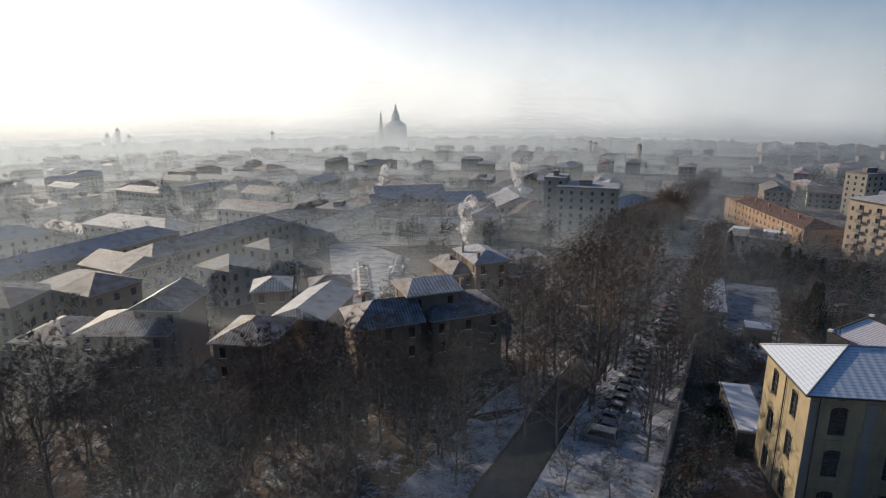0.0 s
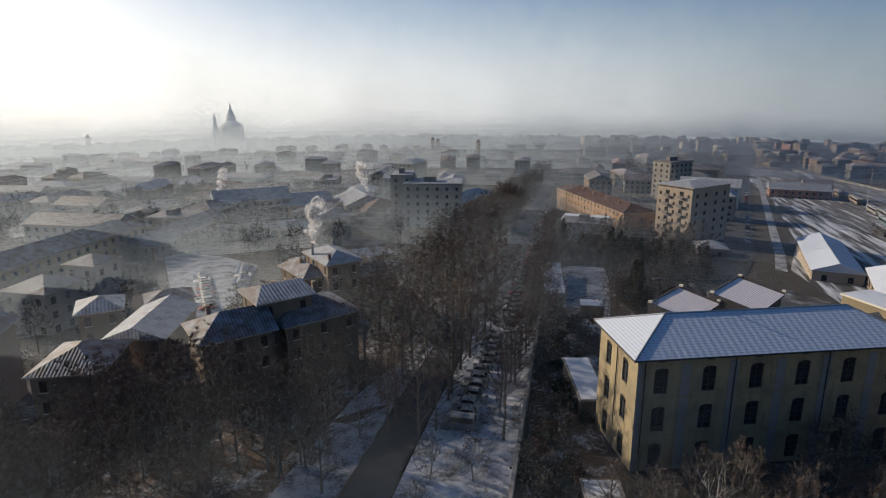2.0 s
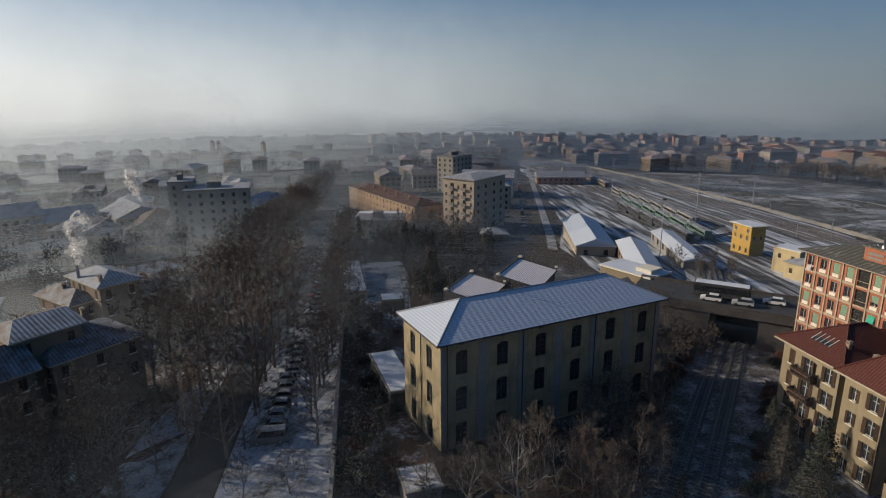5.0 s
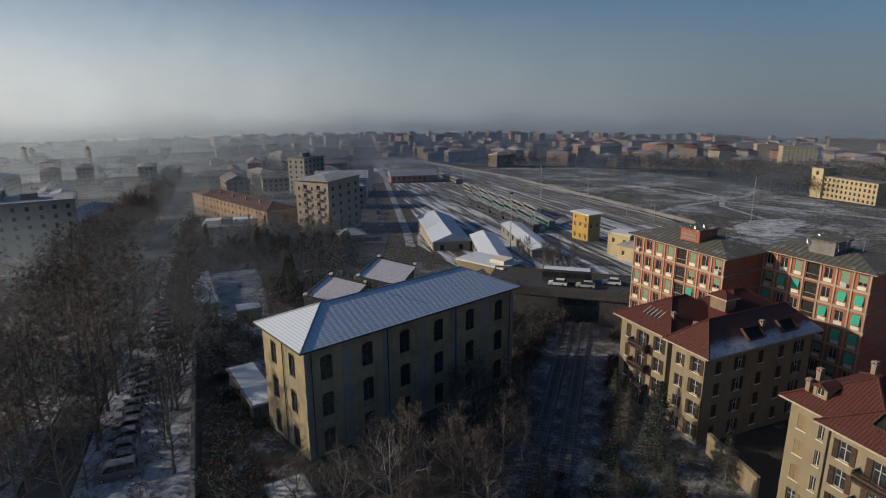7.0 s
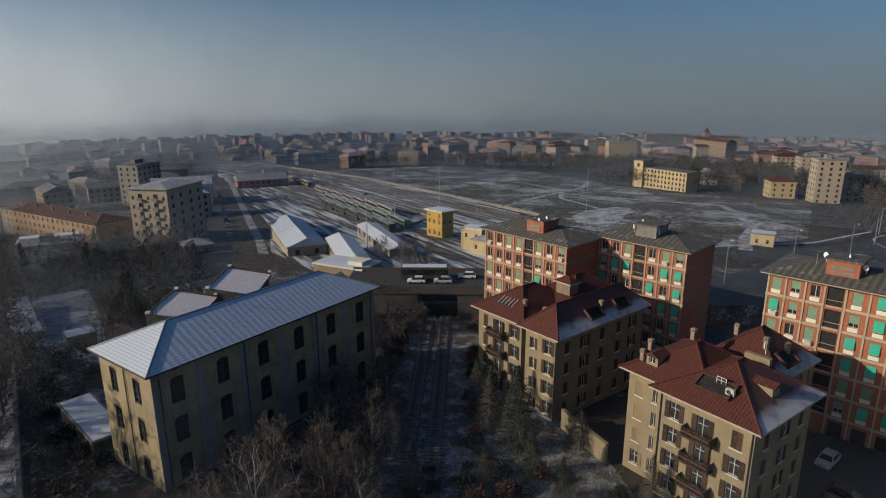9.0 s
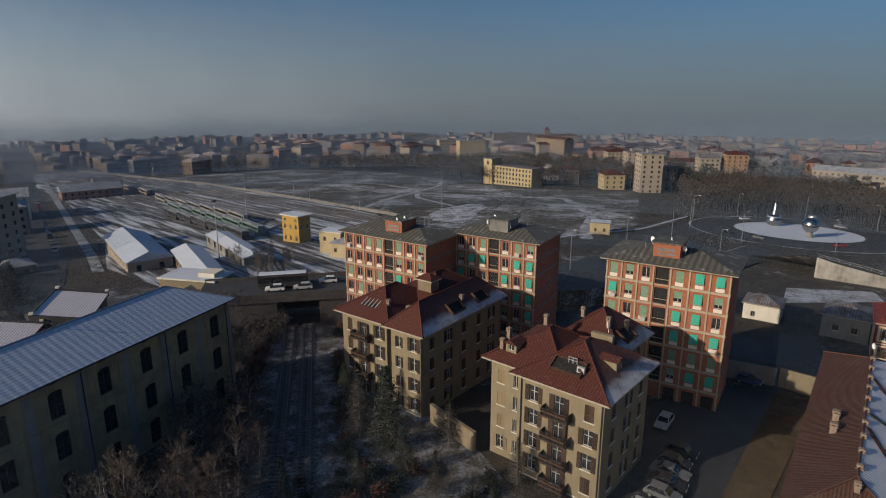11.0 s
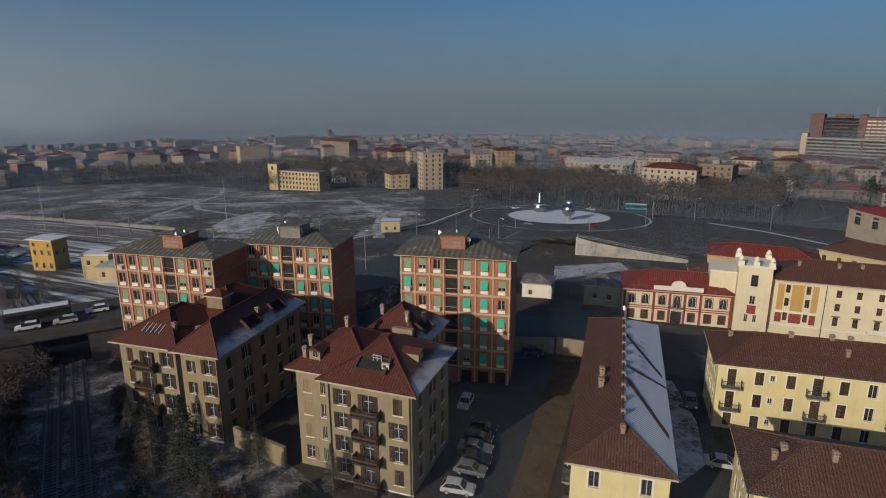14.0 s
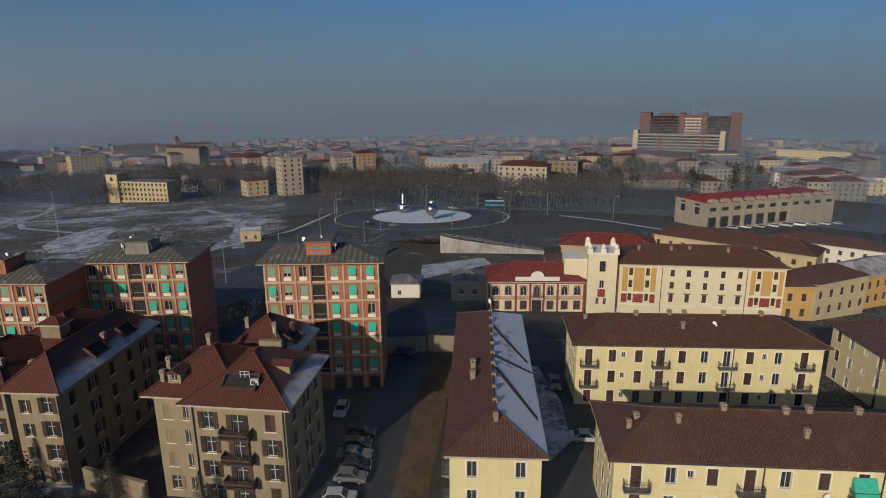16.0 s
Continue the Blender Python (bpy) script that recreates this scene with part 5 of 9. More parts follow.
# ---- yellow houses ----
def yellow_house(x, y, ang, L, D, h, base, label, cols, chim, seed):
    """cols: (metres along, kind): b balcony door, c closed shutters, w window, s small window."""
    r = random.Random(seed)
    f = []
    for fl, z in enumerate((7.0, 3.7, 0.5)):
        for s, k in cols:
            if k == "b":
                f.append((s, z - 0.55, 1.05, 2.5, r.choice(("closed", "cross", "closed"))) if fl < 2 else (s, z, 1.05, 1.9, "closed"))
            elif k == "s":
                f.append((s, z + 0.7, 0.6, 0.9, "plain"))
            else:
                f.append((s, z, 1.05, 1.9, "closed" if k == "c" else r.choice(("open2", "plain"))))
    f = [(s, z, w, hh, "cross" if k == "open2" else k) for s, z, w, hh, k in f]
    side = [(s, z, 1.0, 1.9, "closed") for z in (7.0, 3.7, 0.5) for s in (2.4, 5.4, 8.4)]
    ob = building("yellow_house", label, "house", x, y, ang, L, D, h, "yellow", {0: f, 3: side, 1: side}, dict(mats=["t_brown"], over=0.75, rise=2.7, caps="t_brown"), base=base, surround="white", group="yellow houses")
    for fl in (0, 1):
        for s, k in cols:
            if k == "b":
                balcony(ob, 0, L, D, s, (6.45, 3.15)[fl], 2.5, 0.95)
    slab_part(ob, "cornice", "white", (-0.06, -0.2, h - 0.5, L + 0.06, -0.004, h - 0.23))
    for z in (3.0, 6.2):
        slab_part(ob, "string_course", "yellow", (0, -0.04, z, L, -0.004, z + 0.14))
    for t in (0.36, 0.64):
        drainpipe(ob, L * t, -0.14, 0, h - 0.4)
    for sx, sy in chim:
        z = roof_z((sx, sy), L, D, h, 2.7, 0.75)
        chimney(ob, sx, sy, z - 0.25, 1.3 if sy < D * 0.4 else 0.95, 0.5 if sy < D * 0.4 else 0.6, "brickstack")
    part("gutter", Shape().tube((-0.8, -0.84, h - 0.06), (L + 0.8, -0.84, h - 0.06), 0.09, 0.09, 5), [M["dkmetal"]], ob)
    return ob


y1 = yellow_house(69.0, -47.9, -115, 35, 10.4, 9.9, -0.6, "long yellow three-storey house with iron balconies and brown tiles",
                  [(1.8, "b"), (5.2, "c"), (6.8, "s"), (9.0, "c"), (12.1, "b"), (15.2, "c"), (18.4, "w"), (21.6, "b"), (24.8, "c"), (26.8, "s"), (28.8, "w"), (32.4, "b")],
                  [(15.8, 2.6), (9.5, 5.0), (14.5, 5.2), (22.5, 5.2), (16.8, 5.4), (2.2, 6.5), (28.0, 5.2)], 3)
dish(y1, 20.6, 3.2, 10.9)
y2 = yellow_house(42.9, -34.9, -116, 40, 10.4, 9.9, -0.1, "yellow three-storey house with balconies under brown tiles",
                  [(2.2, "b"), (5.6, "w"), (7.5, "s"), (9.6, "c"), (13.2, "b"), (16.6, "w"), (20.2, "c"), (23.8, "b"), (27.4, "w"), (31, "c"), (34.5, "b"), (38, "c")],
                  [(19.2, 2.4), (12.0, 5.2), (18.2, 5.0), (20.6, 5.2), (25.5, 5.2), (2.0, 3.4), (3.0, 4.6), (7.0, 3.6)], 5)
part("awning", Shape().prism([(22.7, -0.1, 8.6), (24.9, -0.1, 8.6), (24.9, -0.14, 8.6), (22.7, -0.14, 8.6)], [(22.7, -0.1, 6.9), (24.9, -0.1, 6.9), (24.9, -1.2, 6.9), (22.7, -1.2, 6.9)]), [M["teal"]], y2, "green and ochre balcony awning")
dish(y2, 20.4, -0.4, 5.6, 0.4, 20)
y3 = yellow_house(63.5, -94.5, 156.4, 34, 11, 9.6, -2.3, "pale yellow house beside the lane, brown tile roof", [(2 + 3.3 * k, "cwsw"[k % 4]) for k in range(10)], [(8, 3), (20, 5)], 9)


def long_house():
    """A narrow house end-on: one slope bare brown tiles, the other frosted, with little roof hatches along the ridge."""
    L, D, h, rise = 9.4, 39.5, 9.4, 2.5
    ob = building("long_house", "long yellow house, one roof slope brown, the other frosted", "house", 50.4, -20.2, -114.8, L, D, h, "yellow",
                  {0: [(s, z, 1.05, 1.9, "plain" if s < 5 else "cross") for s in (2.3, 7.3) for z in (6.6, 3.2, 0.2)],
                   3: [(s, z, 1.0, 1.8, "closed") for s in (3, 8, 13, 18, 23, 28, 33) for z in (6.6, 3.2, 0.2)],
                   1: [(s, z, 1.0, 1.8, "closed") for s in (3, 8, 13, 18, 23, 28, 33) for z in (6.6, 3.2, 0.2)]},
                  dict(mats=["t_brown", "t_rime"], over=0.65, rise=rise, slots=(0, 1, 0, 0), caps="t_brown"), base=-0.1, surround="white")
    for k in range(11):
        chimney(ob, L / 2 + 0.1, 3.2 + k * 3.1, h + rise - 0.6, 1.0, 0.5)
    for y in (14.0, 17.0):
        chimney(ob, L * 0.24, y, h + rise * 0.5, 1.3, 0.7)
    zr = lambda x: h + rise - (x - L / 2) * (rise + 0.15) / (L / 2 + 0.6)
    for y0, run in ((6.0, 9.0), (20.5, 8.0)):                # slanting raised joints across the frosted slope
        a, b = Vector((L / 2 + 0.4, y0 + run, 0)), Vector((L + 0.5, y0, 0))
        w = (b - a).normalized().cross(Vector((0, 0, 1))) * 0.28
        low_, top_ = [[(q.x, q.y, zr(q.x) + e) for q in (a - w, b - w, b + w, a + w)] for e in (-0.1, 0.16)]
        part("raised_joint", Shape().prism(low_, top_), [M["t_brown"]], ob)
    part("step_flashing", Shape().prism([(L / 2 + 0.4, 18.0, zr(L / 2 + 0.4) - 0.1), (L + 0.6, 18.0, zr(L + 0.6) - 0.1), (L + 0.6, 18.5, zr(L + 0.6) - 0.1), (L / 2 + 0.4, 18.5, zr(L / 2 + 0.4) - 0.1)], [(L / 2 + 0.4, 18.0, zr(L / 2 + 0.4) + 0.2), (L + 0.6, 18.0, zr(L + 0.6) + 0.2), (L + 0.6, 18.5, zr(L + 0.6) + 0.2), (L / 2 + 0.4, 18.5, zr(L / 2 + 0.4) + 0.2)]), [M["dkmetal"]], ob)
    for k in range(8):
        part("roof_bracket", Shape().tube((0, 0, 0), (0, 0, 0.8), 0.03, 0.03, 4).tube((-0.4, 0, 0.7), (0.5, 0, 0.3), 0.03, 0.03, 4), [M["dkmetal"]], ob, "", pose(L * 0.72 + 0.14 * (k % 4), 17 + k * 1.6, h + 1.1))
    dish(ob, -0.3, 0.4, h - 1.2, 0.42, 30)
    dish(ob, L / 2, 36.5, h + 2.6, 0.4)
    for i, z in enumerate((6.2, 3.0)):
        balcony(ob, 3, L, D, 37.6, z, 2.4, 0.9, "dkmetal")
    return ob


long_house()


# ---- painted house with its corner tower ----
def painted_house():
    L, D, h = 35.0, 12.0, 11.6
    f = []
    for z, hh in ((8.9, 1.5), (6.1, 1.5), (3.0, 1.8)):
        f += [(s, z, 0.9, hh, "closed") for s in (11.8, 15.2, 18.8, 22.3, 25.8)]
        f += [(s, z, 0.8, hh + 0.2, "closed") for s in (3.0, 6.6, 29.6, 33.0)]
    ob = building("painted_house", "white four-storey house with ochre and red painted panels", "house", 104.9, -82.4, -119.7, L, D, h, "ivory", {0: f}, dict(mats=["t_brown"], over=0.7, rise=3.1, caps="t_brown"), base=-3.5)
    for a, b in ((1.2, 2.4), (3.7, 5.9), (7.3, 8.4), (28.0, 29.0), (30.3, 32.3), (33.7, 34.6)):
        slab_part(ob, "ochre_panel", "ochre", (a, -0.03, 5.2, b, -0.004, 10.7))
        slab_part(ob, "red_panel", "redpanel", (a, -0.03, 2.6, b, -0.004, 4.6))
    slab_part(ob, "string_course", "trim", (0, -0.12, 2.0, L, -0.004, 2.3), (1.0, -0.09, 4.75, 8.7, -0.004, 5.0), (27.8, -0.09, 4.75, 34.8, -0.004, 5.0))
    slab_part(ob, "cornice", "trim", (-0.1, -0.3, h - 0.45, L + 0.1, -0.004, h - 0.23))
    for s in (11.8, 15.2, 18.8, 22.3, 25.8):
        slab_part(ob, "window_hood", "brownhouse", (s - 0.75, -0.15, 4.85, s + 0.75, -0.004, 5.1))
    for s, y in ((5, 4), (12, 4.2), (16, 4.6), (24, 4), (30, 5.2)):
        chimney(ob, s, y, h + 1.7, 1.6, 0.6)
    slab_part(ob, "balcony_slab", "trim", (17.2, -1.1, 2.4, 20.4, -0.13, 2.6))
    slab_part(ob, "balcony_front", "trim", (17.2, -1.1, 2.6, 20.4, -1.0, 3.4))
    drainpipe(ob, 9.6, -0.12, 0, h - 0.4)
    drainpipe(ob, 27.2, -0.12, 0, h - 0.4)
    # tower at the corner
    wing(ob, -6.5, -1.8, 6.2, 7.0, 14.0, "ivory", {0: [(3.1, 10.0, 1.3, 2.4, "bars"), (3.1, 6.2, 1.0, 1.8, "plain"), (2.3, 2.4, 0.7, 1.6, "plain"), (3.9, 2.4, 0.7, 1.6, "plain")], 3: [(3.5, 10.2, 1.0, 2.0, "closed")]}, dict(flat=True, mats=["trim"], over=0.35, edge="white"))
    slab_part(ob, "red_panel", "redpanel", (-0.28, -1.4, 1.5, -0.02, -0.1, 12.5), (-4.2, -1.84, 4.2, -2.6, -1.806, 6.0))
    part("lozenge", Shape().prism([(-0.018, -0.75 - 0.35, 8), (-0.018, -0.75, 7.3), (-0.018, -0.75 + 0.35, 8), (-0.018, -0.75, 8.7)], [(0.02, -0.75 - 0.35, 8), (0.02, -0.75, 7.3), (0.02, -0.75 + 0.35, 8), (0.02, -0.75, 8.7)]), [M["white"]], ob)
    fin = cached("finial", lambda: Shape().box(-0.55, -0.55, 0, 0.55, 0.55, 0.9).tube((0, 0, 0.9), (0, 0, 1.2), 0.35, 0.55, 10).tube((0, 0, 1.2), (0, 0, 1.75), 0.55, 0.3, 10).tube((0, 0, 1.75), (0, 0, 1.95), 0.3, 0.05, 10).mesh("finial", [M["white"]]))
    for fx, fy in ((-6.2, -1.5), (-0.6, -1.5), (-6.2, 4.9), (-0.6, 4.9), (-3.4, -1.5)):
        part("finial", fin, None, ob, "", pose(fx, fy, 14.3))
    wing(ob, -11.5, 0.5, 5.0, 9, 11.8, "ivory", {0: [(1.2, 3, 0.8, 1.6, "plain")]}, dict(flat=True, mats=["trim"], over=0.2, edge="white"))
    return ob


painted_house()


def palazzina():
    L, D, h = 21.6, 11.5, 7.3
    up = [(1.7, 3.95, 1.35, 2.2, "arch"), (4.5, 3.95, 1.35, 2.2, "arch"), (7.9, 3.95, 1.35, 2.2, "arch"), (10.9, 3.6, 1.35, 2.6, "arch"), (13.9, 3.95, 1.35, 2.2, "arch"), (17.1, 3.95, 1.35, 2.2, "arch"), (19.9, 3.95, 1.35, 2.2, "arch")]
    dn = [(s, 0.6, 1.3, 2.0, "closed") for s in (1.7, 4.5, 7.9, 13.9, 17.1, 19.9)] + [(10.9, 0.0, 2.2, 2.8, "void")]
    ob = building("palazzina", "two-storey red and white palazzina with arched windows", "house", 116.0, -56.2, -113, L, D, h, "ivory", {0: up + dn}, dict(mats=["t_scarlet"], over=0.5, rise=2.9, caps="t_scarlet"), base=-3.4, sill=False, surround="redpanel")
    for x in (0.2, 6.2, 9.4, 12.4, 15.5, L - 0.2):
        slab_part(ob, "red_pilaster", "redpanel", (x - 0.25, -0.09, 0, x + 0.25, -0.056, h - 0.6))
    for z in (3.05, 3.5):
        slab_part(ob, "red_band", "redpanel", (0, -0.07, z, L, -0.054, z + 0.22))
    slab_part(ob, "cornice", "redpanel", (-0.1, -0.25, h - 0.55, L + 0.1, -0.092, h - 0.23))
    slab_part(ob, "parapet", "white", (6.0, -0.4, h + 0.2, 15.8, -0.1, h + 1.1))
    ped = Shape()
    n = 12
    pts = [(10.9 + 1.5 * math.cos(math.pi * k / n), -0.42, h + 1.1 + 1.3 * math.sin(math.pi * k / n)) for k in range(n + 1)]
    ped.face(pts[::-1])
    ped.face([(p[0], -0.1, p[2]) for p in pts])
    for a, b in zip(pts, pts[1:]):
        ped.face([a, b, (b[0], -0.1, b[2]), (a[0], -0.1, a[2])])
    part("pediment", ped, [M["white"]], ob)
    balcony(ob, 0, L, D, 10.9, 3.5, 2.8, 0.8, "dkmetal", "white")
    return ob


palazzina()
building("small_house", "small pale house with a tile roof", "house", 127.3, -51.8, -118, 8.2, 9, 5.4, "greyhouse", {0: grid(2, 8.2, 2.2, 1.0, 1.2, "closed", 2.5)}, dict(mats=["t_old"], over=0.4, rise=1.8), base=-4.2)
building("track_hut", "low pale hut with a snowy tile roof", "hut", 135.3, -39.2, -113, 7.2, 7, 4.2, "white", {0: [(2, 1.2, 0.9, 1.2, "plain")]}, dict(mats=["t_old"], over=0.4, rise=1.4), base=-4.4)
building("ochre_house", "long ochre house with a red tile roof", "house", 145.2, -93.6, -124.5, 26.5, 12, 7.6, "ochrehouse", {0: grid(7, 26.5, 4.6, 1.0, 1.7, ["closed", "plain"]) + grid(7, 26.5, 1.2, 1.0, 1.7, "closed"), 3: grid(3, 12, 4.6, 1.0, 1.6, "closed"), 1: grid(3, 12, 4.6, 1.0, 1.6, "closed")}, dict(mats=["t_scarlet"], over=0.5, rise=2.6, caps="t_scarlet"), base=-5.8)
building("ochre_house", "low ochre house under old tiles", "house", 137.5, -84.5, -113, 8, 7, 5.2, "ochrehouse", {0: grid(2, 8, 2.5, 1.0, 1.7, "closed", 2.4), 3: grid(2, 7, 2.4, 1.0, 1.6, "closed")}, dict(mats=["t_brown"], over=0.5, rise=1.6), base=-5.4)
building("long_brown_house", "long cream house with a dark brown roof", "house", 153, -134, -152, 46, 12, 7.2, "paleyellow", {0: grid(12, 46, 4, 1.1, 1.6, "closed") + grid(12, 46, 1, 1.1, 1.6, "closed"), 1: grid(3, 12, 4.2, 1.0, 1.6, "closed") + grid(3, 12, 1.0, 1.0, 1.6, ["closed", "plain"]), 3: grid(3, 12, 4.2, 1.0, 1.6, ["plain", "closed"]) + grid(3, 12, 1.0, 1.0, 1.6, "closed")}, dict(mats=["t_brown"], over=0.6, rise=3.0), base=-7.6)
building("white_row", "white row of flats with a brown roof", "house", 141, -170, -151, 32, 11, 6.6, "white", {0: grid(10, 32, 3.8, 1.0, 1.5, "closed") + grid(10, 32, 0.9, 1.0, 1.5, "closed"), 1: grid(3, 11, 3.6, 1.0, 1.6, "closed") + grid(3, 11, 0.6, 1.0, 1.6, ["closed", "plain"]), 3: grid(3, 11, 3.6, 1.0, 1.6, ["plain", "closed"]) + grid(3, 11, 0.6, 1.0, 1.6, "closed")}, dict(mats=["t_brown"], over=0.5, rise=2.2), base=-9.0)
building("orange_house", "orange house with a balcony and brown roof", "house", 88.5, -113.2, -113, 7.0, 10, 8.0, "ochrehouse", {0: grid(2, 7, 4.5, 1.0, 1.8, "closed", 2) + grid(2, 7, 1, 1.0, 1.8, "closed", 2), 1: grid(3, 10, 5.0, 1.0, 1.6, "closed") + grid(3, 10, 1.8, 1.0, 1.6, ["closed", "plain"]), 3: grid(3, 10, 5.0, 1.0, 1.6, ["plain", "closed"]) + grid(3, 10, 1.8, 1.0, 1.6, "closed")}, dict(mats=["t_brown"], over=0.5, rise=2.0), base=-4.3)
building("grey_yellow_house", "tan house with a frosted tile roof", "house", 85.5, -120, -88, 17, 10, 8.4, "paleyellow", {0: grid(5, 17, 4.8, 1.0, 1.8, "closed") + grid(5, 17, 1.2, 1.0, 1.8, "closed"), 1: grid(3, 10, 5.4, 1.0, 1.6, "closed") + grid(3, 10, 2.2, 1.0, 1.6, ["closed", "plain"]), 3: grid(3, 10, 5.4, 1.0, 1.6, ["plain", "closed"]) + grid(3, 10, 2.2, 1.0, 1.6, "closed")}, dict(mats=["t_brown"], over=0.5, rise=2.2), base=-4.3)
building("amber_house", "amber terrace house with a frosted roof", "house", 88, -137, -86, 22, 10, 8.0, "ochrehouse", {0: grid(7, 22, 4.6, 1.0, 1.8, "closed") + grid(7, 22, 1.2, 1.0, 1.8, "closed"), 1: grid(3, 10, 5.0, 1.0, 1.6, "closed") + grid(3, 10, 1.8, 1.0, 1.6, ["closed", "plain"]), 3: grid(3, 10, 5.0, 1.0, 1.6, ["plain", "closed"]) + grid(3, 10, 1.8, 1.0, 1.6, "closed")}, dict(mats=["t_brown_snow"], over=0.5, rise=2.2), base=-5.3)


# ---- garage hall, mill, cabin, sheds and the cream block ----
def garage():
    L, D, h = 70, 20, 11.0
    ob = building("bus_garage", "long pale concrete garage hall with a maroon roof", "garage", 190.9, -193.8, -94, L, D, h, "garage_render", {0: [(3.2 + 6.35 * k, 7.3, 3.4, 1.7, "bars") for k in range(11)] + [(3.2 + 6.35 * k, 0.3, 4.2, 4.6, "void") for k in range(7)], 3: [(5, 5.5, 3, 3, "bars"), (14, 5.5, 3, 3, "bars"), (5, 9, 3, 1, "bars"), (14, 9, 3, 1, "bars")]}, dict(mats=["t_maroon"], over=0.5, rise=2.4), base=-12.3, foot=5.0)
    for k in range(11):
        x = 3.2 + 6.35 * k
        n = 10
        pts = [(x + 2.3 * math.cos(math.pi * i / n), -0.35, h + 0.1 + 1.5 * math.sin(math.pi * i / n)) for i in range(n + 1)]
        s = Shape().face(pts[::-1]).face([(p[0], 1.6, p[2]) for p in pts])
        for a, b in zip(pts, pts[1:]):
            s.face([a, b, (b[0], 1.6, b[2]), (a[0], 1.6, a[2])])
        part("arched_gable", s, [M["garage_render"]], ob)
        slab_part(ob, "pier", "garage_render", (x - 3.4, -0.35, -4, x - 2.9, -0.004, h - 0.3))


garage()
ap = building("cream_apartment_block", "cream six-storey apartment block with dark balconies", "apartment block", 142.6, 191.0, -75, 15, 22, 21.3, "beige",
              {0: sum([[(s, 1.2 + 3.2 * k, w, hh, kk) for s, w, hh, kk in ((1.5, 1.0, 1.4, "closed"), (4.5, 1.7, 2.2, "void"), (7.5, 1.0, 1.4, "closed"), (10.5, 1.7, 2.2, "void"), (13.5, 1.0, 1.4, "closed"))] for k in range(6)], []),
               1: sum([[(s, 1.2 + 3.2 * k, 1.5, 1.6, "closed") for s in (3, 8, 14, 19)] for k in range(6)], [])}, dict(mats=["t_snow"], over=0.7, rise=1.3), base=-10.2)
for k in range(6):
    for s in (4.5, 10.5):
        slab_part(ap, "balcony_front", "concrete", (s - 1.1, -0.9, 1.1 + 3.2 * k, s + 1.1, -0.8, 2.1 + 3.2 * k))
        slab_part(ap, "balcony_floor", "concrete", (s - 1.1, -0.9, 0.95 + 3.2 * k, s + 1.1, -0.004, 1.1 + 3.2 * k))
tr = building("ochre_terrace", "long shaded ochre terrace with a rust-brown tile roof", "terrace house", 146.5, 278, -95, 70, 14, 9.6, "orange", {0: sum([grid(20, 70, 1.2 + 3.1 * k, 1.2, 1.6, ["closed", "plain"]) for k in range(3)], []), 1: grid(3, 14, 4.3, 1.2, 1.6, "closed")}, dict(mats=["t_brown"], over=0.5, rise=2.6, caps="t_brown"), base=-13.2, foot=5)
for s in (10, 22, 34, 46, 58):
    chimney(tr, s, 4, 11.2, 1.6, 0.8)
building("signal_cabin", "yellow signal cabin with a snowy flat roof", "signal cabin", 196.5, 100.2, -113, 8.6, 5.5, 11.2, "cabin", {0: grid(3, 8.6, 2.2, 1, 1.8, "arch") + grid(3, 8.6, 6.4, 1, 1.6, "plain") + grid(3, 8.6, 9.0, 1, 1.2, "plain")[:1] + grid(3, 8.6, 9.0, 1, 1.2, "plain")[2:], 1: grid(2, 5.5, 6.4, 1, 1.6, "plain", 1.4)}, dict(flat=True, mats=["fresh"], over=0.8, edge="trim"), base=-10.0)
building("cabin_annex", "low yellow annex with a snowy roof", "house", 173, 72.5, -100, 9, 7, 4.2, "paleyellow", {0: grid(2, 9, 1.2, 1, 1.4, "closed", 2)}, dict(mats=["t_snow"], over=0.4, rise=1.2), base=-6.2)
building("cabin_annex", "yellow house end with a flat snowy roof", "house", 179, 78.5, -100, 8, 6, 6.5, "paleyellow", {0: grid(2, 8, 3.6, 1, 1.4, "closed", 2)}, dict(flat=True, mats=["fresh"], over=0.3, edge="trim"), base=-6.6)
building("old_mill", "roofless old mill with rows of empty windows", "mill", 431.1, 53.2, -123.3, 35, 12, 12.6, "paleyellow", {0: sum([grid(12, 35, 0.8 + 3.1 * k, 1.3, 1.7, "void", 1.8) for k in range(4)], [])}, dict(flat=True, mats=["t_old"], over=0.1), base=-21, foot=4)
building("mill_tower", "square tower of the old mill", "mill", 434, 60, -123.3, 8, 10, 17, "paleyellow", {0: [(4, 13, 2.0, 2.4, "void")]}, dict(flat=True, mats=["t_old"], over=0.2), base=-21, foot=4)
# snowy sheds of the yard
building("goods_shed", "cream goods shed with a frosted pitched roof", "shed", 171.8, 153.8, -131.3, 40, 12.3, 4.6, "beige", {0: grid(9, 40, 2, 1.2, 1.6, "closed"), 1: grid(2, 12.3, 1.6, 1.4, 1.8, "void", 3)}, dict(mats=["t_white"], over=0.5, rise=2.6, hip0=0, hip1=0), base=-8.4, foot=4)
building("goods_shed", "long shed under smooth snow", "shed", 158.4, 118.3, -136, 35, 8.5, 3.8, "brownhouse", {0: grid(6, 35, 1.0, 2.0, 2.2, "void", 3)}, dict(mats=["fresh"], over=0.4, rise=1.5, hip0=0, hip1=0), base=-6.8, foot=4)
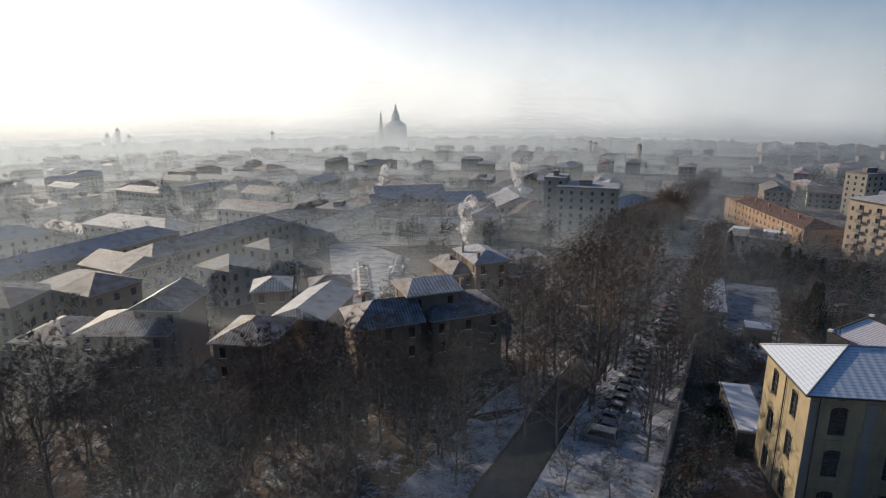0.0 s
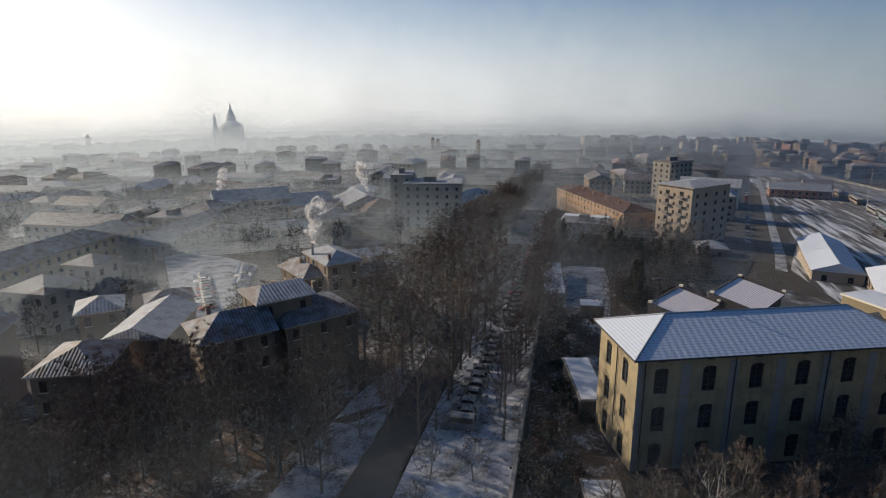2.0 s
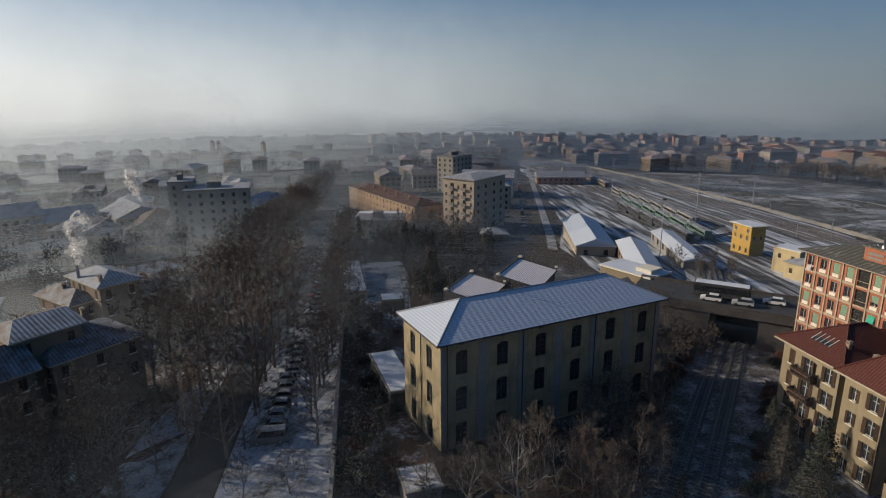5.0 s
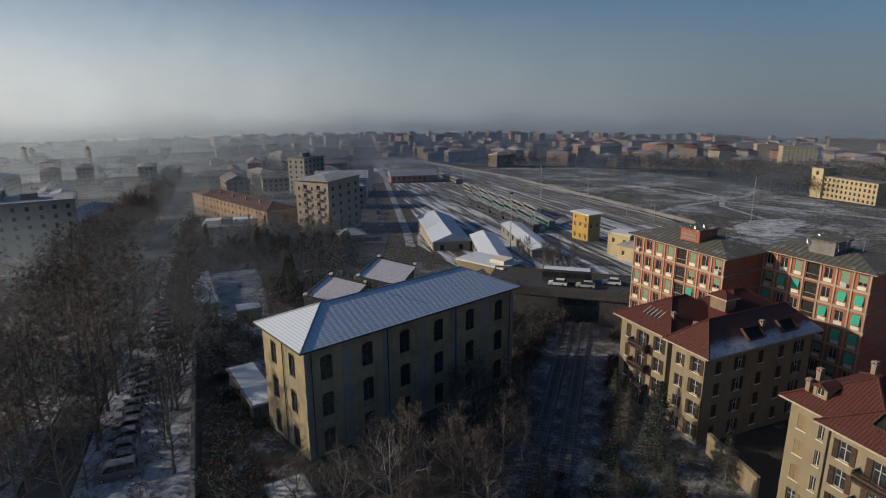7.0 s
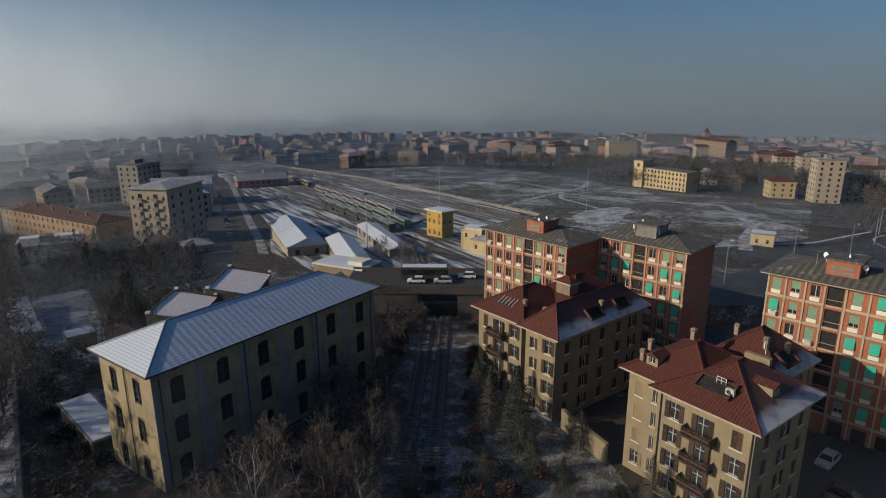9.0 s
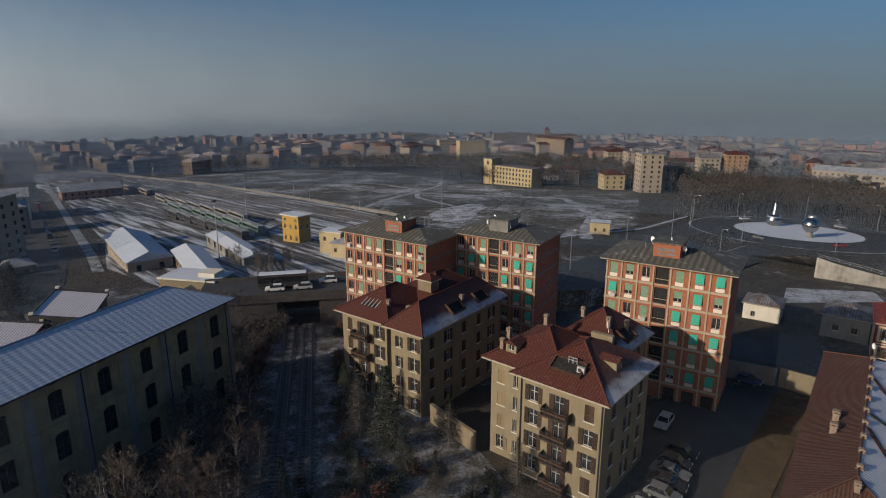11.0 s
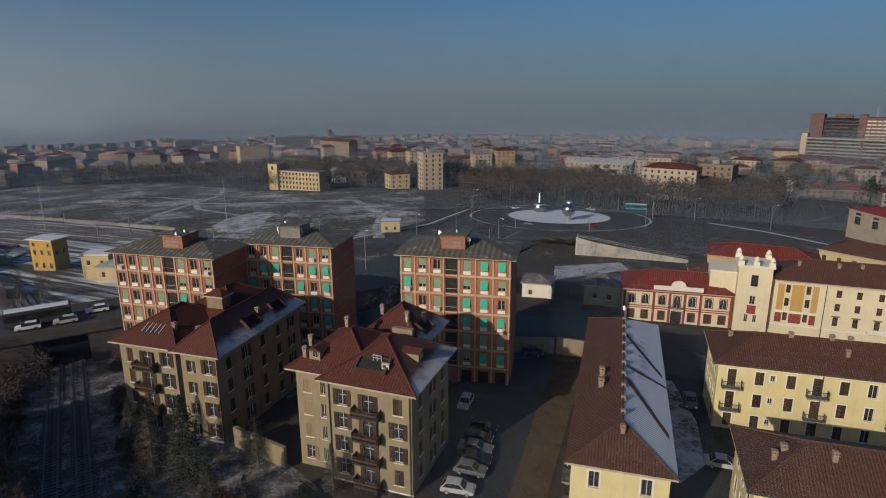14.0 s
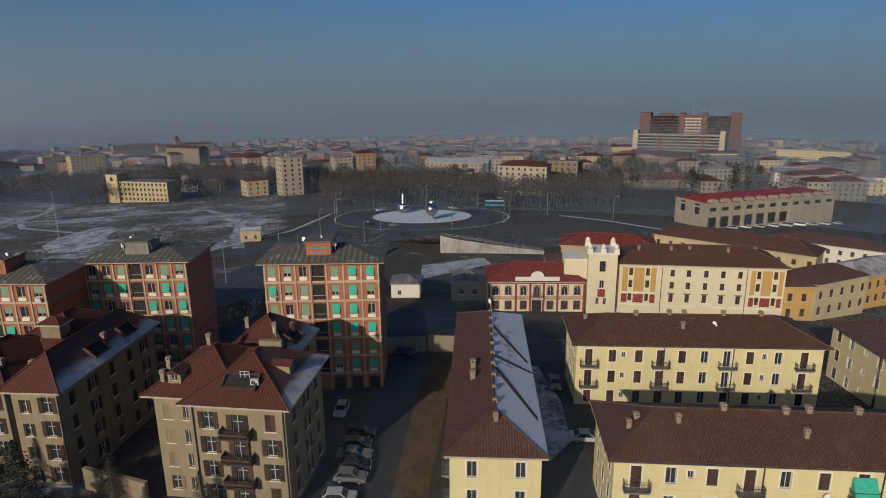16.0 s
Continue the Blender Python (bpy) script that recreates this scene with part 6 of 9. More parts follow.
building("goods_shed", "narrow shed under smooth snow", "shed", 182.6, 122, -131.5, 38, 7.2, 3.6, "greyhouse", {0: grid(6, 38, 1.0, 2.0, 2.0, "void", 3)}, dict(mats=["fresh"], over=0.4, rise=1.0, hip0=0, hip1=0), base=-7.6, foot=4)
building("goods_shed", "small shed with snowy gables", "shed", 181, 155, -120, 9, 8, 4.2, "greyhouse", {}, dict(mats=["t_snow"], over=0.3, rise=1.6, hip0=0, hip1=0), base=-10, foot=4)
building("road_kiosk", "small cream hut with a snowy flat roof", "hut", 234.8, -9.5, -96, 7.4, 5, 4.6, "paleyellow", {0: grid(2, 7.4, 1.2, 0.9, 1.4, "closed", 2)}, dict(flat=True, mats=["fresh"], over=0.5), base=-9.9)


# ---- old houses by the court ----
def court_house(x, y, ang, L, D, h, rise, label, base, mats=("t_old",), wall="brownhouse", slots=(0, 0, 0, 0), **kw):
    f = grid(max(2, int(L / 3.2)), L, h - 2.6, 1.0, 1.7, "closed") + grid(max(2, int(L / 3.2)), L, h - 5.8, 1.0, 1.7, "closed")
    return building("court_house", label, "house", x, y, ang, L, D, h, wall, {0: f, 3: grid(max(2, int(D / 3.5)), D, h - 2.6, 1.0, 1.7, "closed")}, dict(mats=list(mats), over=0.7, rise=rise, slots=slots, **kw), base=base, group="court houses")


c1 = court_house(-9.8, 85.9, 17.0, 10.4, 9.6, 11.0, 2.6, "old house with frosted hipped tiles", -0.75, hip0=4.6, hip1=0)
c2 = court_house(2.2, 90.9, 19.8, 12.4, 11.0, 10.6, 2.4, "old house with a snow-dusted hipped roof", -1.0, hip0=3.0, hip1=6.0)
c3 = court_house(-1.6, 92.6, 18.5, 8.6, 8.4, 14.6, 1.5, "raised middle of the old house with a snowy roof", -1.4, ("t_old", "t_snow"), slots=(1, 0, 0, 0), hip0=2.6, hip1=0.6)
c4 = court_house(7.2, 121.5, 20, 5.0, 12, 10.6, 2.0, "old house wing with tiles dusted white", -2.8)
c5 = court_house(11.8, 119.2, 16, 7.2, 12.4, 13.6, 1.8, "tall old house with a snowy shed roof", -2.7, ("t_snow",))
court_house(19.5, 121.5, 16, 8.0, 12.4, 10.4, 1.8, "old house with a frosted roof", -3.0)
court_house(-55.4, 92.8, -2.7, 14.4, 10, 9.2, 2.5, "old house with a wide frosted roof", -1.7, hip0=7.2, hip1=2.8)
court_house(-47.2, 95.7, -6, 7.6, 9.6, 12.4, 2.4, "tall gabled house under snow-dusted tiles", -1.8, ("t_old", "t_snow"), slots=(0, 0, 0, 1), hip0=0, hip1=0)
court_house(-67, 95.2, -10, 9.5, 11, 8.0, 2.2, "low old house with frosted tiles", -2.5)
court_house(-32.2, 88.2, -9, 9.0, 11, 8.8, 2.2, "old house with dark frosted tiles", -1.2)
court_house(-25.6, 101.5, -14, 9.0, 15, 8.8, 2.0, "old house under a smooth snowy roof", -2.0, ("t_snow",), hip0=0, hip1=0)
court_house(-33.5, 117, 10, 7.0, 8, 9.0, 1.8, "old house with a snowy gable", -2.8, ("t_snow",))
for ob_, x, y, z in ((c1, 3, 8, 12.4), (c2, 2.2, 3.2, 12.2), (c2, 8, 7, 13.2), (c3, 4, 5, 14.6), (c5, 1.0, 1.4, 13.9), (c4, 2, 6, 11.8)):
    chimney(ob_, x, y, z, 1.6, 0.7)
stack = thing("boiler_chimney", "smoking metal boiler chimney on a tiled roof", "chimney", pose(9.6, 127, G(9.6, 127)))
part("flue", Shape().tube((0, 0, 0), (0, 0, 16.6), 0.35, 0.3, 10), [M["metal"]], stack)
part("cowl", Shape().tube((0, 0, 16.6), (0, 0, 16.9), 0.45, 0.4, 10), [M["dkmetal"]], stack)


# ---- ground cover, roads and the railway ----
def inside(poly, x, y):
    c = False
    for (x0, y0), (x1, y1) in zip(poly, poly[1:] + poly[:1]):
        if (y0 > y) != (y1 > y) and x < (x1 - x0) * (y - y0) / (y1 - y0) + x0:
            c = not c
    return c


def area(name, poly, m, label, category, lift=0.06, cell=10.0, kind="structure"):
    """A sheet of ground cover with the outline poly, lying on the ground."""
    from mathutils.geometry import delaunay_2d_cdt
    edge = []
    for (x0, y0), (x1, y1) in zip(poly, poly[1:] + poly[:1]):
        n = max(1, int(math.hypot(x1 - x0, y1 - y0) / cell))
        edge += [Vector((x0 + (x1 - x0) * i / n, y0 + (y1 - y0) * i / n)) for i in range(n)]
    xs, ys = [p[0] for p in poly], [p[1] for p in poly]
    pts = list(edge)
    nx, ny = int((max(xs) - min(xs)) / cell), int((max(ys) - min(ys)) / cell)
    for i in range(nx + 1):
        for k in range(ny + 1):
            x, y = min(xs) + (i + 0.5) * cell, min(ys) + (k + 0.5) * cell
            if inside(poly, x, y):
                pts.append(Vector((x, y)))
    n = len(edge)
    v, _, f, *_ = delaunay_2d_cdt(pts, [(i, (i + 1) % n) for i in range(n)], [], 1, 1e-4)
    s = Shape()
    for t in f:
        q = [v[i] for i in t]
        s.face([(p.x, p.y, G(p.x, p.y) + lift) for p in q])
    return slab(name, s, m, label, category, kind)


area("park_ground", [along(-70, -3), along(-70, -60), along(30, -62), along(60, -40), along(110, -20), along(300, -20), along(300, -3)], M["litter"], "leaf-strewn park ground dusted with snow", "park ground", 0.04)
area("snow_verge", [along(-30, 3), along(-30, 16.2), along(12, 16.2), along(60, 15), along(60, 3)], M["lane"], "snow-covered parking verge beside the avenue", "verge", 0.06)
area("avenue_strip", [along(60, 3.4), along(60, 12), along(90, 9), along(300, 7), along(300, 3.4)], M["cutbed"], "snowy strip with painted shade between the avenue trees", "verge", 0.06)
# tree shade over this strip is put into the snow colour
area("snow_verge", [along(-34, -3.2), along(-34, -12), along(20, -10), along(44, -6), along(44, -3.2)], M["yardsnow"], "snowy grass strip on the park side of the avenue", "verge", 0.06)
strip("avenue", [along(-45), along(420)], 5.4, M["wet"], "narrow damp asphalt avenue between bare trees", "road", 0.10)
area("court_snow", [(-34, 222), (-19.5, 132), (-10.6, 138), (-6, 160), (-2.8, 186), (-14, 206)], M["yardsnow"], "snowy courtyard with parked cars", "courtyard", 0.06)
area("overgrown_bank", [along(-20, 17), along(40, 17), along(110, 14), (85, 125), (70, 90), (45, 70), (38, 54), (30, 40)], M["litter"], "overgrown bank with dead leaves", "bank", 0.05)
area("garden_snow", [(58, 108), (66, 100), (84, 128), (96, 150), (84, 156), (72, 136)], M["yardsnow"], "snowy back gardens", "garden", 0.09)
strip("street", [(100, 128), (128, 138), (151, 159), (405, 428), (560, 590)], 13, M["asphalt"], "straight asphalt street lined with parked cars", "road", 0.10)
strip("street_verge", [(140, 140), (158, 158), (405, 420), (520, 541)], 3.2, M["yardsnow"], "snowy verge between the street and the railway yard", "verge", 0.12, side=-8.2)
area("rail_yard", [(118, 62), (130, 48), (165, 62), (205, 62), (274, 90), (402, 262), (560, 520), (520, 560), (420, 440), (300, 290), (190, 170), (150, 135), (125, 90)], M["ballast"], "railway yard ballast streaked with snow", "rail yard", 0.07)
area("waste_land", [(277, 88), (405, 260), (470, 350), (560, 270), (520, 150), (430, 70), (400, 20), (405, -45), (330, -38), (262, -30), (222, -2), (215, 45), (240, 75)], M["field"], "rough waste land with dead grass and thin snow", "field", 0.06)
strip("snow_track", [(280, 102), (330, 99), (361, 94), (400, 88), (440, 92)], 3.5, M["lane"], "snowy dirt track across the waste land", "track", 0.16)
strip("snow_track", [(361, 94), (352, 50), (350, 1), (318, -6), (280, -12), (245, -8), (222, -8)], 4.5, M["lane"], "snowy dirt track across the waste land", "track", 0.17)
for pts, w in ((((382, 97), (336, 85), (294, 50), (250, 50)), 1.5), (((425, 160), (413, 130), (382, 97)), 1.4)):
    L_, R_ = [], []
    for i, (x, y) in enumerate(pts):
        a, b = pts[max(0, i - 1)], pts[min(len(pts) - 1, i + 1)]
        l = math.hypot(b[0] - a[0], b[1] - a[1])
        nx, ny = -(b[1] - a[1]) / l * w, (b[0] - a[0]) / l * w
        L_.append((x + nx, y + ny))
        R_.append((x - nx, y - ny))
    area("trodden_path", L_ + R_[::-1], M["lane"], "snow-filled path trodden across the waste land", "path", 0.1, 5)
area("snow_patch", [(252, 57), (270, 63), (292, 61), (303, 56), (314, 50), (311, 43), (300, 39), (285, 42), (268, 40), (246, 43)], M["lane"], "wide patch of snow on the waste land", "snow", 0.12, 5)
area("apartment_yard", [(55, -16), (62, -20), (90, -33), (100, -38), (94, -24), (86, -14), (64, -4), (57, -9)], M["wet"], "damp asphalt yard with parked cars", "yard", 0.07, 5)
area("gravel_strip", [(49, -16), (55, -14.5), (95, -34), (92, -38.5)], M["yard"], "brown gravel strip beside the long house", "yard", 0.09, 5)
area("railway_cut_bed", [(45, 24), (42, 33), (76, 45), (106, 58), (112, 45), (84, 33), (60, 24)], M["cutbed"], "snowy track bed with painted shade in the railway cut", "track bed", 0.07, 6)
area("villa_garden", [(48, 20), (56, 24), (78, 36), (90, 40), (76, 16), (66, 8), (54, 0), (44, 6)], M["cutbed"], "snowy garden with painted shade between the villas and the tracks", "garden", 0.05, 6)
area("street_right", [(44, -36), (95, -60), (102, -48), (92, -44), (52, -26)], M["asphalt"], "asphalt lane between yellow houses", "road", 0.06, 6)
strip("lane", [(62, -41), (106, -47), (125, -45)], 9, M["asphalt"], "asphalt lane", "road", 0.08)
strip("town_road", [(119, -25), (108, -52), (100, -68), (84, -100), (75, -125), (60, -160)], 12, M["asphalt"], "asphalt road along the house fronts", "road", 0.09)


def ribbon(name, pts, w, m, label, category, wall=None, kind="structure"):
    """A road with its own levels (x, y, z), and sides that go down to the ground."""
    s = Shape()
    P = []
    for p, q in zip(pts, pts[1:]):
        n = max(1, int(math.hypot(q[0] - p[0], q[1] - p[1]) / 4))
        P += [tuple(p[k] + (q[k] - p[k]) * i / n for k in range(3)) for i in range(n)]
    P.append(pts[-1])
    L, R = [], []
    for i in range(len(P)):
        a, b = P[max(0, i - 1)], P[min(len(P) - 1, i + 1)]
        l = math.hypot(b[0] - a[0], b[1] - a[1])
        nx, ny = -(b[1] - a[1]) / l, (b[0] - a[0]) / l
        L.append((P[i][0] + nx * w / 2, P[i][1] + ny * w / 2, P[i][2]))
        R.append((P[i][0] - nx * w / 2, P[i][1] - ny * w / 2, P[i][2]))
    for i in range(len(P) - 1):
        s.face([R[i], R[i + 1], L[i + 1], L[i]], 0)
        for S, rev in ((L, 0), (R, 1)):
            lo = [(p[0], p[1], min(G(p[0], p[1]) - 0.5, p[2] - 0.3)) for p in (S[i], S[i + 1])]
            q = [S[i], S[i + 1], lo[1], lo[0]]
            s.face(q if not rev else q[::-1], 1)
    return slab(name, s, [m, wall or M["litter"]], label, category, kind), L, R


def railing_line(name, pts, label, h=1.0, m="metal", gap=2.5):
    """A low guard rail: posts with two bars."""
    ob = thing(name, label, "guard rail", pose(*pts[0]))
    o = Vector(pts[0])
    bars = Shape()
    for p, q in zip(pts, pts[1:]):
        for z in (0.45, h):
            bars.tube(Vector(p) + Vector((0, 0, z)) - o, Vector(q) + Vector((0, 0, z)) - o, 0.05, 0.05, 4)
    part("rail", bars, [M[m]], ob)
    post = cached(("post", h, m), lambda: Shape().box(-0.05, -0.05, 0, 0.05, 0.05, h).mesh("post", [M[m]]))
    acc = 0
    for p, q in zip(pts, pts[1:]):
        d = (Vector(q) - Vector(p)).length
        while acc <= d:
            part("post", post, None, ob, "", Matrix.Translation(Vector(p).lerp(Vector(q), acc / d) - o))
            acc += gap
        acc -= d
    return ob


# bridge over the tracks and the road that climbs to the roundabout
DECK = 4.4
def bridge():
    u = Vector((0.387, -0.922, 0))     # along the deck, away from the old works
    n = Vector((0.922, 0.387, 0))
    c = Vector((107.2, 52.4, DECK))
    P = lambda s, o, z=0.0: c + u * s + n * o + Vector((0, 0, z))
    ob = thing("rail_bridge", "grey concrete road bridge over the railway cut", "bridge", Matrix.Translation(c), kind="structure")
    s = Shape()
    def bx(s0, s1, o0, o1, z0, z1, sh):
        a = [P(s0, o0, z0) - c, P(s1, o0, z0) - c, P(s1, o1, z0) - c, P(s0, o1, z0) - c]
        b = [p + Vector((0, 0, z1 - z0)) for p in a]
        sh.prism([tuple(p) for p in a], [tuple(p) for p in b])
    bx(-20, 17, 0, 13, -0.9, 0, s)
    part("deck", s, [M["asphalt"]], ob)
    for nm, a0, a1 in (("abutment", -20, -4.2), ("abutment", 4.2, 17)):
        s = Shape()
        bx(a0, a1, 0.05, 12.9, -8.5, -0.91, s)
        part(nm, s, [M["shadeconcrete"]], ob)
    for o in (0.0, 12.7):
        s = Shape()
        bx(-20, 17, o - 0.3, o, -1.1, 0.12, s)
        bx(-20, 17, o - 0.22, o - 0.08, 0.12, 0.75, s)
        part("parapet", s, [M["shadeconcrete"]], ob)
    # added panel closes the underpass; its dark colour replaces the shade inside
    s = Shape()
    bx(-4.2, 4.2, 12.4, 12.6, -7.2, -0.95, s)
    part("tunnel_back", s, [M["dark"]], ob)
    return P


BP = bridge()
ribbon("bridge_road_north", [(*BP(-20, 6.5)[:2], DECK), (100, 78, 3.0), (103, 92, 0.5), (106, 108, -1.8), (112, 124, -4.2)], 12, M["asphalt"], "asphalt road curving down from the bridge", "road", M["shadeconcrete"])
ribbon("bridge_road_south", [(*BP(17, 6.5)[:2], DECK), (126, 18, 3.2), (137, 0, 1.2), (156, -20, -2.0), (180, -40, -5.2), (205, -58, -8.0), (228, -74, -10.1)], 13, M["asphalt"], "asphalt road from the bridge to the roundabout", "road", M["litter"])
area("road_apron", [(118, 30), (140, 20), (190, -8), (240, -40), (200, -60), (150, -30), (125, -15), (100, -2)], M["wet"], "asphalt beside the embankment", "road", 0.06)


def disc(name, cx, cy, r0, r1, m, label, category, lift, n=72):
    s = Shape()
    steps = max(1, int((r1 - r0) / 8))
    for j in range(steps):
        a, b = r0 + (r1 - r0) * j / steps, r0 + (r1 - r0) * (j + 1) / steps
        for k in range(n):
            t0, t1 = 2 * math.pi * k / n, 2 * math.pi * (k + 1) / n
            q = [(cx + r * math.cos(t), cy + r * math.sin(t)) for r, t in ((a, t0), (b, t0), (b, t1), (a, t1))]
            s.face([(x, y, G(x, y) + lift) for x, y in q])
    return slab(name, s, m, label, category)


RC = (266.0, -93.5)
disc("roundabout_road", *RC, 20, 41, M["asphalt"], "wide dark asphalt ring of the roundabout", "road", 0.14)
disc("roundabout_island", *RC, 0.1, 23.5, M["fresh"], "round snow-covered traffic island", "traffic island", 0.34)
disc("roundabout_kerb", *RC, 23.3, 23.9, M["concrete"], "pale kerb of the traffic island", "kerb", 0.40)
disc("roundabout_kerb", *RC, 40.6, 41.5, M["snow"], "worn kerb round the roundabout", "kerb", 0.26)
strip("road_west", [(206, -2), (226, -27), (258, -51), (272, -60)], 15, M["asphalt"], "asphalt road coming up to the roundabout", "road", 0.16)
strip("road_kerb", [(214, 8), (224.6, -0.1), (251, -30.5), (280, -47), (295.4, -56)], 1.3, M["fresh"], "snowy kerb beside the waste land", "kerb", 0.3)
strip("road_kerb", [(150, -6), (176, -28), (204, -48), (226, -64)], 1.0, M["concrete"], "pale kerb along the climbing road", "kerb", 0.3)
strip("road_east", [(300, -110), (356, -136), (437, -160), (520, -190)], 16, M["asphalt"], "asphalt road leaving the roundabout", "road", 0.15)
strip("road_south", [(255, -130), (249, -162), (218, -172), (196, -180), (181, -200), (180, -290), (300, -480), (480, -760), (1450, -2240)], 11, M["asphalt"], "asphalt road past the garage", "road", 0.13)
strip("road_kerb", [(243, -155), (220, -166), (196, -172), (172, -178)], 2.2, M["fresh"], "snowy kerb beside the road", "kerb", 0.22)
area("forecourt", [(181, -180), (205, -184), (190, -196), (184, -262), (180, -295), (140, -225), (120, -200), (150, -170)], M["asphalt"], "grey asphalt forecourt of the garage", "yard", 0.09)


def tracks():
    """Parallel rails of the yard, and the two lines through the cut."""
    d = Vector((0.602, 0.798, 0))
    o = Vector((-0.798, 0.602, 0))
    start = Vector((268, 96, 0))
    def rail_pair(pts, name="railway_track", bed=True):
        ob = thing(name, "pair of steel rails on snowy sleepers", "railway track", pose(*pts[0], G(*pts[0])), "railway tracks", "structure")
        z = G(*pts[0])
        for side in (-0.75, 0.75):
            s = Shape()
            prev = None
            for i, (x, y) in enumerate(pts):
                a, b = pts[max(0, i - 1)], pts[min(len(pts) - 1, i + 1)]
                l = math.hypot(b[0] - a[0], b[1] - a[1])
                nx, ny = -(b[1] - a[1]) / l, (b[0] - a[0]) / l
                row = [(x + nx * (side + e) - pts[0][0], y + ny * (side + e) - pts[0][1], G(x, y) - z + h) for e, h in ((-0.09, 0.1), (-0.09, 0.32), (0.09, 0.32), (0.09, 0.1))]
                if prev:
                    for k in range(3):
                        s.face([prev[k], prev[k + 1], row[k + 1], row[k]])
                prev = row
            part("rail", s, [M["rail"]], ob)
        s = Shape()
        prev = None
        for i, (x, y) in enumerate(pts):
            a, b = pts[max(0, i - 1)], pts[min(len(pts) - 1, i + 1)]
            l = math.hypot(b[0] - a[0], b[1] - a[1])
            nx, ny = -(b[1] - a[1]) / l, (b[0] - a[0]) / l
            row = [(x + nx * e - pts[0][0], y + ny * e - pts[0][1], G(x, y) - z + 0.12) for e in (-1.3, 1.3)]
            if prev:
                s.face([prev[1], prev[0], row[0], row[1]])
            prev = row
        if bed:
            part("track_bed", s, [M["sleeper"]], ob)
        return ob
    for i in range(15):
        a = start + o * (4.5 * i + (6 if i > 4 else 0))
        lead = 40 * (1 - i / 15)
        s0 = -30 + i * 3.0
        p = [(a + d * (s0 + k * 12)).to_2d()[:] for k in range(52)]
        if i in (5, 7, 9):
            p = [(118 + i * 0.5, 54 + i * 0.6), (140, 66 + i), (160 + i, 80 + 1.5 * i), (188, 104 + 2 * i)] + p[2:]
        rail_pair([tuple(q) for q in p])
    for a, b in (((45.5, 27.6), (109.5, 55.2)), ((45.5, 23.8), (110.8, 52.0))):
        ob = rail_pair([(a[0] + (b[0] - a[0]) * k / 12, a[1] + (b[1] - a[1]) * k / 12) for k in range(13)], bed=False)
        slp = cached("sleeper", lambda: Shape().box(-0.13, -1.25, 0.0, 0.13, 1.25, 0.16).mesh("sleeper", [M["sleeper"]]))
        L = math.hypot(b[0] - a[0], b[1] - a[1])
        ang = math.degrees(math.atan2(b[1] - a[1], b[0] - a[0]))
        for k in range(int(L / 0.75)):
            x, y = a[0] + (b[0] - a[0]) * k * 0.75 / L, a[1] + (b[1] - a[1]) * k * 0.75 / L
            part("sleeper", slp, None, ob, "", ob.matrix_world.inverted() @ pose(x, y, G(x, y) + 0.1, 0, 0, ang))


tracks()


def fence_wall(name, a, b, h, m, label, t=0.25, steps=10, base=-0.5):
    """A low wall that steps down with the ground."""
    ob = thing(name, label, "wall", pose(*a, G(*a)), kind="structure")
    L = math.hypot(b[0] - a[0], b[1] - a[1])
    ang = math.degrees(math.atan2(b[1] - a[1], b[0] - a[0]))
    for k in range(steps):
        x, y = a[0] + (b[0] - a[0]) * k / steps, a[1] + (b[1] - a[1]) * k / steps
        xm, ym = a[0] + (b[0] - a[0]) * (k + 0.5) / steps, a[1] + (b[1] - a[1]) * (k + 0.5) / steps
        s = cached(("fw", name, a, b), lambda: Shape().box(0, -t / 2, base, L / steps, t / 2, h).box(-0.001, -t / 2 - 0.06, h, L / steps + 0.001, t / 2 + 0.06, h + 0.1).mesh("panel", [M[m]]))
        part("panel", s, None, ob, "", ob.matrix_world.inverted() @ pose(x, y, G(xm, ym), 0, 0, ang))
    return ob


fence_wall("yard_wall", (262, 76), (400, 258), 1.5, "concrete", "grey concrete wall along the railway yard", 0.3, 24)
fence_wall("yard_wall", (400, 258), (560, 520), 1.5, "concrete", "grey concrete wall along the railway yard", 0.3, 24)
s = Shape()                               # the retaining wall falls away to the right, with a grassy mound behind it
for k in range(10):
    low_, top_ = [], []
    for u, d in ((k / 10, 0), ((k + 1) / 10, 0), ((k + 1) / 10, 0.6), (k / 10, 0.6)):
        x, y = 181.5 - 15.0 * u + d * 0.9, -70.5 - 30.5 * u + d * 0.44
        low_.append((x, y, G(x, y) - 0.6))
        top_.append((x, y, G(x, y) + 5.9 - 4.8 * u ** 0.75))
    s.prism(low_, top_)
slab("retaining_wall", s, M["stained"], "stained pale concrete retaining wall below the road", "wall")
s = Shape()
for k in range(12):
    u0, u1 = k / 12, (k + 1) / 12
    q = []
    for u in (u0, u1):
        x, y, h_ = 181.9 + (167 - 181.9) * u, -70.3 + (-101 + 70.3) * u, 5.5 - 4.5 * u ** 0.8
        q.append([(x + d * 0.9, y + d * 0.44, G(x + d * 0.9, y + d * 0.44) + z) for d, z in ((0.3, h_), (5, h_ * 0.9 + 0.3), (16, h_ * 0.5), (30, -0.2))])
    for i in range(3):
        s.face([q[0][i], q[1][i], q[1][i + 1], q[0][i + 1]])
slab("grass_mound", s, M["litter"], "brown grassy mound behind the retaining wall", "bank")
area("snow_patch", [(151, 2), (164, -8), (168, -14), (157, -11)], M["fresh"], "strip of snow beside the road", "snow", 0.12, 4)
area("snow_patch", [(150, -52), (166, -58), (169, -80), (159, -78)], M["lane"], "snowy strip below the retaining wall", "snow", 0.12, 4)
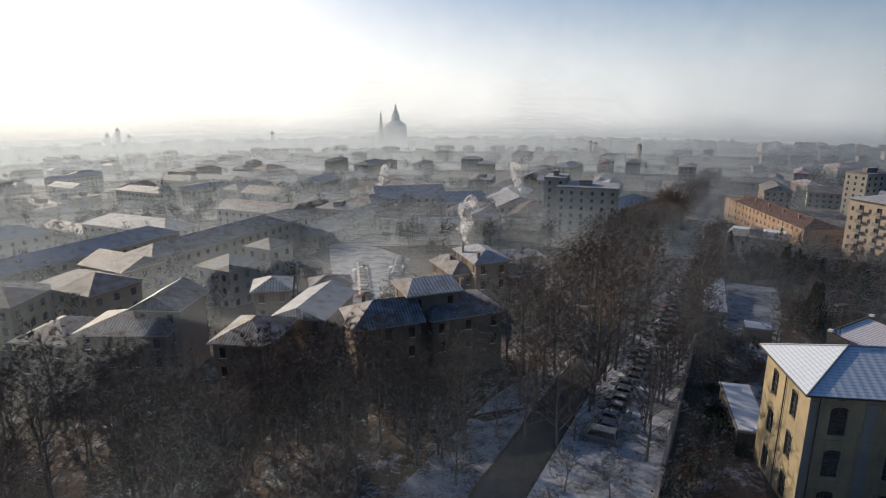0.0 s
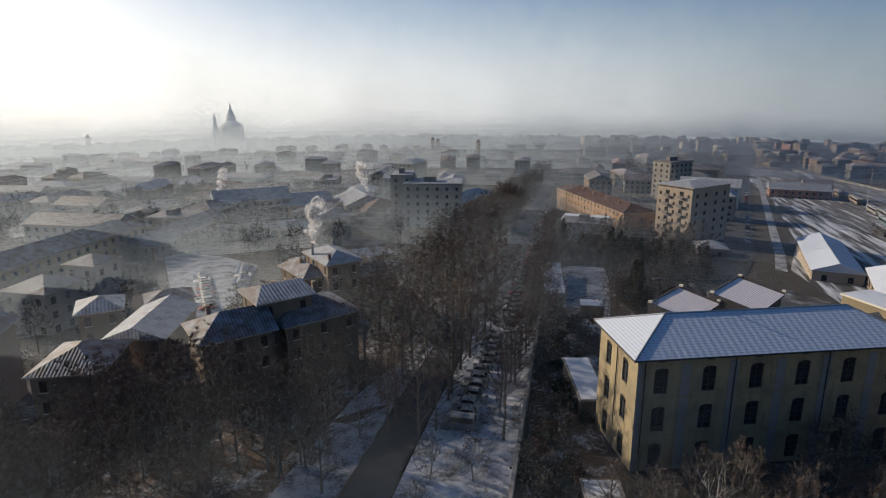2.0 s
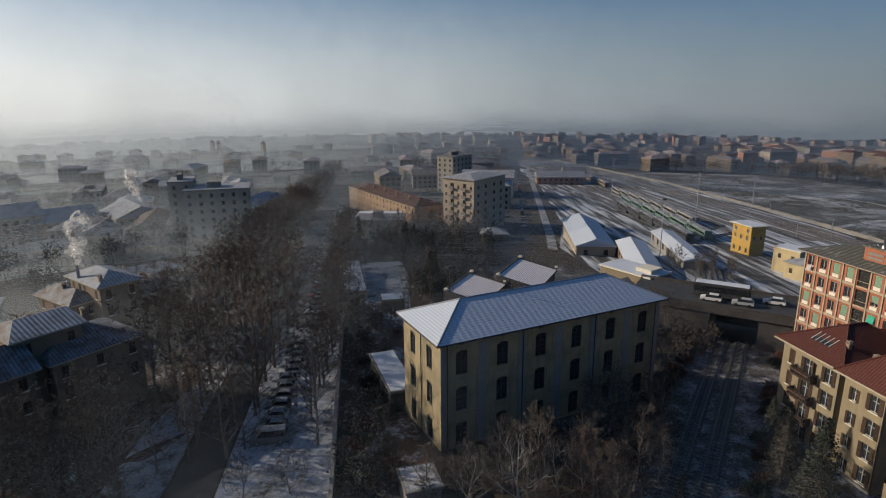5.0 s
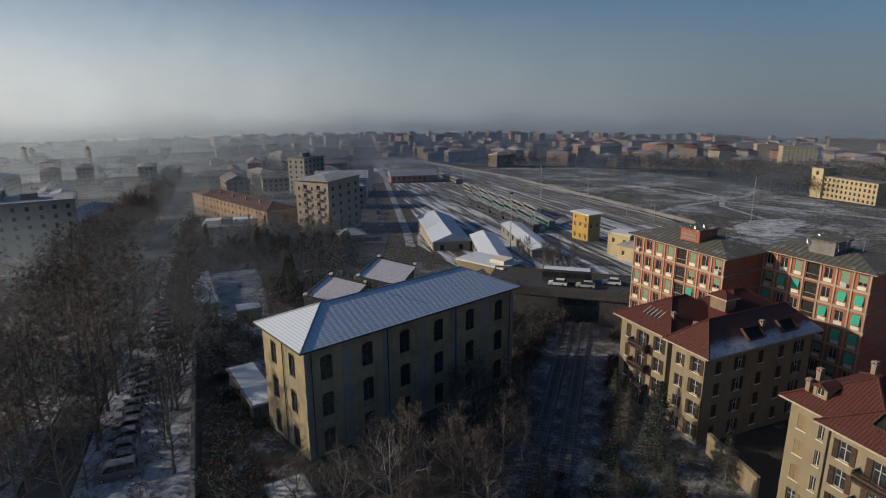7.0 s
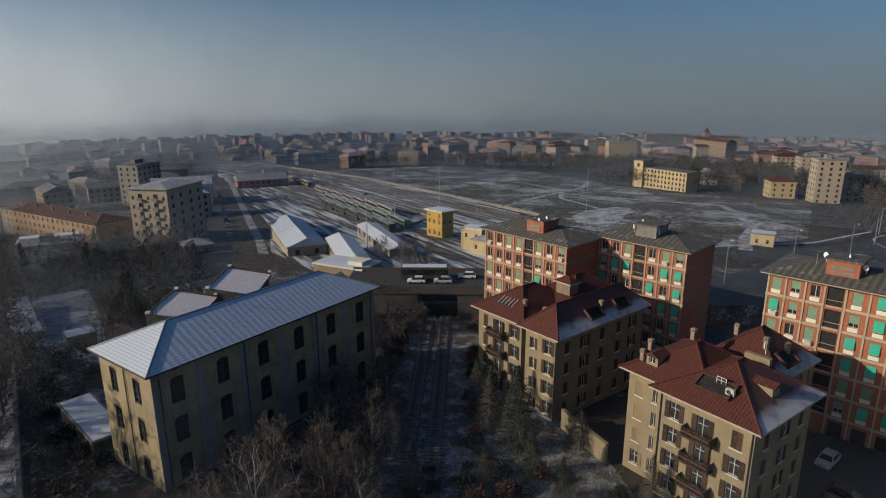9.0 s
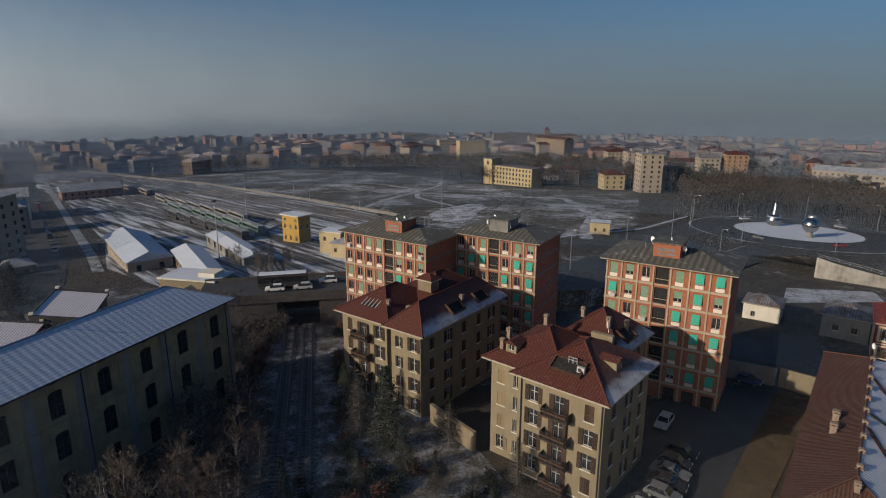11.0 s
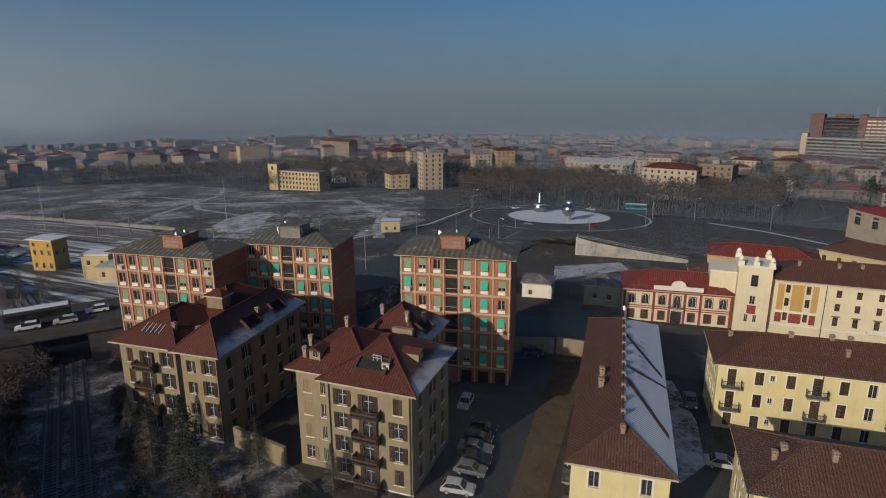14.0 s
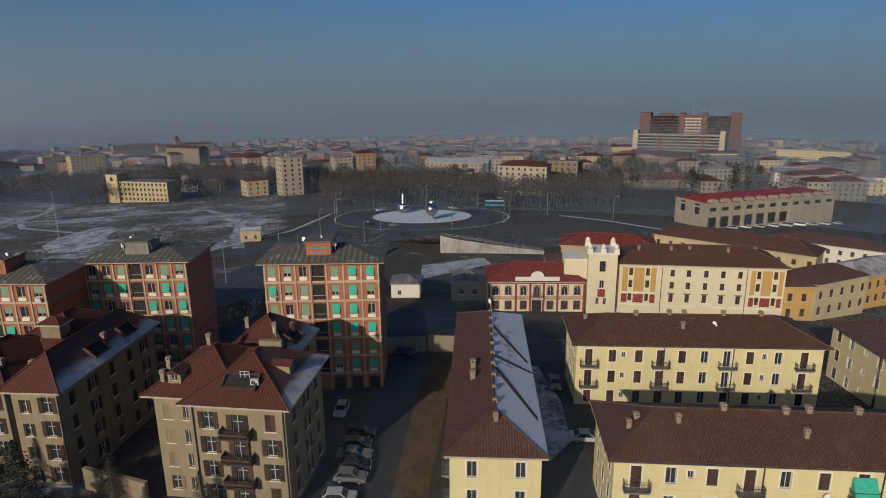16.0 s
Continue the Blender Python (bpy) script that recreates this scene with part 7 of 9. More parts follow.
# sun and shade on these two stretches are set by wall colour
fence_wall("garden_wall", (97.5, -35.0), (93.5, -41.5), 3.2, "cream", "garden wall painted cream as its sunlit stretch", 0.3, 2)
fence_wall("garden_wall", (100, -25), (97.5, -34.5), 3.0, "concrete", "garden wall painted grey as its shaded stretch", 0.3, 3)
fence_wall("avenue_wall", along(-8, 16.6), along(60, 15.4), 2.4, "concrete", "dark wall between the verge and the overgrown bank", 0.35, 12)
fence_wall("villa_wall", (73.5, 17.0), (67.4, 9.9), 2.8, "cream", "cream garden wall joining the two villas", 0.4, 3)
railing_line("guard_rail", [(x, y, G(x, y)) for x, y in ((196, 20), (214, 7), (224, -1.4), (250, -32), (279, -49))], "grey steel guard rail beside the waste land road")
railing_line("guard_rail", [(x, y, G(x, y) + h) for x, y, h in ((181.5, -70.5, 5.9), (177, -80, 4.3), (172, -90, 2.4), (166.5, -101, 1.1))], "railing on top of the retaining wall")
area("snow_patch", [(57, -36.5), (70, -42.5), (84, -46.5), (83.5, -50), (70, -46.3), (60, -41.5)], M["snow"], "trodden snow in the lane between the yellow houses", "snow", 0.14, 3)


# ---- trees ----
rng = random.Random(7)
BARE = [tree_proto(11 + i, 18, 12, 0.28, 0.20, 0.36, twigs=6) for i in range(4)]
RUST = [tree_proto(31 + i, 18, 12, 0.28, 0.20, 0.35, leaves=2, twigs=5) for i in range(3)]
SLIM = [tree_proto(41 + i, 18, 18, 0.24, 0.16, 0.42, level=1, twigs=12, leaves=1 + i) for i in range(3)]
PALE = [tree_proto(51 + i, 9, 11, 0.15, 0.15, 0.42, twigs=4, twig_m="pale_twig", bark_m="pale_bark") for i in range(3)]
FIR = [evergreen_proto(71 + i, 12, 3.0) for i in range(2)]
BUSH = [shrub_proto(91 + i, 1.6) for i in range(3)]
DRYBUSH = [shrub_proto(95 + i, 1.6, "twig", "rust_leaf", 150) for i in range(2)]


FAR_TREES = []


def tree(x, y, h, kind="bare"):
    protos, H, label = {"bare": (BARE, 18, "tall bare tree with grey trunk and fine brown twigs"),
                        "rust": (RUST, 18, "tall winter tree with withered reddish leaves still hanging"),
                        "pale": (PALE, 9, "small bare tree with pale bark standing in for sunlit branches"),
                        "fir": (FIR, 12, "dark evergreen tree in the shade")}[kind]
    if math.hypot(x, y) > 98 and kind in ("bare", "rust"):
        t, c = rng.choice(SLIM)
        m = pose(x, y, G(x, y), 0, 0, rng.uniform(0, 360)) @ Matrix.Scale(h / 18, 4)
        FAR_TREES.extend([(t, m), (c, m)])
        return None
    if math.hypot(x, y) > 66 and kind in ("bare", "rust"):
        protos = SLIM
    t, c = rng.choice(protos)
    return plant("tree", label, "tree", [("trunk", t), ("crown", c)], x, y, h / H, rng.uniform(0, 360), "trees")


def bush(x, y, r, dry=False):
    me = rng.choice(DRYBUSH if dry else BUSH)
    return plant("bush", "dry brown bush with withered leaves" if dry else "dark evergreen bush in shade", "bush", [("foliage", me)], x, y, r / 1.6, rng.uniform(0, 360), "bushes")


for k in range(40):                       # the avenue's rows
    s = 26 + k * 7.2
    for o in (-9.5, -4.6, 4.4) if s < 80 else (-13.5, -9.5, -4.6):
        x, y = along(s + rng.uniform(-1.8, 1.8), o + rng.uniform(-0.6, 0.6))
        tree(x, y, rng.uniform(17, 22) * (1 - 0.001 * s), "rust" if rng.random() < 0.45 else "bare")
for k in range(14):                       # tall group right of the avenue
    x, y = along(48 + k * 8, 13 + rng.uniform(-1, 3))
    tree(x, y, rng.uniform(13, 18), "rust" if rng.random() < 0.5 else "bare")
for s, o, h in ((-16, -5.0, 9), (-3, -5.2, 10), (9, -5.0, 11), (19, -5.3, 12), (13, 4.6, 10), (22, 4.4, 13), (20, 12.5, 11), (31, 12.8, 12)):
    x, y = along(s, o)
    tree(x, y, h, "bare")
for k in range(130):                      # the park on the other side
    x, y = along(rng.uniform(-50, 66), -rng.uniform(11, 66))
    if math.hypot(x, y) < 40 or (y > 82 and x < 18) or (y > 76 and -36 < x < -20):
        continue
    tree(x, y, rng.uniform(13, 17), "rust" if rng.random() < 0.2 else "bare")
for s, o in ((2, 6.5), (3, 11.5), (-7, 7.5)):
    x, y = along(s, o)
    tree(x, y, 6.5, "pale")
for x, y, h in ((41, 40, 9), (46, 43.5, 10), (51, 40.5, 8.5), (43.5, 46.5, 8), (55, 42.5, 8.5), (38, 36, 8), (61, 44.5, 7), (36, 44, 9), (67, 46, 6)):
    tree(x, y, h, "pale")
for k in range(38):                       # scrubby trees below the old works
    x, y = rng.uniform(33, 70), rng.uniform(31, 49)
    if y > 52 - 0.18 * (x - 40) or y < 26 + 0.42 * (x - 40):
        continue
    tree(x, y, rng.uniform(6, 9.5), rng.choice(("pale", "bare", "bare")))
for k in range(46):                       # trees right up to the old houses
    x = rng.uniform(-66, 24)
    tree(x, rng.uniform(66, 82), rng.uniform(12, 14.5), rng.choice(("bare", "bare", "rust")))
for x, y, h in ((68, 25.5, 11), (71.5, 27, 9.5), (66, 21, 12), (69, 13.5, 7.5), (53.5, 29.4, 6), (57, 22, 5.5), (61, 17.5, 6.5), (74.5, 30, 8), (58, 13, 6), (62, 4, 6.5), (54, 6, 5)):
    tree(x, y, h, "fir")
DARK_BANK = [(34, 62), (44, 80), (52, 100), (62, 122), (80, 150), (100, 185), (122, 196), (126, 160), (122, 140), (108, 118), (92, 114), (60, 100), (50, 84), (42, 70)]
rng2 = random.Random(77)
for k in range(150):                      # dark trees crowding the shaded ground right of the avenue
    x, y = rng2.uniform(34, 126), rng2.uniform(62, 196)
    if inside(DARK_BANK, x, y) and not inside([(58, 108), (66, 100), (84, 128), (96, 150), (84, 156), (72, 136)], x, y) and math.hypot(x - 133, y - 148) > 12 and math.hypot(x - 118, y - 199) > 14:
        tree(x, y, rng2.uniform(7, 12), rng2.choice(("bare", "bare", "rust", "fir")))
for k in range(34):                       # overgrown bank by the avenue wall
    x, y = along(rng.uniform(-5, 70), rng.uniform(18, 27))
    if math.hypot(x - 45, y - 60) < 6:
        continue
    bush(x, y, rng.uniform(1.4, 2.8), rng.random() < 0.4)
for k in range(26):
    x, y = rng.uniform(56, 112), rng.uniform(96, 165)
    if inside([(58, 108), (66, 100), (84, 128), (96, 150), (84, 156), (72, 136)], x, y):
        continue
    if x < 74 and y < 100:
        continue
    (tree(x, y, rng.uniform(6, 11), "fir" if rng.random() < 0.5 else "bare"))
for k in range(40):                       # scrub beside the cut and the villa gardens
    a = rng.random()
    x, y = 48 + 58 * a + rng.uniform(-1, 1), 36.5 + 22 * a + rng.uniform(-1.5, 2.0)
    bush(x, y, rng.uniform(1.0, 2.3), rng.random() < 0.6)
for k in range(26):
    a = rng.random()
    x, y = 62 + 46 * a + rng.uniform(-1, 1), 26 + 18 * a + rng.uniform(-2, 0.5)
    bush(x, y, rng.uniform(1.0, 2.2), rng.random() < 0.5)
for k in range(44):
    bush(rng.uniform(44, 62), rng.uniform(6, 30), rng.uniform(0.8, 2.0), rng.random() < 0.5)
for x, y in ((97.5, 60.5), (96, 63.5), (99, 64)):
    tree(x, y, 10.5, "rust")
for k in range(14):                       # bare trees round the sheds of the yard
    x, y = rng.uniform(136, 165), rng.uniform(78, 100)
    tree(x, y, rng.uniform(5, 8), "pale")
for k in range(22):                       # in front of the cream apartment block
    x, y = rng.uniform(112, 150), rng.uniform(165, 200)
    tree(x, y, rng.uniform(6, 11), rng.choice(("bare", "fir", "rust")))
LIT_TREE = tree_proto(67, 12, 8, 0.20, 0.25, 0.52, twigs=2, twig_m="pale_twig", bark_m="white_bark")
for x, y, h in ((40.0, 40.0, 10.5), (48.5, 38.5, 8.0)):
    plant("tree", "bare tree with bark painted white like lit branches", "tree", [("trunk", LIT_TREE[0]), ("crown", LIT_TREE[1])], x, y, h / 12, 40 * x, "trees")
for x, y in ((54.5, -45.5), (57, -44.8)):
    tree(x, y, 5, "pale")


def join_far_trees():
    """The avenue's further trees, which run together into one brown mass."""
    mats = [M["bark"], M["twig"], M["rust_leaf"]]
    s = Shape()
    parts = {}
    for me, m in FAR_TREES:
        if me not in parts:
            base = 0 if me.materials[0] == M["bark"] else 1
            parts[me] = ([v.co.copy() for v in me.vertices], [(tuple(p.vertices), base + p.material_index) for p in me.polygons])
        vs, fs = parts[me]
        n = len(s.v)
        s.v.extend([tuple(m @ v) for v in vs])
        for f, k in fs:
            s.f.append(tuple(n + i for i in f))
            s.m.append(k)
            s.uv.append(None)
    me = bpy.data.meshes.new("avenue_wood")
    me.from_pydata(s.v, [], s.f)
    for q in mats:
        me.materials.append(q)
    me.polygons.foreach_set("material_index", s.m)
    tagged(new("avenue_wood", me), "brown bare trees crowding the far avenue and gardens", "woods", kind="stuff")


def woods(name, label, spots, m_t="far_twig", hmin=8, hmax=15, seed=3, dens=46, fat=1.4):
    """Far trees: thin trunks and loose, uneven crowns of twigs, too many to count."""
    r = random.Random(seed)
    s = Shape()
    for x, y in spots:
        z, h = G(x, y) - 0.3, r.uniform(hmin, hmax)
        w = h * r.uniform(0.22, 0.36)
        s.tube((x, y, z), (x, y, z + h * 0.6), 0.014 * h, 0.006 * h, 3, 0, False)
        for k in range(dens):
            a, e, q = r.random() * 6.283, r.uniform(-0.6, 1.5), r.random() ** 0.5
            p = Vector((x + math.cos(a) * math.cos(e) * w * q, y + math.sin(a) * math.cos(e) * w * q, z + h * 0.62 + math.sin(e) * h * 0.38 * q))
            d = Vector((r.uniform(-1, 1), r.uniform(-1, 1), r.uniform(-0.2, 1.2))) * h * 0.10
            o = d.orthogonal().normalized() * h * 0.016 * fat
            s.face([p - o, p + o, p + d])
    return slab(name, s, M[m_t], label, "woods", "stuff")


def spread(n, seed, test, a0, a1, d0, d1):
    """Places between two yaws and two distances that pass a test."""
    r = random.Random(seed)
    out = []
    while len(out) < n:
        a, d = radians(r.uniform(a0, a1)), math.sqrt(r.uniform(d0 * d0, d1 * d1))
        x, y = -math.sin(a) * d, math.cos(a) * d
        if test(x, y):
            out.append((x, y))
    return out


YARD = [(110, 45), (274, 60), (402, 250), (580, 520), (520, 580), (420, 450), (300, 300), (180, 175), (120, 100)]
WASTE = [(275, 85), (405, 260), (470, 350), (560, 270), (520, 150), (430, 70), (400, 20), (405, -45), (330, -50), (262, -40), (205, -10), (200, 45)]
CORE = [(-90, 60), (40, 40), (130, 90), (120, -40), (60, -170), (180, -300), (240, -290), (215, -170), (330, -80), (225, -20), (130, 90), (160, 300), (20, 215), (-50, 215), (-90, 150)]
free = lambda x, y: not inside(YARD, x, y) and not inside(WASTE, x, y) and math.hypot(x - RC[0], y - RC[1]) > 52
on_avenue = lambda x, y: abs((x - 10) * AV[1] - (y - 61.8) * AV[0]) < 20 and y > 60
on_street = lambda x, y: abs((x - 151) * 0.729 - (y - 159) * 0.684) < 13 and x > 120
on_south = lambda x, y: x > 170 and y < -150 and abs((x - 300) * -0.843 - (y + 480) * 0.538) < 22
for k in range(16):                       # a row between the verge and its wall
    x, y = along(14 + k * 7.5 + rng2.uniform(-1.5, 1.5), 13.4 + rng2.uniform(-0.6, 0.6))
    tree(x, y, rng2.uniform(12, 16), rng2.choice(("bare", "bare", "rust")))
join_far_trees()
OVERGROWN = [along(-24, 17.6), along(60, 16.6), along(120, 14), (112, 186), (150, 196), (160, 176), (124, 140), (108, 118), (92, 113), (76, 101), (58, 93), (51, 84), (39, 72), (36, 60), (36, 50), (31, 42), (26, 36)]
GARDENS = [(58, 108), (66, 100), (84, 128), (98, 152), (84, 160), (72, 138)]
roofed = lambda x, y: inside(GARDENS, x, y) or (38 < x < 50 and 62 < y < 84) or math.hypot(x - 143, y - 161) < 9 or math.hypot(x - 118, y - 202) < 15 or (60 < x < 84 and 84 < y < 110)
woods("undergrowth", "dark tangled undergrowth on the shaded bank", spread(760, 61, lambda x, y: inside(OVERGROWN, x, y) and not roofed(x, y), -60, -8, 45, 230), "ivy", 2.2, 6.5, 62, 84)
woods("undergrowth", "dark tangled scrub below the old works", spread(150, 63, lambda x, y: 26 + 0.42 * (x - 40) < y < 51 - 0.18 * (x - 40) and 30 < x < 76, -62, -36, 40, 90), "ivy", 1.2, 3.2, 64, 84)
woods("far_wood", "grey-brown belt of bare winter trees", spread(950, 5, lambda x, y: free(x, y) and not on_street(x, y), -100, -56, 430, 620), hmin=9, hmax=17, dens=64)
woods("far_wood", "grey-brown bare trees behind the roundabout", spread(1300, 6, lambda x, y: free(x, y) and not on_south(x, y) and x > 200 and math.hypot(x - 400, y + 210) > 40, -128, -100, 320, 480), seed=4)
woods("far_wood", "bare trees scattered through the town", spread(2000, 8, lambda x, y: free(x, y) and not on_avenue(x, y) and not on_street(x, y) and not on_south(x, y), -150, 45, 300, 1400), seed=5, hmin=9, hmax=16, dens=40)
woods("far_wood", "brown avenue trees running into the distance", [along(300 + k * 6, o) for k in range(34) for o in (-14, -9, -4.5)], seed=6, hmin=9, hmax=14, dens=60)
woods("far_wood", "dark trees on the hazy skyline", spread(1500, 15, lambda x, y: not on_avenue(x, y), -150, 45, 1300, 2700), seed=16, hmin=10, hmax=18, dens=14)
woods("far_wood", "dark trees before the hospital", spread(160, 17, lambda x, y: free(x, y) and not on_south(x, y), -142, -118, 560, 800), "needle", 10, 18, 18, 50)
woods("far_wood", "brown bare trees between the far apartment houses", spread(1300, 27, lambda x, y: free(x, y) and not on_street(x, y) and not on_south(x, y), -142, -58, 370, 1050), seed=28, hmin=9, hmax=16, dens=44)
woods("far_wood", "dark belt of bare trees beyond the railway yard", spread(1500, 71, lambda x, y: free(x, y) and not on_street(x, y) and not on_avenue(x, y), -66, -34, 430, 1000), seed=72, hmin=8, hmax=14, dens=44)
woods("undergrowth", "dark scrub against the bridge abutment", spread(110, 73, lambda x, y: 84 < x < 105 and 52 < y < 70 and (x - 107.2) * 0.922 + (y - 52.4) * 0.387 < -1.5, -70, -45, 95, 130), "ivy", 2.0, 6.0, 74, 84)
woods("scrub", "low brown scrub over the waste land", spread(1700, 33, lambda x, y: inside(WASTE, x, y), -100, -52, 210, 560), seed=34, hmin=0.8, hmax=3.2, dens=20)
woods("dark_wood", "dark evergreen trees among far houses", spread(620, 9, lambda x, y: free(x, y) and not on_south(x, y), -140, -80, 380, 1000), "needle", 9, 18, 12, 90)


# ---- the town further off ----
town = random.Random(21)


def far_house(x, y, ang, L, D, floors, wall, roof, name="town_house", flat=False, windows=True, label="", category="house", step=3.2, base=None, win="dark"):
    h = 3.1 * floors + 0.6
    z = min(G(x + 12, y), G(x, y)) if base is None else base
    word = {"t_old": "snow-dusted tile", "t_snow": "snow-covered", "t_brown_snow": "snowy brown", "t_red_snow": "snow-dusted red tile", "t_red": "red tile", "t_brown": "brown tile"}.get(roof, "flat")
    ob = thing(name, label or f"distant {M[wall].name.replace('_', ' ')} house under a {word} roof", category, pose(x, y, z - 0.4, 0, 0, ang), "town houses")
    c = Matrix.Translation((-L / 2, -D / 2, 0))
    s = Shape()
    for a, b in (((0, 0), (L, 0)), ((L, 0), (L, D)), ((L, D), (0, D)), ((0, D), (0, 0))):
        s.wall(a, b, -2.5, h)
    part("wall", s, [M[wall]], ob, "", c)
    if flat:
        r = Shape().box(-0.3, -0.3, h, L + 0.3, D + 0.3, h + 0.4, 0).box(0.2, 0.2, h + 0.4, L - 0.2, D - 0.2, h + 0.44, 1).box(L * 0.35, D * 0.3, h + 0.44, L * 0.55, D * 0.65, h + 2.6, 0)
        part("roof", r, [M["concrete"], M[roof]], ob, "", c)
    else:
        g = town.random() < 0.5
        hp = 0 if g else None
        rs, _ = hip_roof(L, D, h, 0.5, min(L, D) * 0.22, hp, hp)
        part("roof", rs, [M[roof], M["fascia"]], ob, "", c)
        if g:
            gs = Shape()
            k = min(L, D) * 0.21
            if L >= D:
                gs.face([(0, D, h), (0, 0, h), (0, D / 2, h + k)]).face([(L, 0, h), (L, D, h), (L, D / 2, h + k)])
            else:
                gs.face([(0, 0, h), (L, 0, h), (L / 2, 0, h + k)]).face([(L, D, h), (0, D, h), (L / 2, D, h + k)])
            part("gable", gs, [M[wall]], ob, "", c)
    joined = []
    if windows:
        me = cached(("farwin", win), lambda: Shape().box(-0.6, -0.05, 0, 0.6, 0.0, 1.5).mesh("window", [M[win]]))
        # only the sides that look towards the camera
        for k, (a, b) in enumerate((((0, 0), (L, 0)), ((L, 0), (L, D)), ((L, D), (0, D)), ((0, D), (0, 0)))):
            nrm = ob.matrix_world.to_3x3() @ Vector(((b[1] - a[1]), -(b[0] - a[0]), 0))
            if nrm.x * -x + nrm.y * -y <= 0:
                continue
            W = L if k % 2 == 0 else D
            n = max(2, int(W / step))
            for i in range(n):
                for fl in range(floors):
                    at = c @ side_pose(k, L, D) @ pose(W * (i + 0.5) / n, 0, 3.1 * fl + 1.0)
                    if math.hypot(x, y) < 200:
                        part("window", me, None, ob, "", at)
                    else:
                        joined += [at]
    if joined:
        q = Shape()
        for at in joined:
            q.prism([tuple(at @ Vector(p)) for p in ((-0.6, -0.06, 0), (0.6, -0.06, 0), (0.6, -0.004, 0), (-0.6, -0.004, 0))], [tuple(at @ Vector(p)) for p in ((-0.6, -0.06, 1.5), (0.6, -0.06, 1.5), (0.6, -0.004, 1.5), (-0.6, -0.004, 1.5))])
        tagged(part("window_field", q, [M[win]], ob), kind="stuff")
    return ob


near_named = []
def blocked(x, y, r):
    if any(math.hypot(x - a, y - b) < r + c for a, b, c in near_named):
        return True
    near_named.append((x, y, r))
    return False


# houses told apart one by one
def told(x, y, ang, L, D, floors, wall, roof, flat=False, base=None):
    blocked(x, y, max(L, D) * 0.5)
    return far_house(x, y, ang, L, D, floors, wall, roof, "apartment_house" if floors > 3 else "town_house", flat, math.hypot(x, y) < 1300, step=3.6, base=base)


told(746, 18, 44, 50, 14, 9, "brownhouse", "t_brown")
told(733, 310, -100, 26, 14, 4, "orange", "t_red_snow")
told(690, 262, -100, 30, 14, 4, "brownhouse", "t_old")
told(735, 225, -104, 52, 14, 4, "greyhouse", "t_old")
told(812, 345, -100, 30, 14, 4, "pink", "t_red_snow")
told(780, 395, -110, 30, 14, 3, "greyhouse", "t_old")
told(352, -310, -116, 42, 16, 2, "brownhouse", "t_scarlet")
told(372, -350, -110, 18, 12, 2, "yellow", "t_old")
told(274, -418, -120, 16, 12, 3, "paleyellow", "t_snow")
told(372, -462, -125, 22, 14, 3, "white", "t_snow")
told(520, -640, -122, 80, 20, 3, "white", "t_snow", True)
told(480, -560, -122, 60, 20, 2, "paleyellow", "t_snow", True)
told(430, -520, -122, 40, 16, 2, "greyhouse", "t_snow", True)
told(600, -720, -122, 90, 20, 3, "white", "t_snow", True)
told(330, 300, -40, 34, 16, 2, "pink", "t_snow")
told(345, 300, -40, 16, 12, 3, "pink", "t_old")
told(200, 235, -45, 30, 16, 4, "greyhouse", "t_snow")
told(235, 270, -45, 30, 16, 4, "white", "t_snow")
told(118, 199, -38, 18, 12, 2, "brownhouse", "t_old", True)
told(143, 161, -31, 9, 8, 1, "brownhouse", "t_snow")
told(70, 243, -20, 24, 16, 6, "greyhouse", "t_snow", True)
told(59, 252, -20, 9, 14, 7, "greyhouse", "t_snow", True)
told(47, 293, 5, 21, 26, 2, "greyhouse", "t_snow")
told(20, 300, 5, 24, 20, 2, "brownhouse", "t_snow")
told(-5, 300, 10, 34, 20, 3, "greyhouse", "t_snow")
told(30, 250, 10, 60, 10, 1, "brownhouse", "t_snow")
told(233, 300, -75, 12, 20, 7, "greyhouse", "t_old", True, -17.5)
# apartment houses beyond the waste land and the roundabout
told(1103, 284, -58, 43, 13, 9, "greyhouse", "t_old", False, -65.6)
told(866, 196, -59, 33, 13, 7, "greyhouse", "t_old", False, -49.9)
told(789, 154, -61, 34, 13, 7, "beige", "t_snow", True, -42.4)
told(663, 106, -63, 30, 13, 8, "paleyellow", "t_snow", True, -35.5)
told(1089, 103, -67, 67, 13, 9, "brownhouse", "t_old", True, -60.4)
told(1037, 27, -70, 86, 13, 8, "orange", "t_red", False, -56.8)
told(746, 26, -70, 25, 13, 6, "beige", "t_red", False, -39.0)
told(712, 54, -68, 23, 13, 5, "paleyellow", "t_red_snow", False, -40.0)
told(757, -11, -73, 32, 13, 4, "white", "t_red_snow", False, -40.4)
told(668, -32, -75, 21, 13, 5, "pink", "t_red", False, -34.5)
told(601, -45, -76, 22, 13, 6, "beige", "t_red", False, -32.1)
told(533, -53, -78, 13, 13, 7, "beige", "t_old", True, -28.8)
told(409, -51, -79, 14, 13, 8, "beige", "t_snow", True, -20.5)
told(482, 13, -70, 8, 13, 3, "white", "t_red_snow", False, -24.4)
told(452, -1, -72, 11, 13, 3, "brownhouse", "t_red", False, -21.6)
told(420, -29, -76, 14, 13, 3, "paleyellow", "t_red", False, -20.2)
told(508, -107, -84, 15, 13, 6, "beige", "t_old", False, -26.4)
told(508, -127, -86, 16, 13, 7, "orange", "t_red", False, -26.6)
told(450, -190, -127, 51, 14, 5, "beige", "t_snow", False, -25.3)
told(337, -188, -133, 31, 14, 6, "beige", "t_red", False, -19.1)
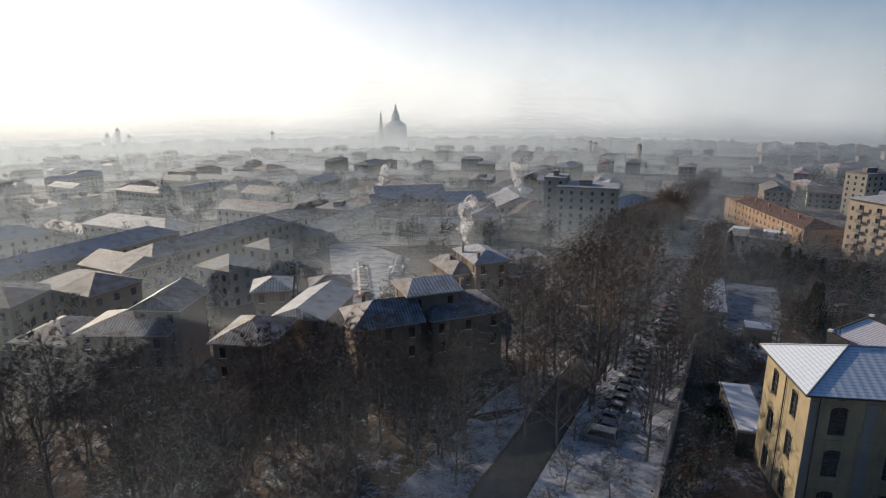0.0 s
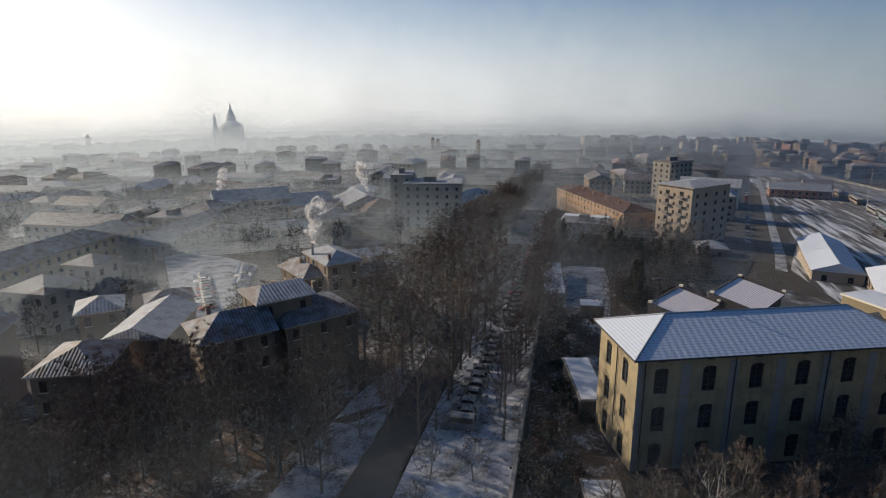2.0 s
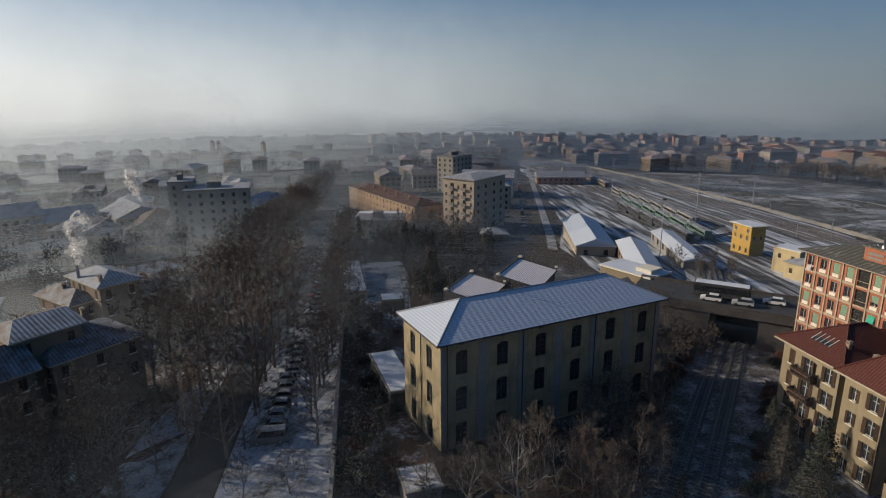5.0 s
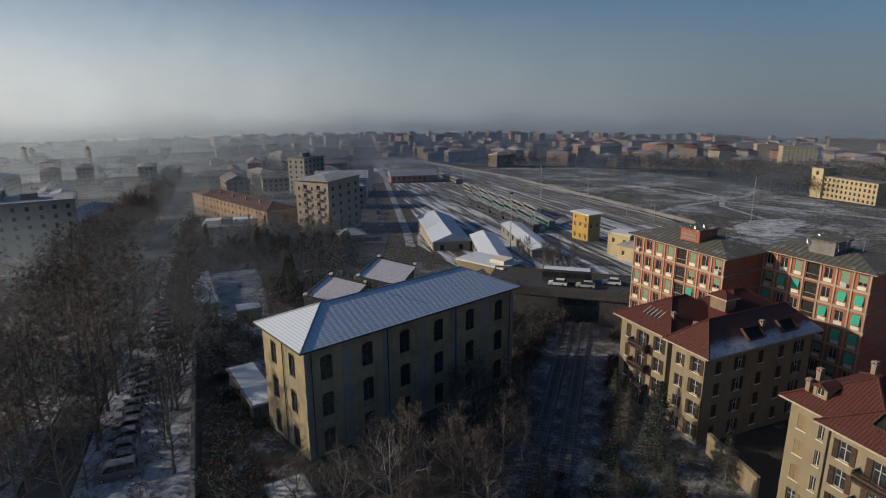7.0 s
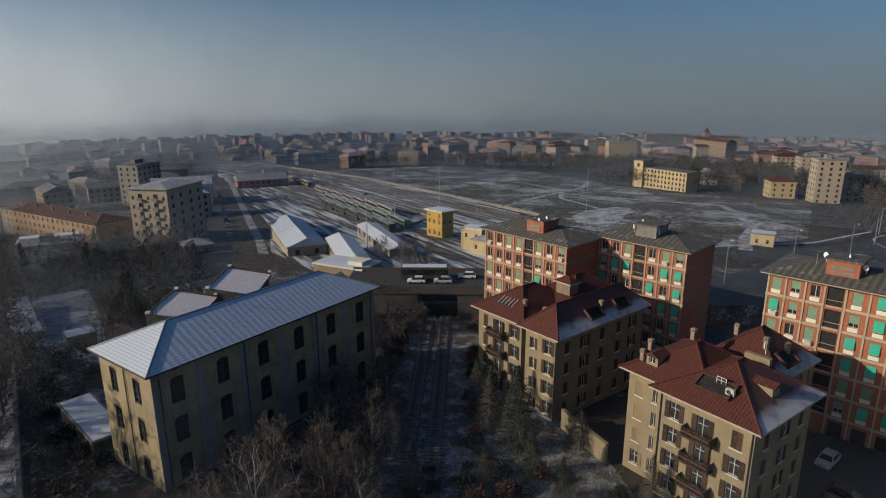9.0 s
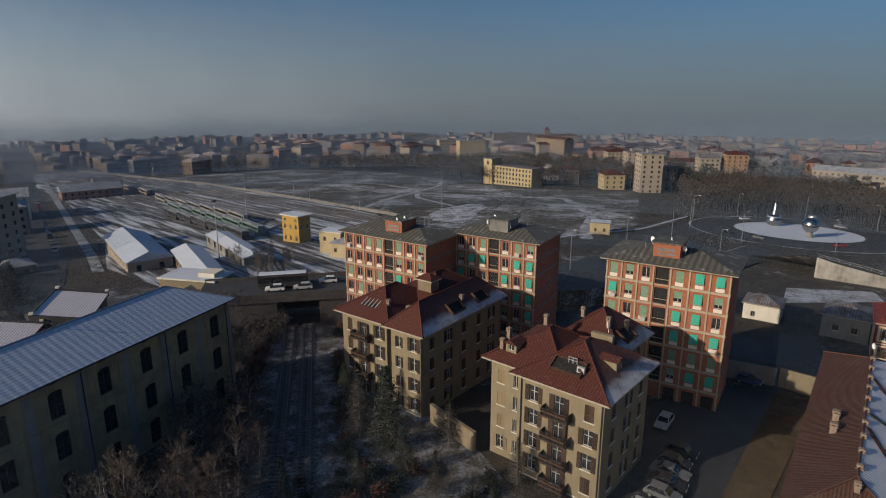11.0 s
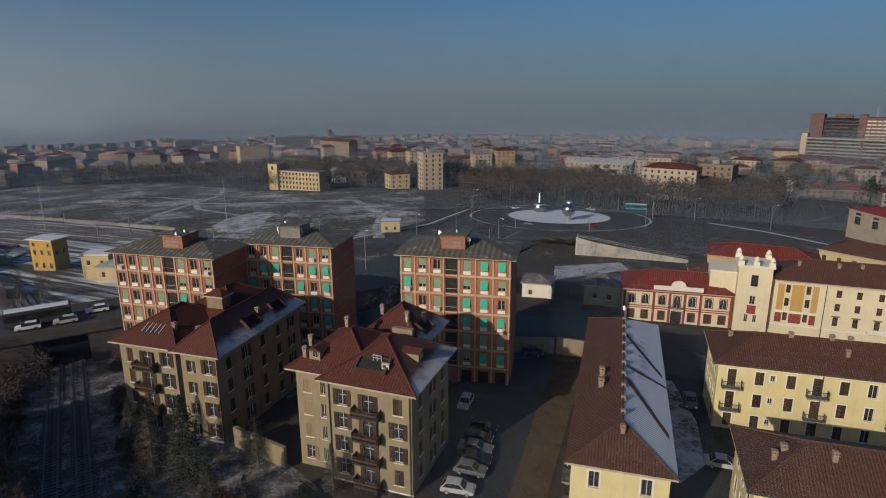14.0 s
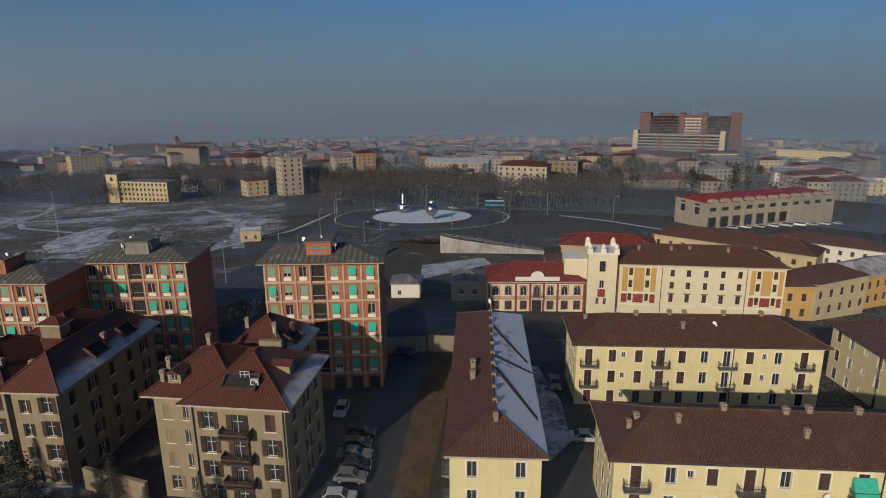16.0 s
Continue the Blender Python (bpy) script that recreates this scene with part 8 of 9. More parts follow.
told(345, -223, -137, 20, 14, 6, "brownhouse", "t_old", True, -18.7)
told(665, -514, -110, 26, 13, 6, "paleyellow", "t_red", False, -46.1)
told(496, -434, -145, 58, 26, 4, "pink", "t_red", False, -33.1)
told(558, -572, -118, 43, 13, 5, "yellow", "t_red", False, -44.9)
told(510, -674, -153, 77, 14, 6, "paleyellow", "t_snow", True, -45.4)
told(336, -418, -123, 21, 13, 3, "white", "t_old", False, -26.7)
told(285, -438, -129, 21, 13, 3, "yellow", "t_old", False, -25.3)
told(434, -65, -81, 13, 13, 5, "greyhouse", "t_old", True, -22.4)
told(590, -102, -82, 22, 13, 4, "greyhouse", "t_red", False, -32.8)

# closer houses of the old quarter under snow
for x, y, ang, L, D, fl, w, rf in (
        (-72, 128, -28, 18, 12, 3, "brownhouse", "t_old"), (-74, 148, -30, 16, 12, 3, "brownhouse", "t_old"), (-46, 143, -30, 11, 11, 3, "greyhouse", "t_old"),
        (-85, 120, -5, 14, 14, 3, "paleyellow", "t_old"), (-38, 150, -30, 8, 8, 4, "greyhouse", "t_old"), (-95, 165, 62, 60, 12, 3, "greyhouse", "t_snow"),
        (-60, 190, 62, 70, 13, 3, "brownhouse", "t_old"), (-100, 215, -25, 40, 14, 3, "greyhouse", "t_snow"), (-30, 232, 65, 50, 13, 2, "brownhouse", "t_old"),
        (-128, 150, -25, 30, 12, 2, "greyhouse", "t_snow"), (-140, 190, 62, 40, 14, 3, "greyhouse", "t_snow"), (-65, 250, -25, 36, 14, 3, "greyhouse", "t_old"),
        (22, 175, 10, 30, 8, 1, "brownhouse", "t_snow"), (-20.5, 134, 12, 9, 7, 2, "paleyellow", "t_old")):
    blocked(x, y, max(L, D) * 0.5)
    far_house(x, y, ang, L, D, fl, w, rf, "old_quarter_house", label="old quarter house with a snow-dusted tile roof", step=3.4)

clear = lambda x, y: not any(math.hypot(x - a, y - b) < c + 2 for a, b, c in near_named) and not on_avenue(x, y) and not inside([(-44, 226), (-20, 128), (-6, 140), (2, 190), (-22, 210)], x, y)
woods("garden_wood", "dark bare trees in the courts and gardens of the old quarter", spread(1000, 23, lambda x, y: clear(x, y) and y > 104 and math.hypot(x - 10, y - 122) > 18, -14, 44, 112, 420), seed=24, hmin=6, hmax=12, dens=80, fat=1.0)

# the town's many houses: the nearer ones as things, the far ones as one spread of roofs
TOWN_MATS = ["greyhouse", "brownhouse", "pink", "paleyellow", "beige", "white", "t_old", "t_snow", "t_red_snow", "t_red", "t_brown", "t_brown_snow", "fascia", "dark"]
far_town = Shape()


def town_block(x, y, ang, L, D, floors, wall, roof):
    h = 3.1 * floors + 0.6
    m = pose(x, y, G(x, y) - 0.4, 0, 0, ang) @ Matrix.Translation((-L / 2, -D / 2, 0))
    s = Shape()
    for a, b in (((0, 0), (L, 0)), ((L, 0), (L, D)), ((L, D), (0, D)), ((0, D), (0, 0))):
        s.wall(a, b, -3, h, (), 0.2, TOWN_MATS.index(wall))
        W = math.hypot(b[0] - a[0], b[1] - a[1])
        u, n = Vector((b[0] - a[0], b[1] - a[1], 0)) / W, Vector((b[1] - a[1], a[0] - b[0], 0)) / W * 0.05
        for i in range(int(W / 3.8) if math.hypot(x, y) < 1300 else 0):
            for fl in range(floors):
                p = Vector((*a, 0)) + u * (3.8 * i + 1.6) + n + Vector((0, 0, 3.1 * fl + 1.0))
                s.face([p, p + u * 1.2, p + u * 1.2 + Vector((0, 0, 1.5)), p + Vector((0, 0, 1.5))], TOWN_MATS.index("dark"))
    r, _ = hip_roof(L, D, h, 0.5, min(L, D) * 0.2, None, None, (TOWN_MATS.index(roof),) * 4)
    r.m = [TOWN_MATS.index("fascia") if k != TOWN_MATS.index(roof) else k for k in r.m]
    for src in (s, r):
        for f, k, uv in zip(src.f, src.m, src.uv):
            far_town.face([m @ Vector(src.v[i]) for i in f], k, uv)


def fill(n, seed, a0, a1, d0, d1, walls, roofs, fl=(2, 4), cut=520):
    r = random.Random(seed)
    done = tries = 0
    while done < n and tries < n * 30:
        tries += 1
        a, d = radians(r.uniform(a0, a1)), math.sqrt(r.uniform(d0 * d0, d1 * d1))
        x, y = -math.sin(a) * d, math.cos(a) * d
        L, D = r.uniform(12, 36), r.uniform(10, 15)
        if not free(x, y) or on_avenue(x, y) or on_street(x, y) or on_south(x, y) or inside(CORE, x, y) or blocked(x, y, L * 0.42):
            continue
        ang = r.choice((-26, 64)) + r.gauss(0, 8)
        if d < cut:
            far_house(x, y, ang, L, D, r.randint(*fl), r.choice(walls), r.choice(roofs), flat=r.random() < 0.12)
        else:
            town_block(x, y, ang, L, D, r.randint(*fl), r.choice(walls), r.choice(roofs))
        done += 1


SNOWY = ["t_old", "t_brown_snow", "t_snow", "t_old", "t_brown"]
fill(60, 1, -20, 45, 200, 480, ["brownhouse", "brownhouse", "greyhouse"], SNOWY, (2, 3))
fill(150, 2, -30, 45, 480, 1200, ["greyhouse", "brownhouse", "paleyellow"], SNOWY, (2, 4))
fill(90, 3, -62, -30, 330, 1250, ["greyhouse", "brownhouse", "brownhouse", "greyhouse"], ["t_old", "t_old", "t_brown", "t_red_snow"], (2, 4), 460)
fill(330, 4, -105, -62, 640, 1350, ["greyhouse", "brownhouse", "pink", "beige", "brownhouse"], ["t_red_snow", "t_red", "t_old", "t_brown", "t_red"], (3, 6))
fill(260, 5, -150, -105, 420, 1300, ["brownhouse", "pink", "beige", "greyhouse"], ["t_red_snow", "t_red", "t_brown", "t_red", "t_old"], (2, 5), 500)
fill(12, 6, -150, -141, 190, 330, ["paleyellow", "orange", "cream", "brownhouse"], ["t_brown", "t_brown", "t_red"], (2, 3))
fill(900, 12, -150, 45, 1300, 2700, ["greyhouse", "brownhouse", "pink", "beige", "brownhouse"], ["t_old", "t_red_snow", "t_brown", "t_red"], (3, 7))
slab("far_town", far_town, [M[k] for k in TOWN_MATS], "countless far town houses under snow-dusted roofs", "town", "stuff")


def haze(name, r, high, m, yaw0=-180, yaw1=180):
    """A glowing sheet painted as far haze, which closes the view at the skyline."""
    s, n = Shape(), 96
    for k in range(n):
        a, b = (radians(90 + yaw0 + (yaw1 - yaw0) * i / n) for i in (k, k + 1))
        s.face([(r * math.cos(b), r * math.sin(b), -6), (r * math.cos(a), r * math.sin(a), -6), (r * math.cos(a), r * math.sin(a), high), (r * math.cos(b), r * math.sin(b), high)])
    ob = slab(name, s, m, "glowing backdrop painted as winter haze along the skyline", "backdrop")
    ob.location.z = G(r, 0)


haze("backdrop", 3300, 1010, mist("painted_skyline_glow", 0.88, 0, 990))
HAZE_THREADS, FAR_THREADS = veil("haze_threads"), veil("brighter_far_threads", 1.35)


def mist_bank(r, high, thick, thin, seed):
    """A ring of threads about the camera, added in place of haze: fine and level, close together low down, thinning
    upwards and away from the sun's side.
    """
    g = np.random.default_rng(seed)
    gap, n = r * (0.00065 if r < 300 else 0.0004 if r < 600 else 0.00025), 40 if r < 600 else 64
    z = np.arange(0.0, high, gap)
    z = z + g.uniform(-0.38, 0.38, len(z)) * gap * (1.0 if r < 600 else 0.4)
    a = np.radians(90 + np.linspace(-150, 80, n + 1))
    sunward = np.clip((np.cos(a) * -0.57 + np.sin(a) * 0.82 + 0.2) / 1.2, 0, 1)
    sunward = sunward * sunward * (3 - 2 * sunward)
    dense = thin + (1 - thin) * sunward
    wave = 1 + 0.16 * np.sin(a * 23 + seed) + 0.12 * np.sin(a * 51 + 2 * seed)
    rise = np.clip((high - 3 - z[:, None] * wave[None, :]) / (high - 5), 0, 1)
    half = 0.5 * gap * thick * dense[None, :] * rise * rise * (3 - 2 * rise)
    x, y = r * np.cos(a), r * np.sin(a)
    zz = z[:, None] + G(r, 0)
    v = np.empty((len(z), n + 1, 2, 3))
    v[..., 0], v[..., 1] = x[None, :, None], y[None, :, None]
    v[:, :, 0, 2], v[:, :, 1, 2] = zz - half, zz + half
    row, k = np.meshgrid(np.arange(len(z)), np.arange(n), indexing="ij")
    b = (row * (n + 1) + k) * 2
    f = np.stack([b + 2, b, b + 1, b + 3], -1).reshape(-1, 4)
    me = bpy.data.meshes.new("mist")
    me.from_pydata(v.reshape(-1, 3).tolist(), [], f.tolist())
    me.materials.append(HAZE_THREADS if r < 600 else FAR_THREADS)
    tagged(new("mist", me), "ring of fine pale threads standing in for winter mist", "mist", kind="stuff")


# rings centred on the camera; the 48 m one only lifts dark tones
for k, (r, high, thick, thin) in enumerate(((48, 34, 0.085, 0.75), (100, 30, 0.20, 0.4), (145, 30, 0.31, 0.22), (210, 30, 0.42, 0.22), (305, 32, 0.50, 0.34), (440, 36, 0.46, 0.7), (640, 46, 0.56, 0.8), (850, 72, 0.62, 0.85), (1250, 185, 0.60, 0.2), (2000, 100, 0.74, 0.7))):
    mist_bank(r, high, thick, thin, k + 3)


def cathedral():
    """Far domed cathedral with spires, in stone painted pale like haze."""
    x, y = -56, 1600
    ob = thing("cathedral", "great domed cathedral with pointed spires, far off in the haze", "cathedral", pose(x, y, G(x, y) - 1, 0, 0, 8) @ Matrix.Scale(1.05, 4))
    part("nave", Shape().box(20, -14, 0, 70, 14, 22).prism([(20, -14, 22), (70, -14, 22), (70, 14, 22), (20, 14, 22)], [(20, -3, 25), (68, -3, 25), (68, 3, 25), (20, 3, 25)]), [M["pale_stone"]], ob)
    part("apse", Shape().box(-54, -12, 0, -24, 12, 27).box(-46, -10, 27, -24, 10, 44), [M["pale_stone"]], ob)
    d = Shape()
    n = 16
    prof = [(27, 0), (27, 50), (26, 54), (23, 58), (18, 62), (12.5, 65), (11, 66), (10.5, 76), (8, 82), (6.5, 83), (6, 89), (3.5, 92), (2.6, 98), (0.6, 106)]
    for (r0, z0), (r1, z1) in zip(prof, prof[1:]):
        for k in range(n):
            a, b = 2 * math.pi * k / n, 2 * math.pi * (k + 1) / n
            d.face([(r0 * math.cos(a), r0 * math.sin(a), z0), (r0 * math.cos(b), r0 * math.sin(b), z0), (r1 * math.cos(b), r1 * math.sin(b), z1), (r1 * math.cos(a), r1 * math.sin(a), z1)])
    part("dome", d, [M["pale_stone"]], ob)
    for px, hgt, r in ((-38, 88, 6), (-46, 50, 3.5), (-51, 36, 3), (-30, 60, 4)):
        part("spire", Shape().tube((px, -16, 0), (px, -16, hgt * 0.72), r, r * 0.8, 8).tube((px, -16, hgt * 0.72), (px, -16, hgt), r * 0.75, 0.2, 8), [M["pale_stone"]], ob)


cathedral()


def campanile(x, y, h, w, m, label, cap=True):
    ob = thing("bell_tower", label, "tower", pose(x, y, G(x, y) - 0.5, 0, 0, 20))
    part("shaft", Shape().box(-w / 2, -w / 2, 0, w / 2, w / 2, h), [M[m]], ob)
    if cap:
        part("cap", Shape().prism([(-w / 2 - 0.4, -w / 2 - 0.4, h), (w / 2 + 0.4, -w / 2 - 0.4, h), (w / 2 + 0.4, w / 2 + 0.4, h), (-w / 2 - 0.4, w / 2 + 0.4, h)], [(-0.2, -0.2, h + w), (0.2, -0.2, h + w), (0.2, 0.2, h + w), (-0.2, 0.2, h + w)]), [M["t_red"]], ob)


for yaw, d, h, w in ((13.2, 1600, 38, 10), (25.6, 1600, 54, 9), (26.4, 1600, 42, 10), (24.8, 1610, 38, 10), (-16.0, 900, 26, 4), (-16.5, 900, 24, 4), (-20.3, 800, 24, 4), (-87.9, 1000, 36, 7)):
    # towers past 1200 m get the haze-pale colour instead of brown
    campanile(-math.sin(radians(yaw)) * d, math.cos(radians(yaw)) * d, h, w, "pale_stone" if d > 1200 else "brownhouse", "distant brick bell tower")


def hospital():
    x, y = 640, -605
    a = -136
    ob = thing("hospital", "huge red brick hospital with dark glazed bays between its towers", "hospital", pose(x, y, G(x, y) - 2, 0, 0, a))
    for x0, x1 in ((-64, -50), (-14, -7), (14, 21), (49, 62)):
        part("tower", Shape().box(x0, -4, 0, x1, 22, 66), [M["darkbrick"]], ob)
    part("slab_core", Shape().box(-7, 0, 0, 14, 22, 63), [M["darkbrick"]], ob)
    for x0, x1 in ((-50, -14), (21, 49)):
        part("glazed_bay", Shape().box(x0, 3, 0, x1, 21, 62), [M["carglass"]], ob, "dark glazed bay")
        for fl in range(8):
            part("floor_band", Shape().box(x0 + 0.05, 2.2, 30 + fl * 4.0, x1 - 0.05, 2.95, 30.9 + fl * 4.0), [M["darkbrick"]], ob)
    part("roof_plant", Shape().box(-40, 6, 62.05, -22, 18, 65.5), [M["darkbrick"]], ob)
    part("mast", Shape().tube((2, 8, 63), (2, 8, 78), 0.5, 0.2, 6), [M["metal"]], ob)
    win = cached("hwin", lambda: Shape().box(-2.0, -0.3, 0, 2.0, -0.01, 1.5).mesh("window", [M["white"]]))
    for fl in range(8):
        for k in range(4):
            part("window", win, None, ob, "", pose(-4.2 + k * 5.2, 0, 30 + fl * 4.0))
    low = thing("hospital_wing", "long white hospital wing greyed like haze, with ribbon windows", "hospital", pose(x - 22, y + 40, G(x - 22, y + 40), 0, 0, a))
    # white wing gets grey render, so haze is painted into its colour
    part("wall", Shape().box(-50, -18, -4, 54, 0, 37), [M["greyhouse"]], low)
    for x0 in (-52, 50):
        part("stair_tower", Shape().box(x0, -19, -4, x0 + 6, 1, 42), [M["beige"]], low)
    rib = cached("hrib", lambda: Shape().box(-45.8, -18.3, 0, 49.8, -18.01, 2.2).mesh("window_band", [M["glass"]]))
    for fl in range(9):
        part("window_band", rib, None, low, "", pose(0, 0, 3 + fl * 3.8))
    for x0 in (-20, 6, 30):
        part("brick_strip", Shape().box(x0, -18.8, -4, x0 + 3.0, -18.31, 36), [M["darkbrick"]], low)


hospital()


# ---- cars along the roads ----
cr = random.Random(5)
KINDS, COLS = ["hatch", "hatch", "saloon", "hatch", "van"], ["white", "silver", "black", "grey", "blue", "grey", "silver", "red"]
for k in range(12):
    x, y = along(14.5 + k * 3.1, 7.4 + cr.uniform(-0.3, 0.3))
    car("van" if k == 0 else cr.choice(KINDS[:4]), "grey" if k == 0 else cr.choice(COLS[:6]), x, y, -30 + cr.uniform(-4, 4), True)
for k in range(40):
    x, y = along(70 + k * 4.2, 8.5)
    car(cr.choice(KINDS[:4]), cr.choice(COLS), x, y, -30, True)
for k, (x, y) in enumerate(((59.5, -10.3), (62.8, -12.4), (65.0, -13.2), (67.3, -13.9), (69.5, -14.7), (72.2, -16.0))):
    car("hatch" if k == 0 else cr.choice(KINDS[:3]), ["silver", "grey", "black", "grey", "black", "black"][k], x, y, 65 + cr.uniform(-4, 4))
car("hatch", "silver", 79.5, -14.9, -25)
car("hatch", "silver", 84.5, -9.5, 65)
car("hatch", "blue", 97.5, -30.5, 60)
for k in range(12):
    car(cr.choice(KINDS[:3]), cr.choice(COLS), -14.0 - k * 0.36, 142 + k * 3.1, 14, k % 4 == 0)
for k in range(8):
    car(cr.choice(KINDS[:3]), cr.choice(COLS), -7 + k * 0.1, 163 + k * 3.0, 8, k % 3 == 0)
for k in range(34):
    t = 18 + k * 8.5
    car(cr.choice(KINDS), cr.choice(COLS), 151 + 0.684 * t + 4.4 * 0.729 * (1 if k % 2 else -1), 159 + 0.729 * t - 4.4 * 0.684 * (1 if k % 2 else -1), 46.8)
for x, y, a, c in ((108.9, 58.2, -67, "white"), (111.2, 53.0, -67, "silver"), (116.4, 49.6, -67, "white")):
    car("hatch", c, x, y, a, base=DECK + 0.02)
for k in range(9):
    car(cr.choice(KINDS), "white" if k % 2 else "silver", 186.5 - k * 0.4, -204 - k * 7.5, -160)
for t, o, c in ((2.4, 31, "grey"), (2.0, 33, "black"), (3.3, 30, "red"), (0.4, 32, "white"), (5.4, 31, "silver")):
    x, y = RC[0] + math.cos(t) * o, RC[1] + math.sin(t) * o
    car("saloon", c, x, y, math.degrees(t) + 90, group="cars on the road", base=G(x, y) + 0.16)
for x, y, a in ((50.5, -42.5, -26), (59.5, -43.5, 64), (75.5, -48.5, -26), (92, -47.5, -10)):
    car("saloon", cr.choice(("black", "grey", "silver")), x, y, a)


# ---- steam over the chimneys ----
def plume(x, y, z, size, lean, seed, n=26):
    """A drifting puff of white steam, made of many small ragged lobes."""
    r = random.Random(seed)
    s = Shape()
    for k in range(n):
        t = k / n
        c = Vector((x + lean * size * t + r.gauss(0, 0.10) * size * (0.3 + t), y + r.gauss(0, 0.12) * size, z + size * 1.5 * t + r.gauss(0, 0.05) * size))
        rad = size * (0.07 + 0.17 * t) * r.uniform(0.7, 1.2)
        bm = bmesh.new()
        bmesh.ops.create_icosphere(bm, subdivisions=2, radius=rad)
        for v in bm.verts:
            v.co *= 1 + 0.45 * noise.noise(v.co * (2.2 / rad) + Vector((k, seed, 0)))
        for f in bm.faces:
            s.face([v.co + c for v in f.verts])
        bm.free()
    ob = new("steam", s.mesh("steam", [M["steam"]], True))
    return tagged(ob, "white puff of steam drifting from a chimney", "steam", "steam", "stuff")


plume(9.8, 127, 13.5, 6.0, 0.15, 2)
plume(50, 290, -2.0, 9, -0.4, 3)
plume(-20, 300, -2.0, 8, 0.5, 4, 18)


# ---- roundabout sculptures, lamps, poles, bus ----
def sculpture_ball(x, y):
    ob = thing("ball_sculpture", "polished steel ball sculpture on the snowy traffic island", "sculpture", pose(x, y, G(x, y) + 0.3))
    bm = bmesh.new()
    bmesh.ops.create_uvsphere(bm, u_segments=20, v_segments=14, radius=3.0)
    for v in bm.verts:
        v.co.z += 4.8
    me = bpy.data.meshes.new("ball")
    bm.to_mesh(me)
    bm.free()
    me.materials.append(M["chrome"])
    me.polygons.foreach_set("use_smooth", [True] * len(me.polygons))
    part("ball", me, None, ob)
    part("pedestal", Shape().tube((0, 0, -0.3), (0, 0, 2.0), 1.4, 1.0, 12), [M["concrete"]], ob)
    part("collar", Shape().tube((0, 0, 7.9), (0, 0, 8.6), 1.5, 1.3, 12), [M["metal"]], ob)


def sculpture_spire(x, y):
    ob = thing("spire_sculpture", "steel drop sculpture with a tall point on the island", "sculpture", pose(x, y, G(x, y) + 0.3))
    s = Shape()
    prof = [(1.4, -0.3), (2.9, 1.0), (3.2, 2.6), (2.6, 4.0), (1.2, 4.8), (0.8, 7.0), (0.12, 9.8)]
    n = 16
    for (r0, z0), (r1, z1) in zip(prof, prof[1:]):
        for k in range(n):
            a, b = 2 * math.pi * k / n, 2 * math.pi * (k + 1) / n
            s.face([(r0 * math.cos(a), r0 * math.sin(a), z0), (r0 * math.cos(b), r0 * math.sin(b), z0), (r1 * math.cos(b), r1 * math.sin(b), z1), (r1 * math.cos(a), r1 * math.sin(a), z1)])
    part("drop", s, [M["chrome"]], ob)
    part("ring", Shape().tube((0, 0, 3.7), (0, 0, 4.2), 2.85, 2.6, 16), [M["metal"]], ob)


sculpture_ball(253.3, -93.7)
sculpture_spire(281.2, -89.0)


def lamp_post(x, y, h, arm=1.8, turn=0.0, base=None):
    ob = thing("street_lamp", "tall grey steel street lamp", "street lamp", pose(x, y, G(x, y) if base is None else base, 0, 0, turn), "street lamps")
    part("pole", cached(("lp", h), lambda: Shape().tube((0, 0, -0.3), (0, 0, h), 0.13, 0.07, 7).mesh("pole", [M["metal"]])), None, ob)
    part("arm", cached(("la", h, arm), lambda: Shape().tube((0, 0, h - 0.1), (arm, 0, h + 0.25), 0.05, 0.05, 5).mesh("arm", [M["metal"]])), None, ob)
    part("lamp_head", cached(("lh", h, arm), lambda: Shape().box(arm - 0.1, -0.16, h + 0.17, arm + 0.75, 0.16, h + 0.32, 0, 0.03).mesh("lamp_head", [M["dish"]])), None, ob)
    return ob


for k in range(9):
    a = 2 * math.pi * k / 9 + 0.3
    lamp_post(RC[0] + 43 * math.cos(a), RC[1] + 43 * math.sin(a), 11, 2.0, math.degrees(a) + 180)
for x, y, h in ((172, -42, 14), (200, -20, 12), (225, -38, 12), (246, -150, 11), (222, -170, 11), (340, -120, 11), (385, -140, 11), (150, 20, 11), (128, 40, 10), (170, -2, 12)):
    lamp_post(x, y, h, 1.8, 200)
for x, y, h in ((225.8, 130.9, 24), (247.3, 51.8, 24), (300, 230, 24), (360, 330, 24), (158, 102, 20), (290, 140, 20)):
    ob = thing("yard_mast", "thin tall floodlight mast over the tracks", "mast", pose(x, y, G(x, y)), "yard masts")
    part("pole", cached(("mast", h), lambda: Shape().tube((0, 0, -0.3), (0, 0, h), 0.2, 0.09, 7).mesh("pole", [M["metal"]])), None, ob)
    part("lamp_ring", cached(("mastring", h), lambda: Shape().tube((0, 0, h - 0.5), (0, 0, h), 0.7, 0.6, 10).mesh("lamp_ring", [M["dkmetal"]])), None, ob)


def gantry(x, y, turn, w=3.0, h=7.5):
    ob = thing("catenary_mast", "steel overhead-line mast beside the track", "mast", pose(x, y, G(x, y), 0, 0, turn), "overhead line masts")
    part("pole", cached("gpole", lambda: Shape().box(-0.12, -0.12, -0.3, 0.12, 0.12, h).mesh("pole", [M["metal"]])), None, ob)
    part("bracket", cached("gbr", lambda: Shape().tube((0, 0, h - 0.6), (w, 0, h - 0.3), 0.05, 0.05, 5).tube((0, 0, h - 2.0), (w, 0, h - 0.6), 0.04, 0.04, 5).mesh("bracket", [M["metal"]])), None, ob)


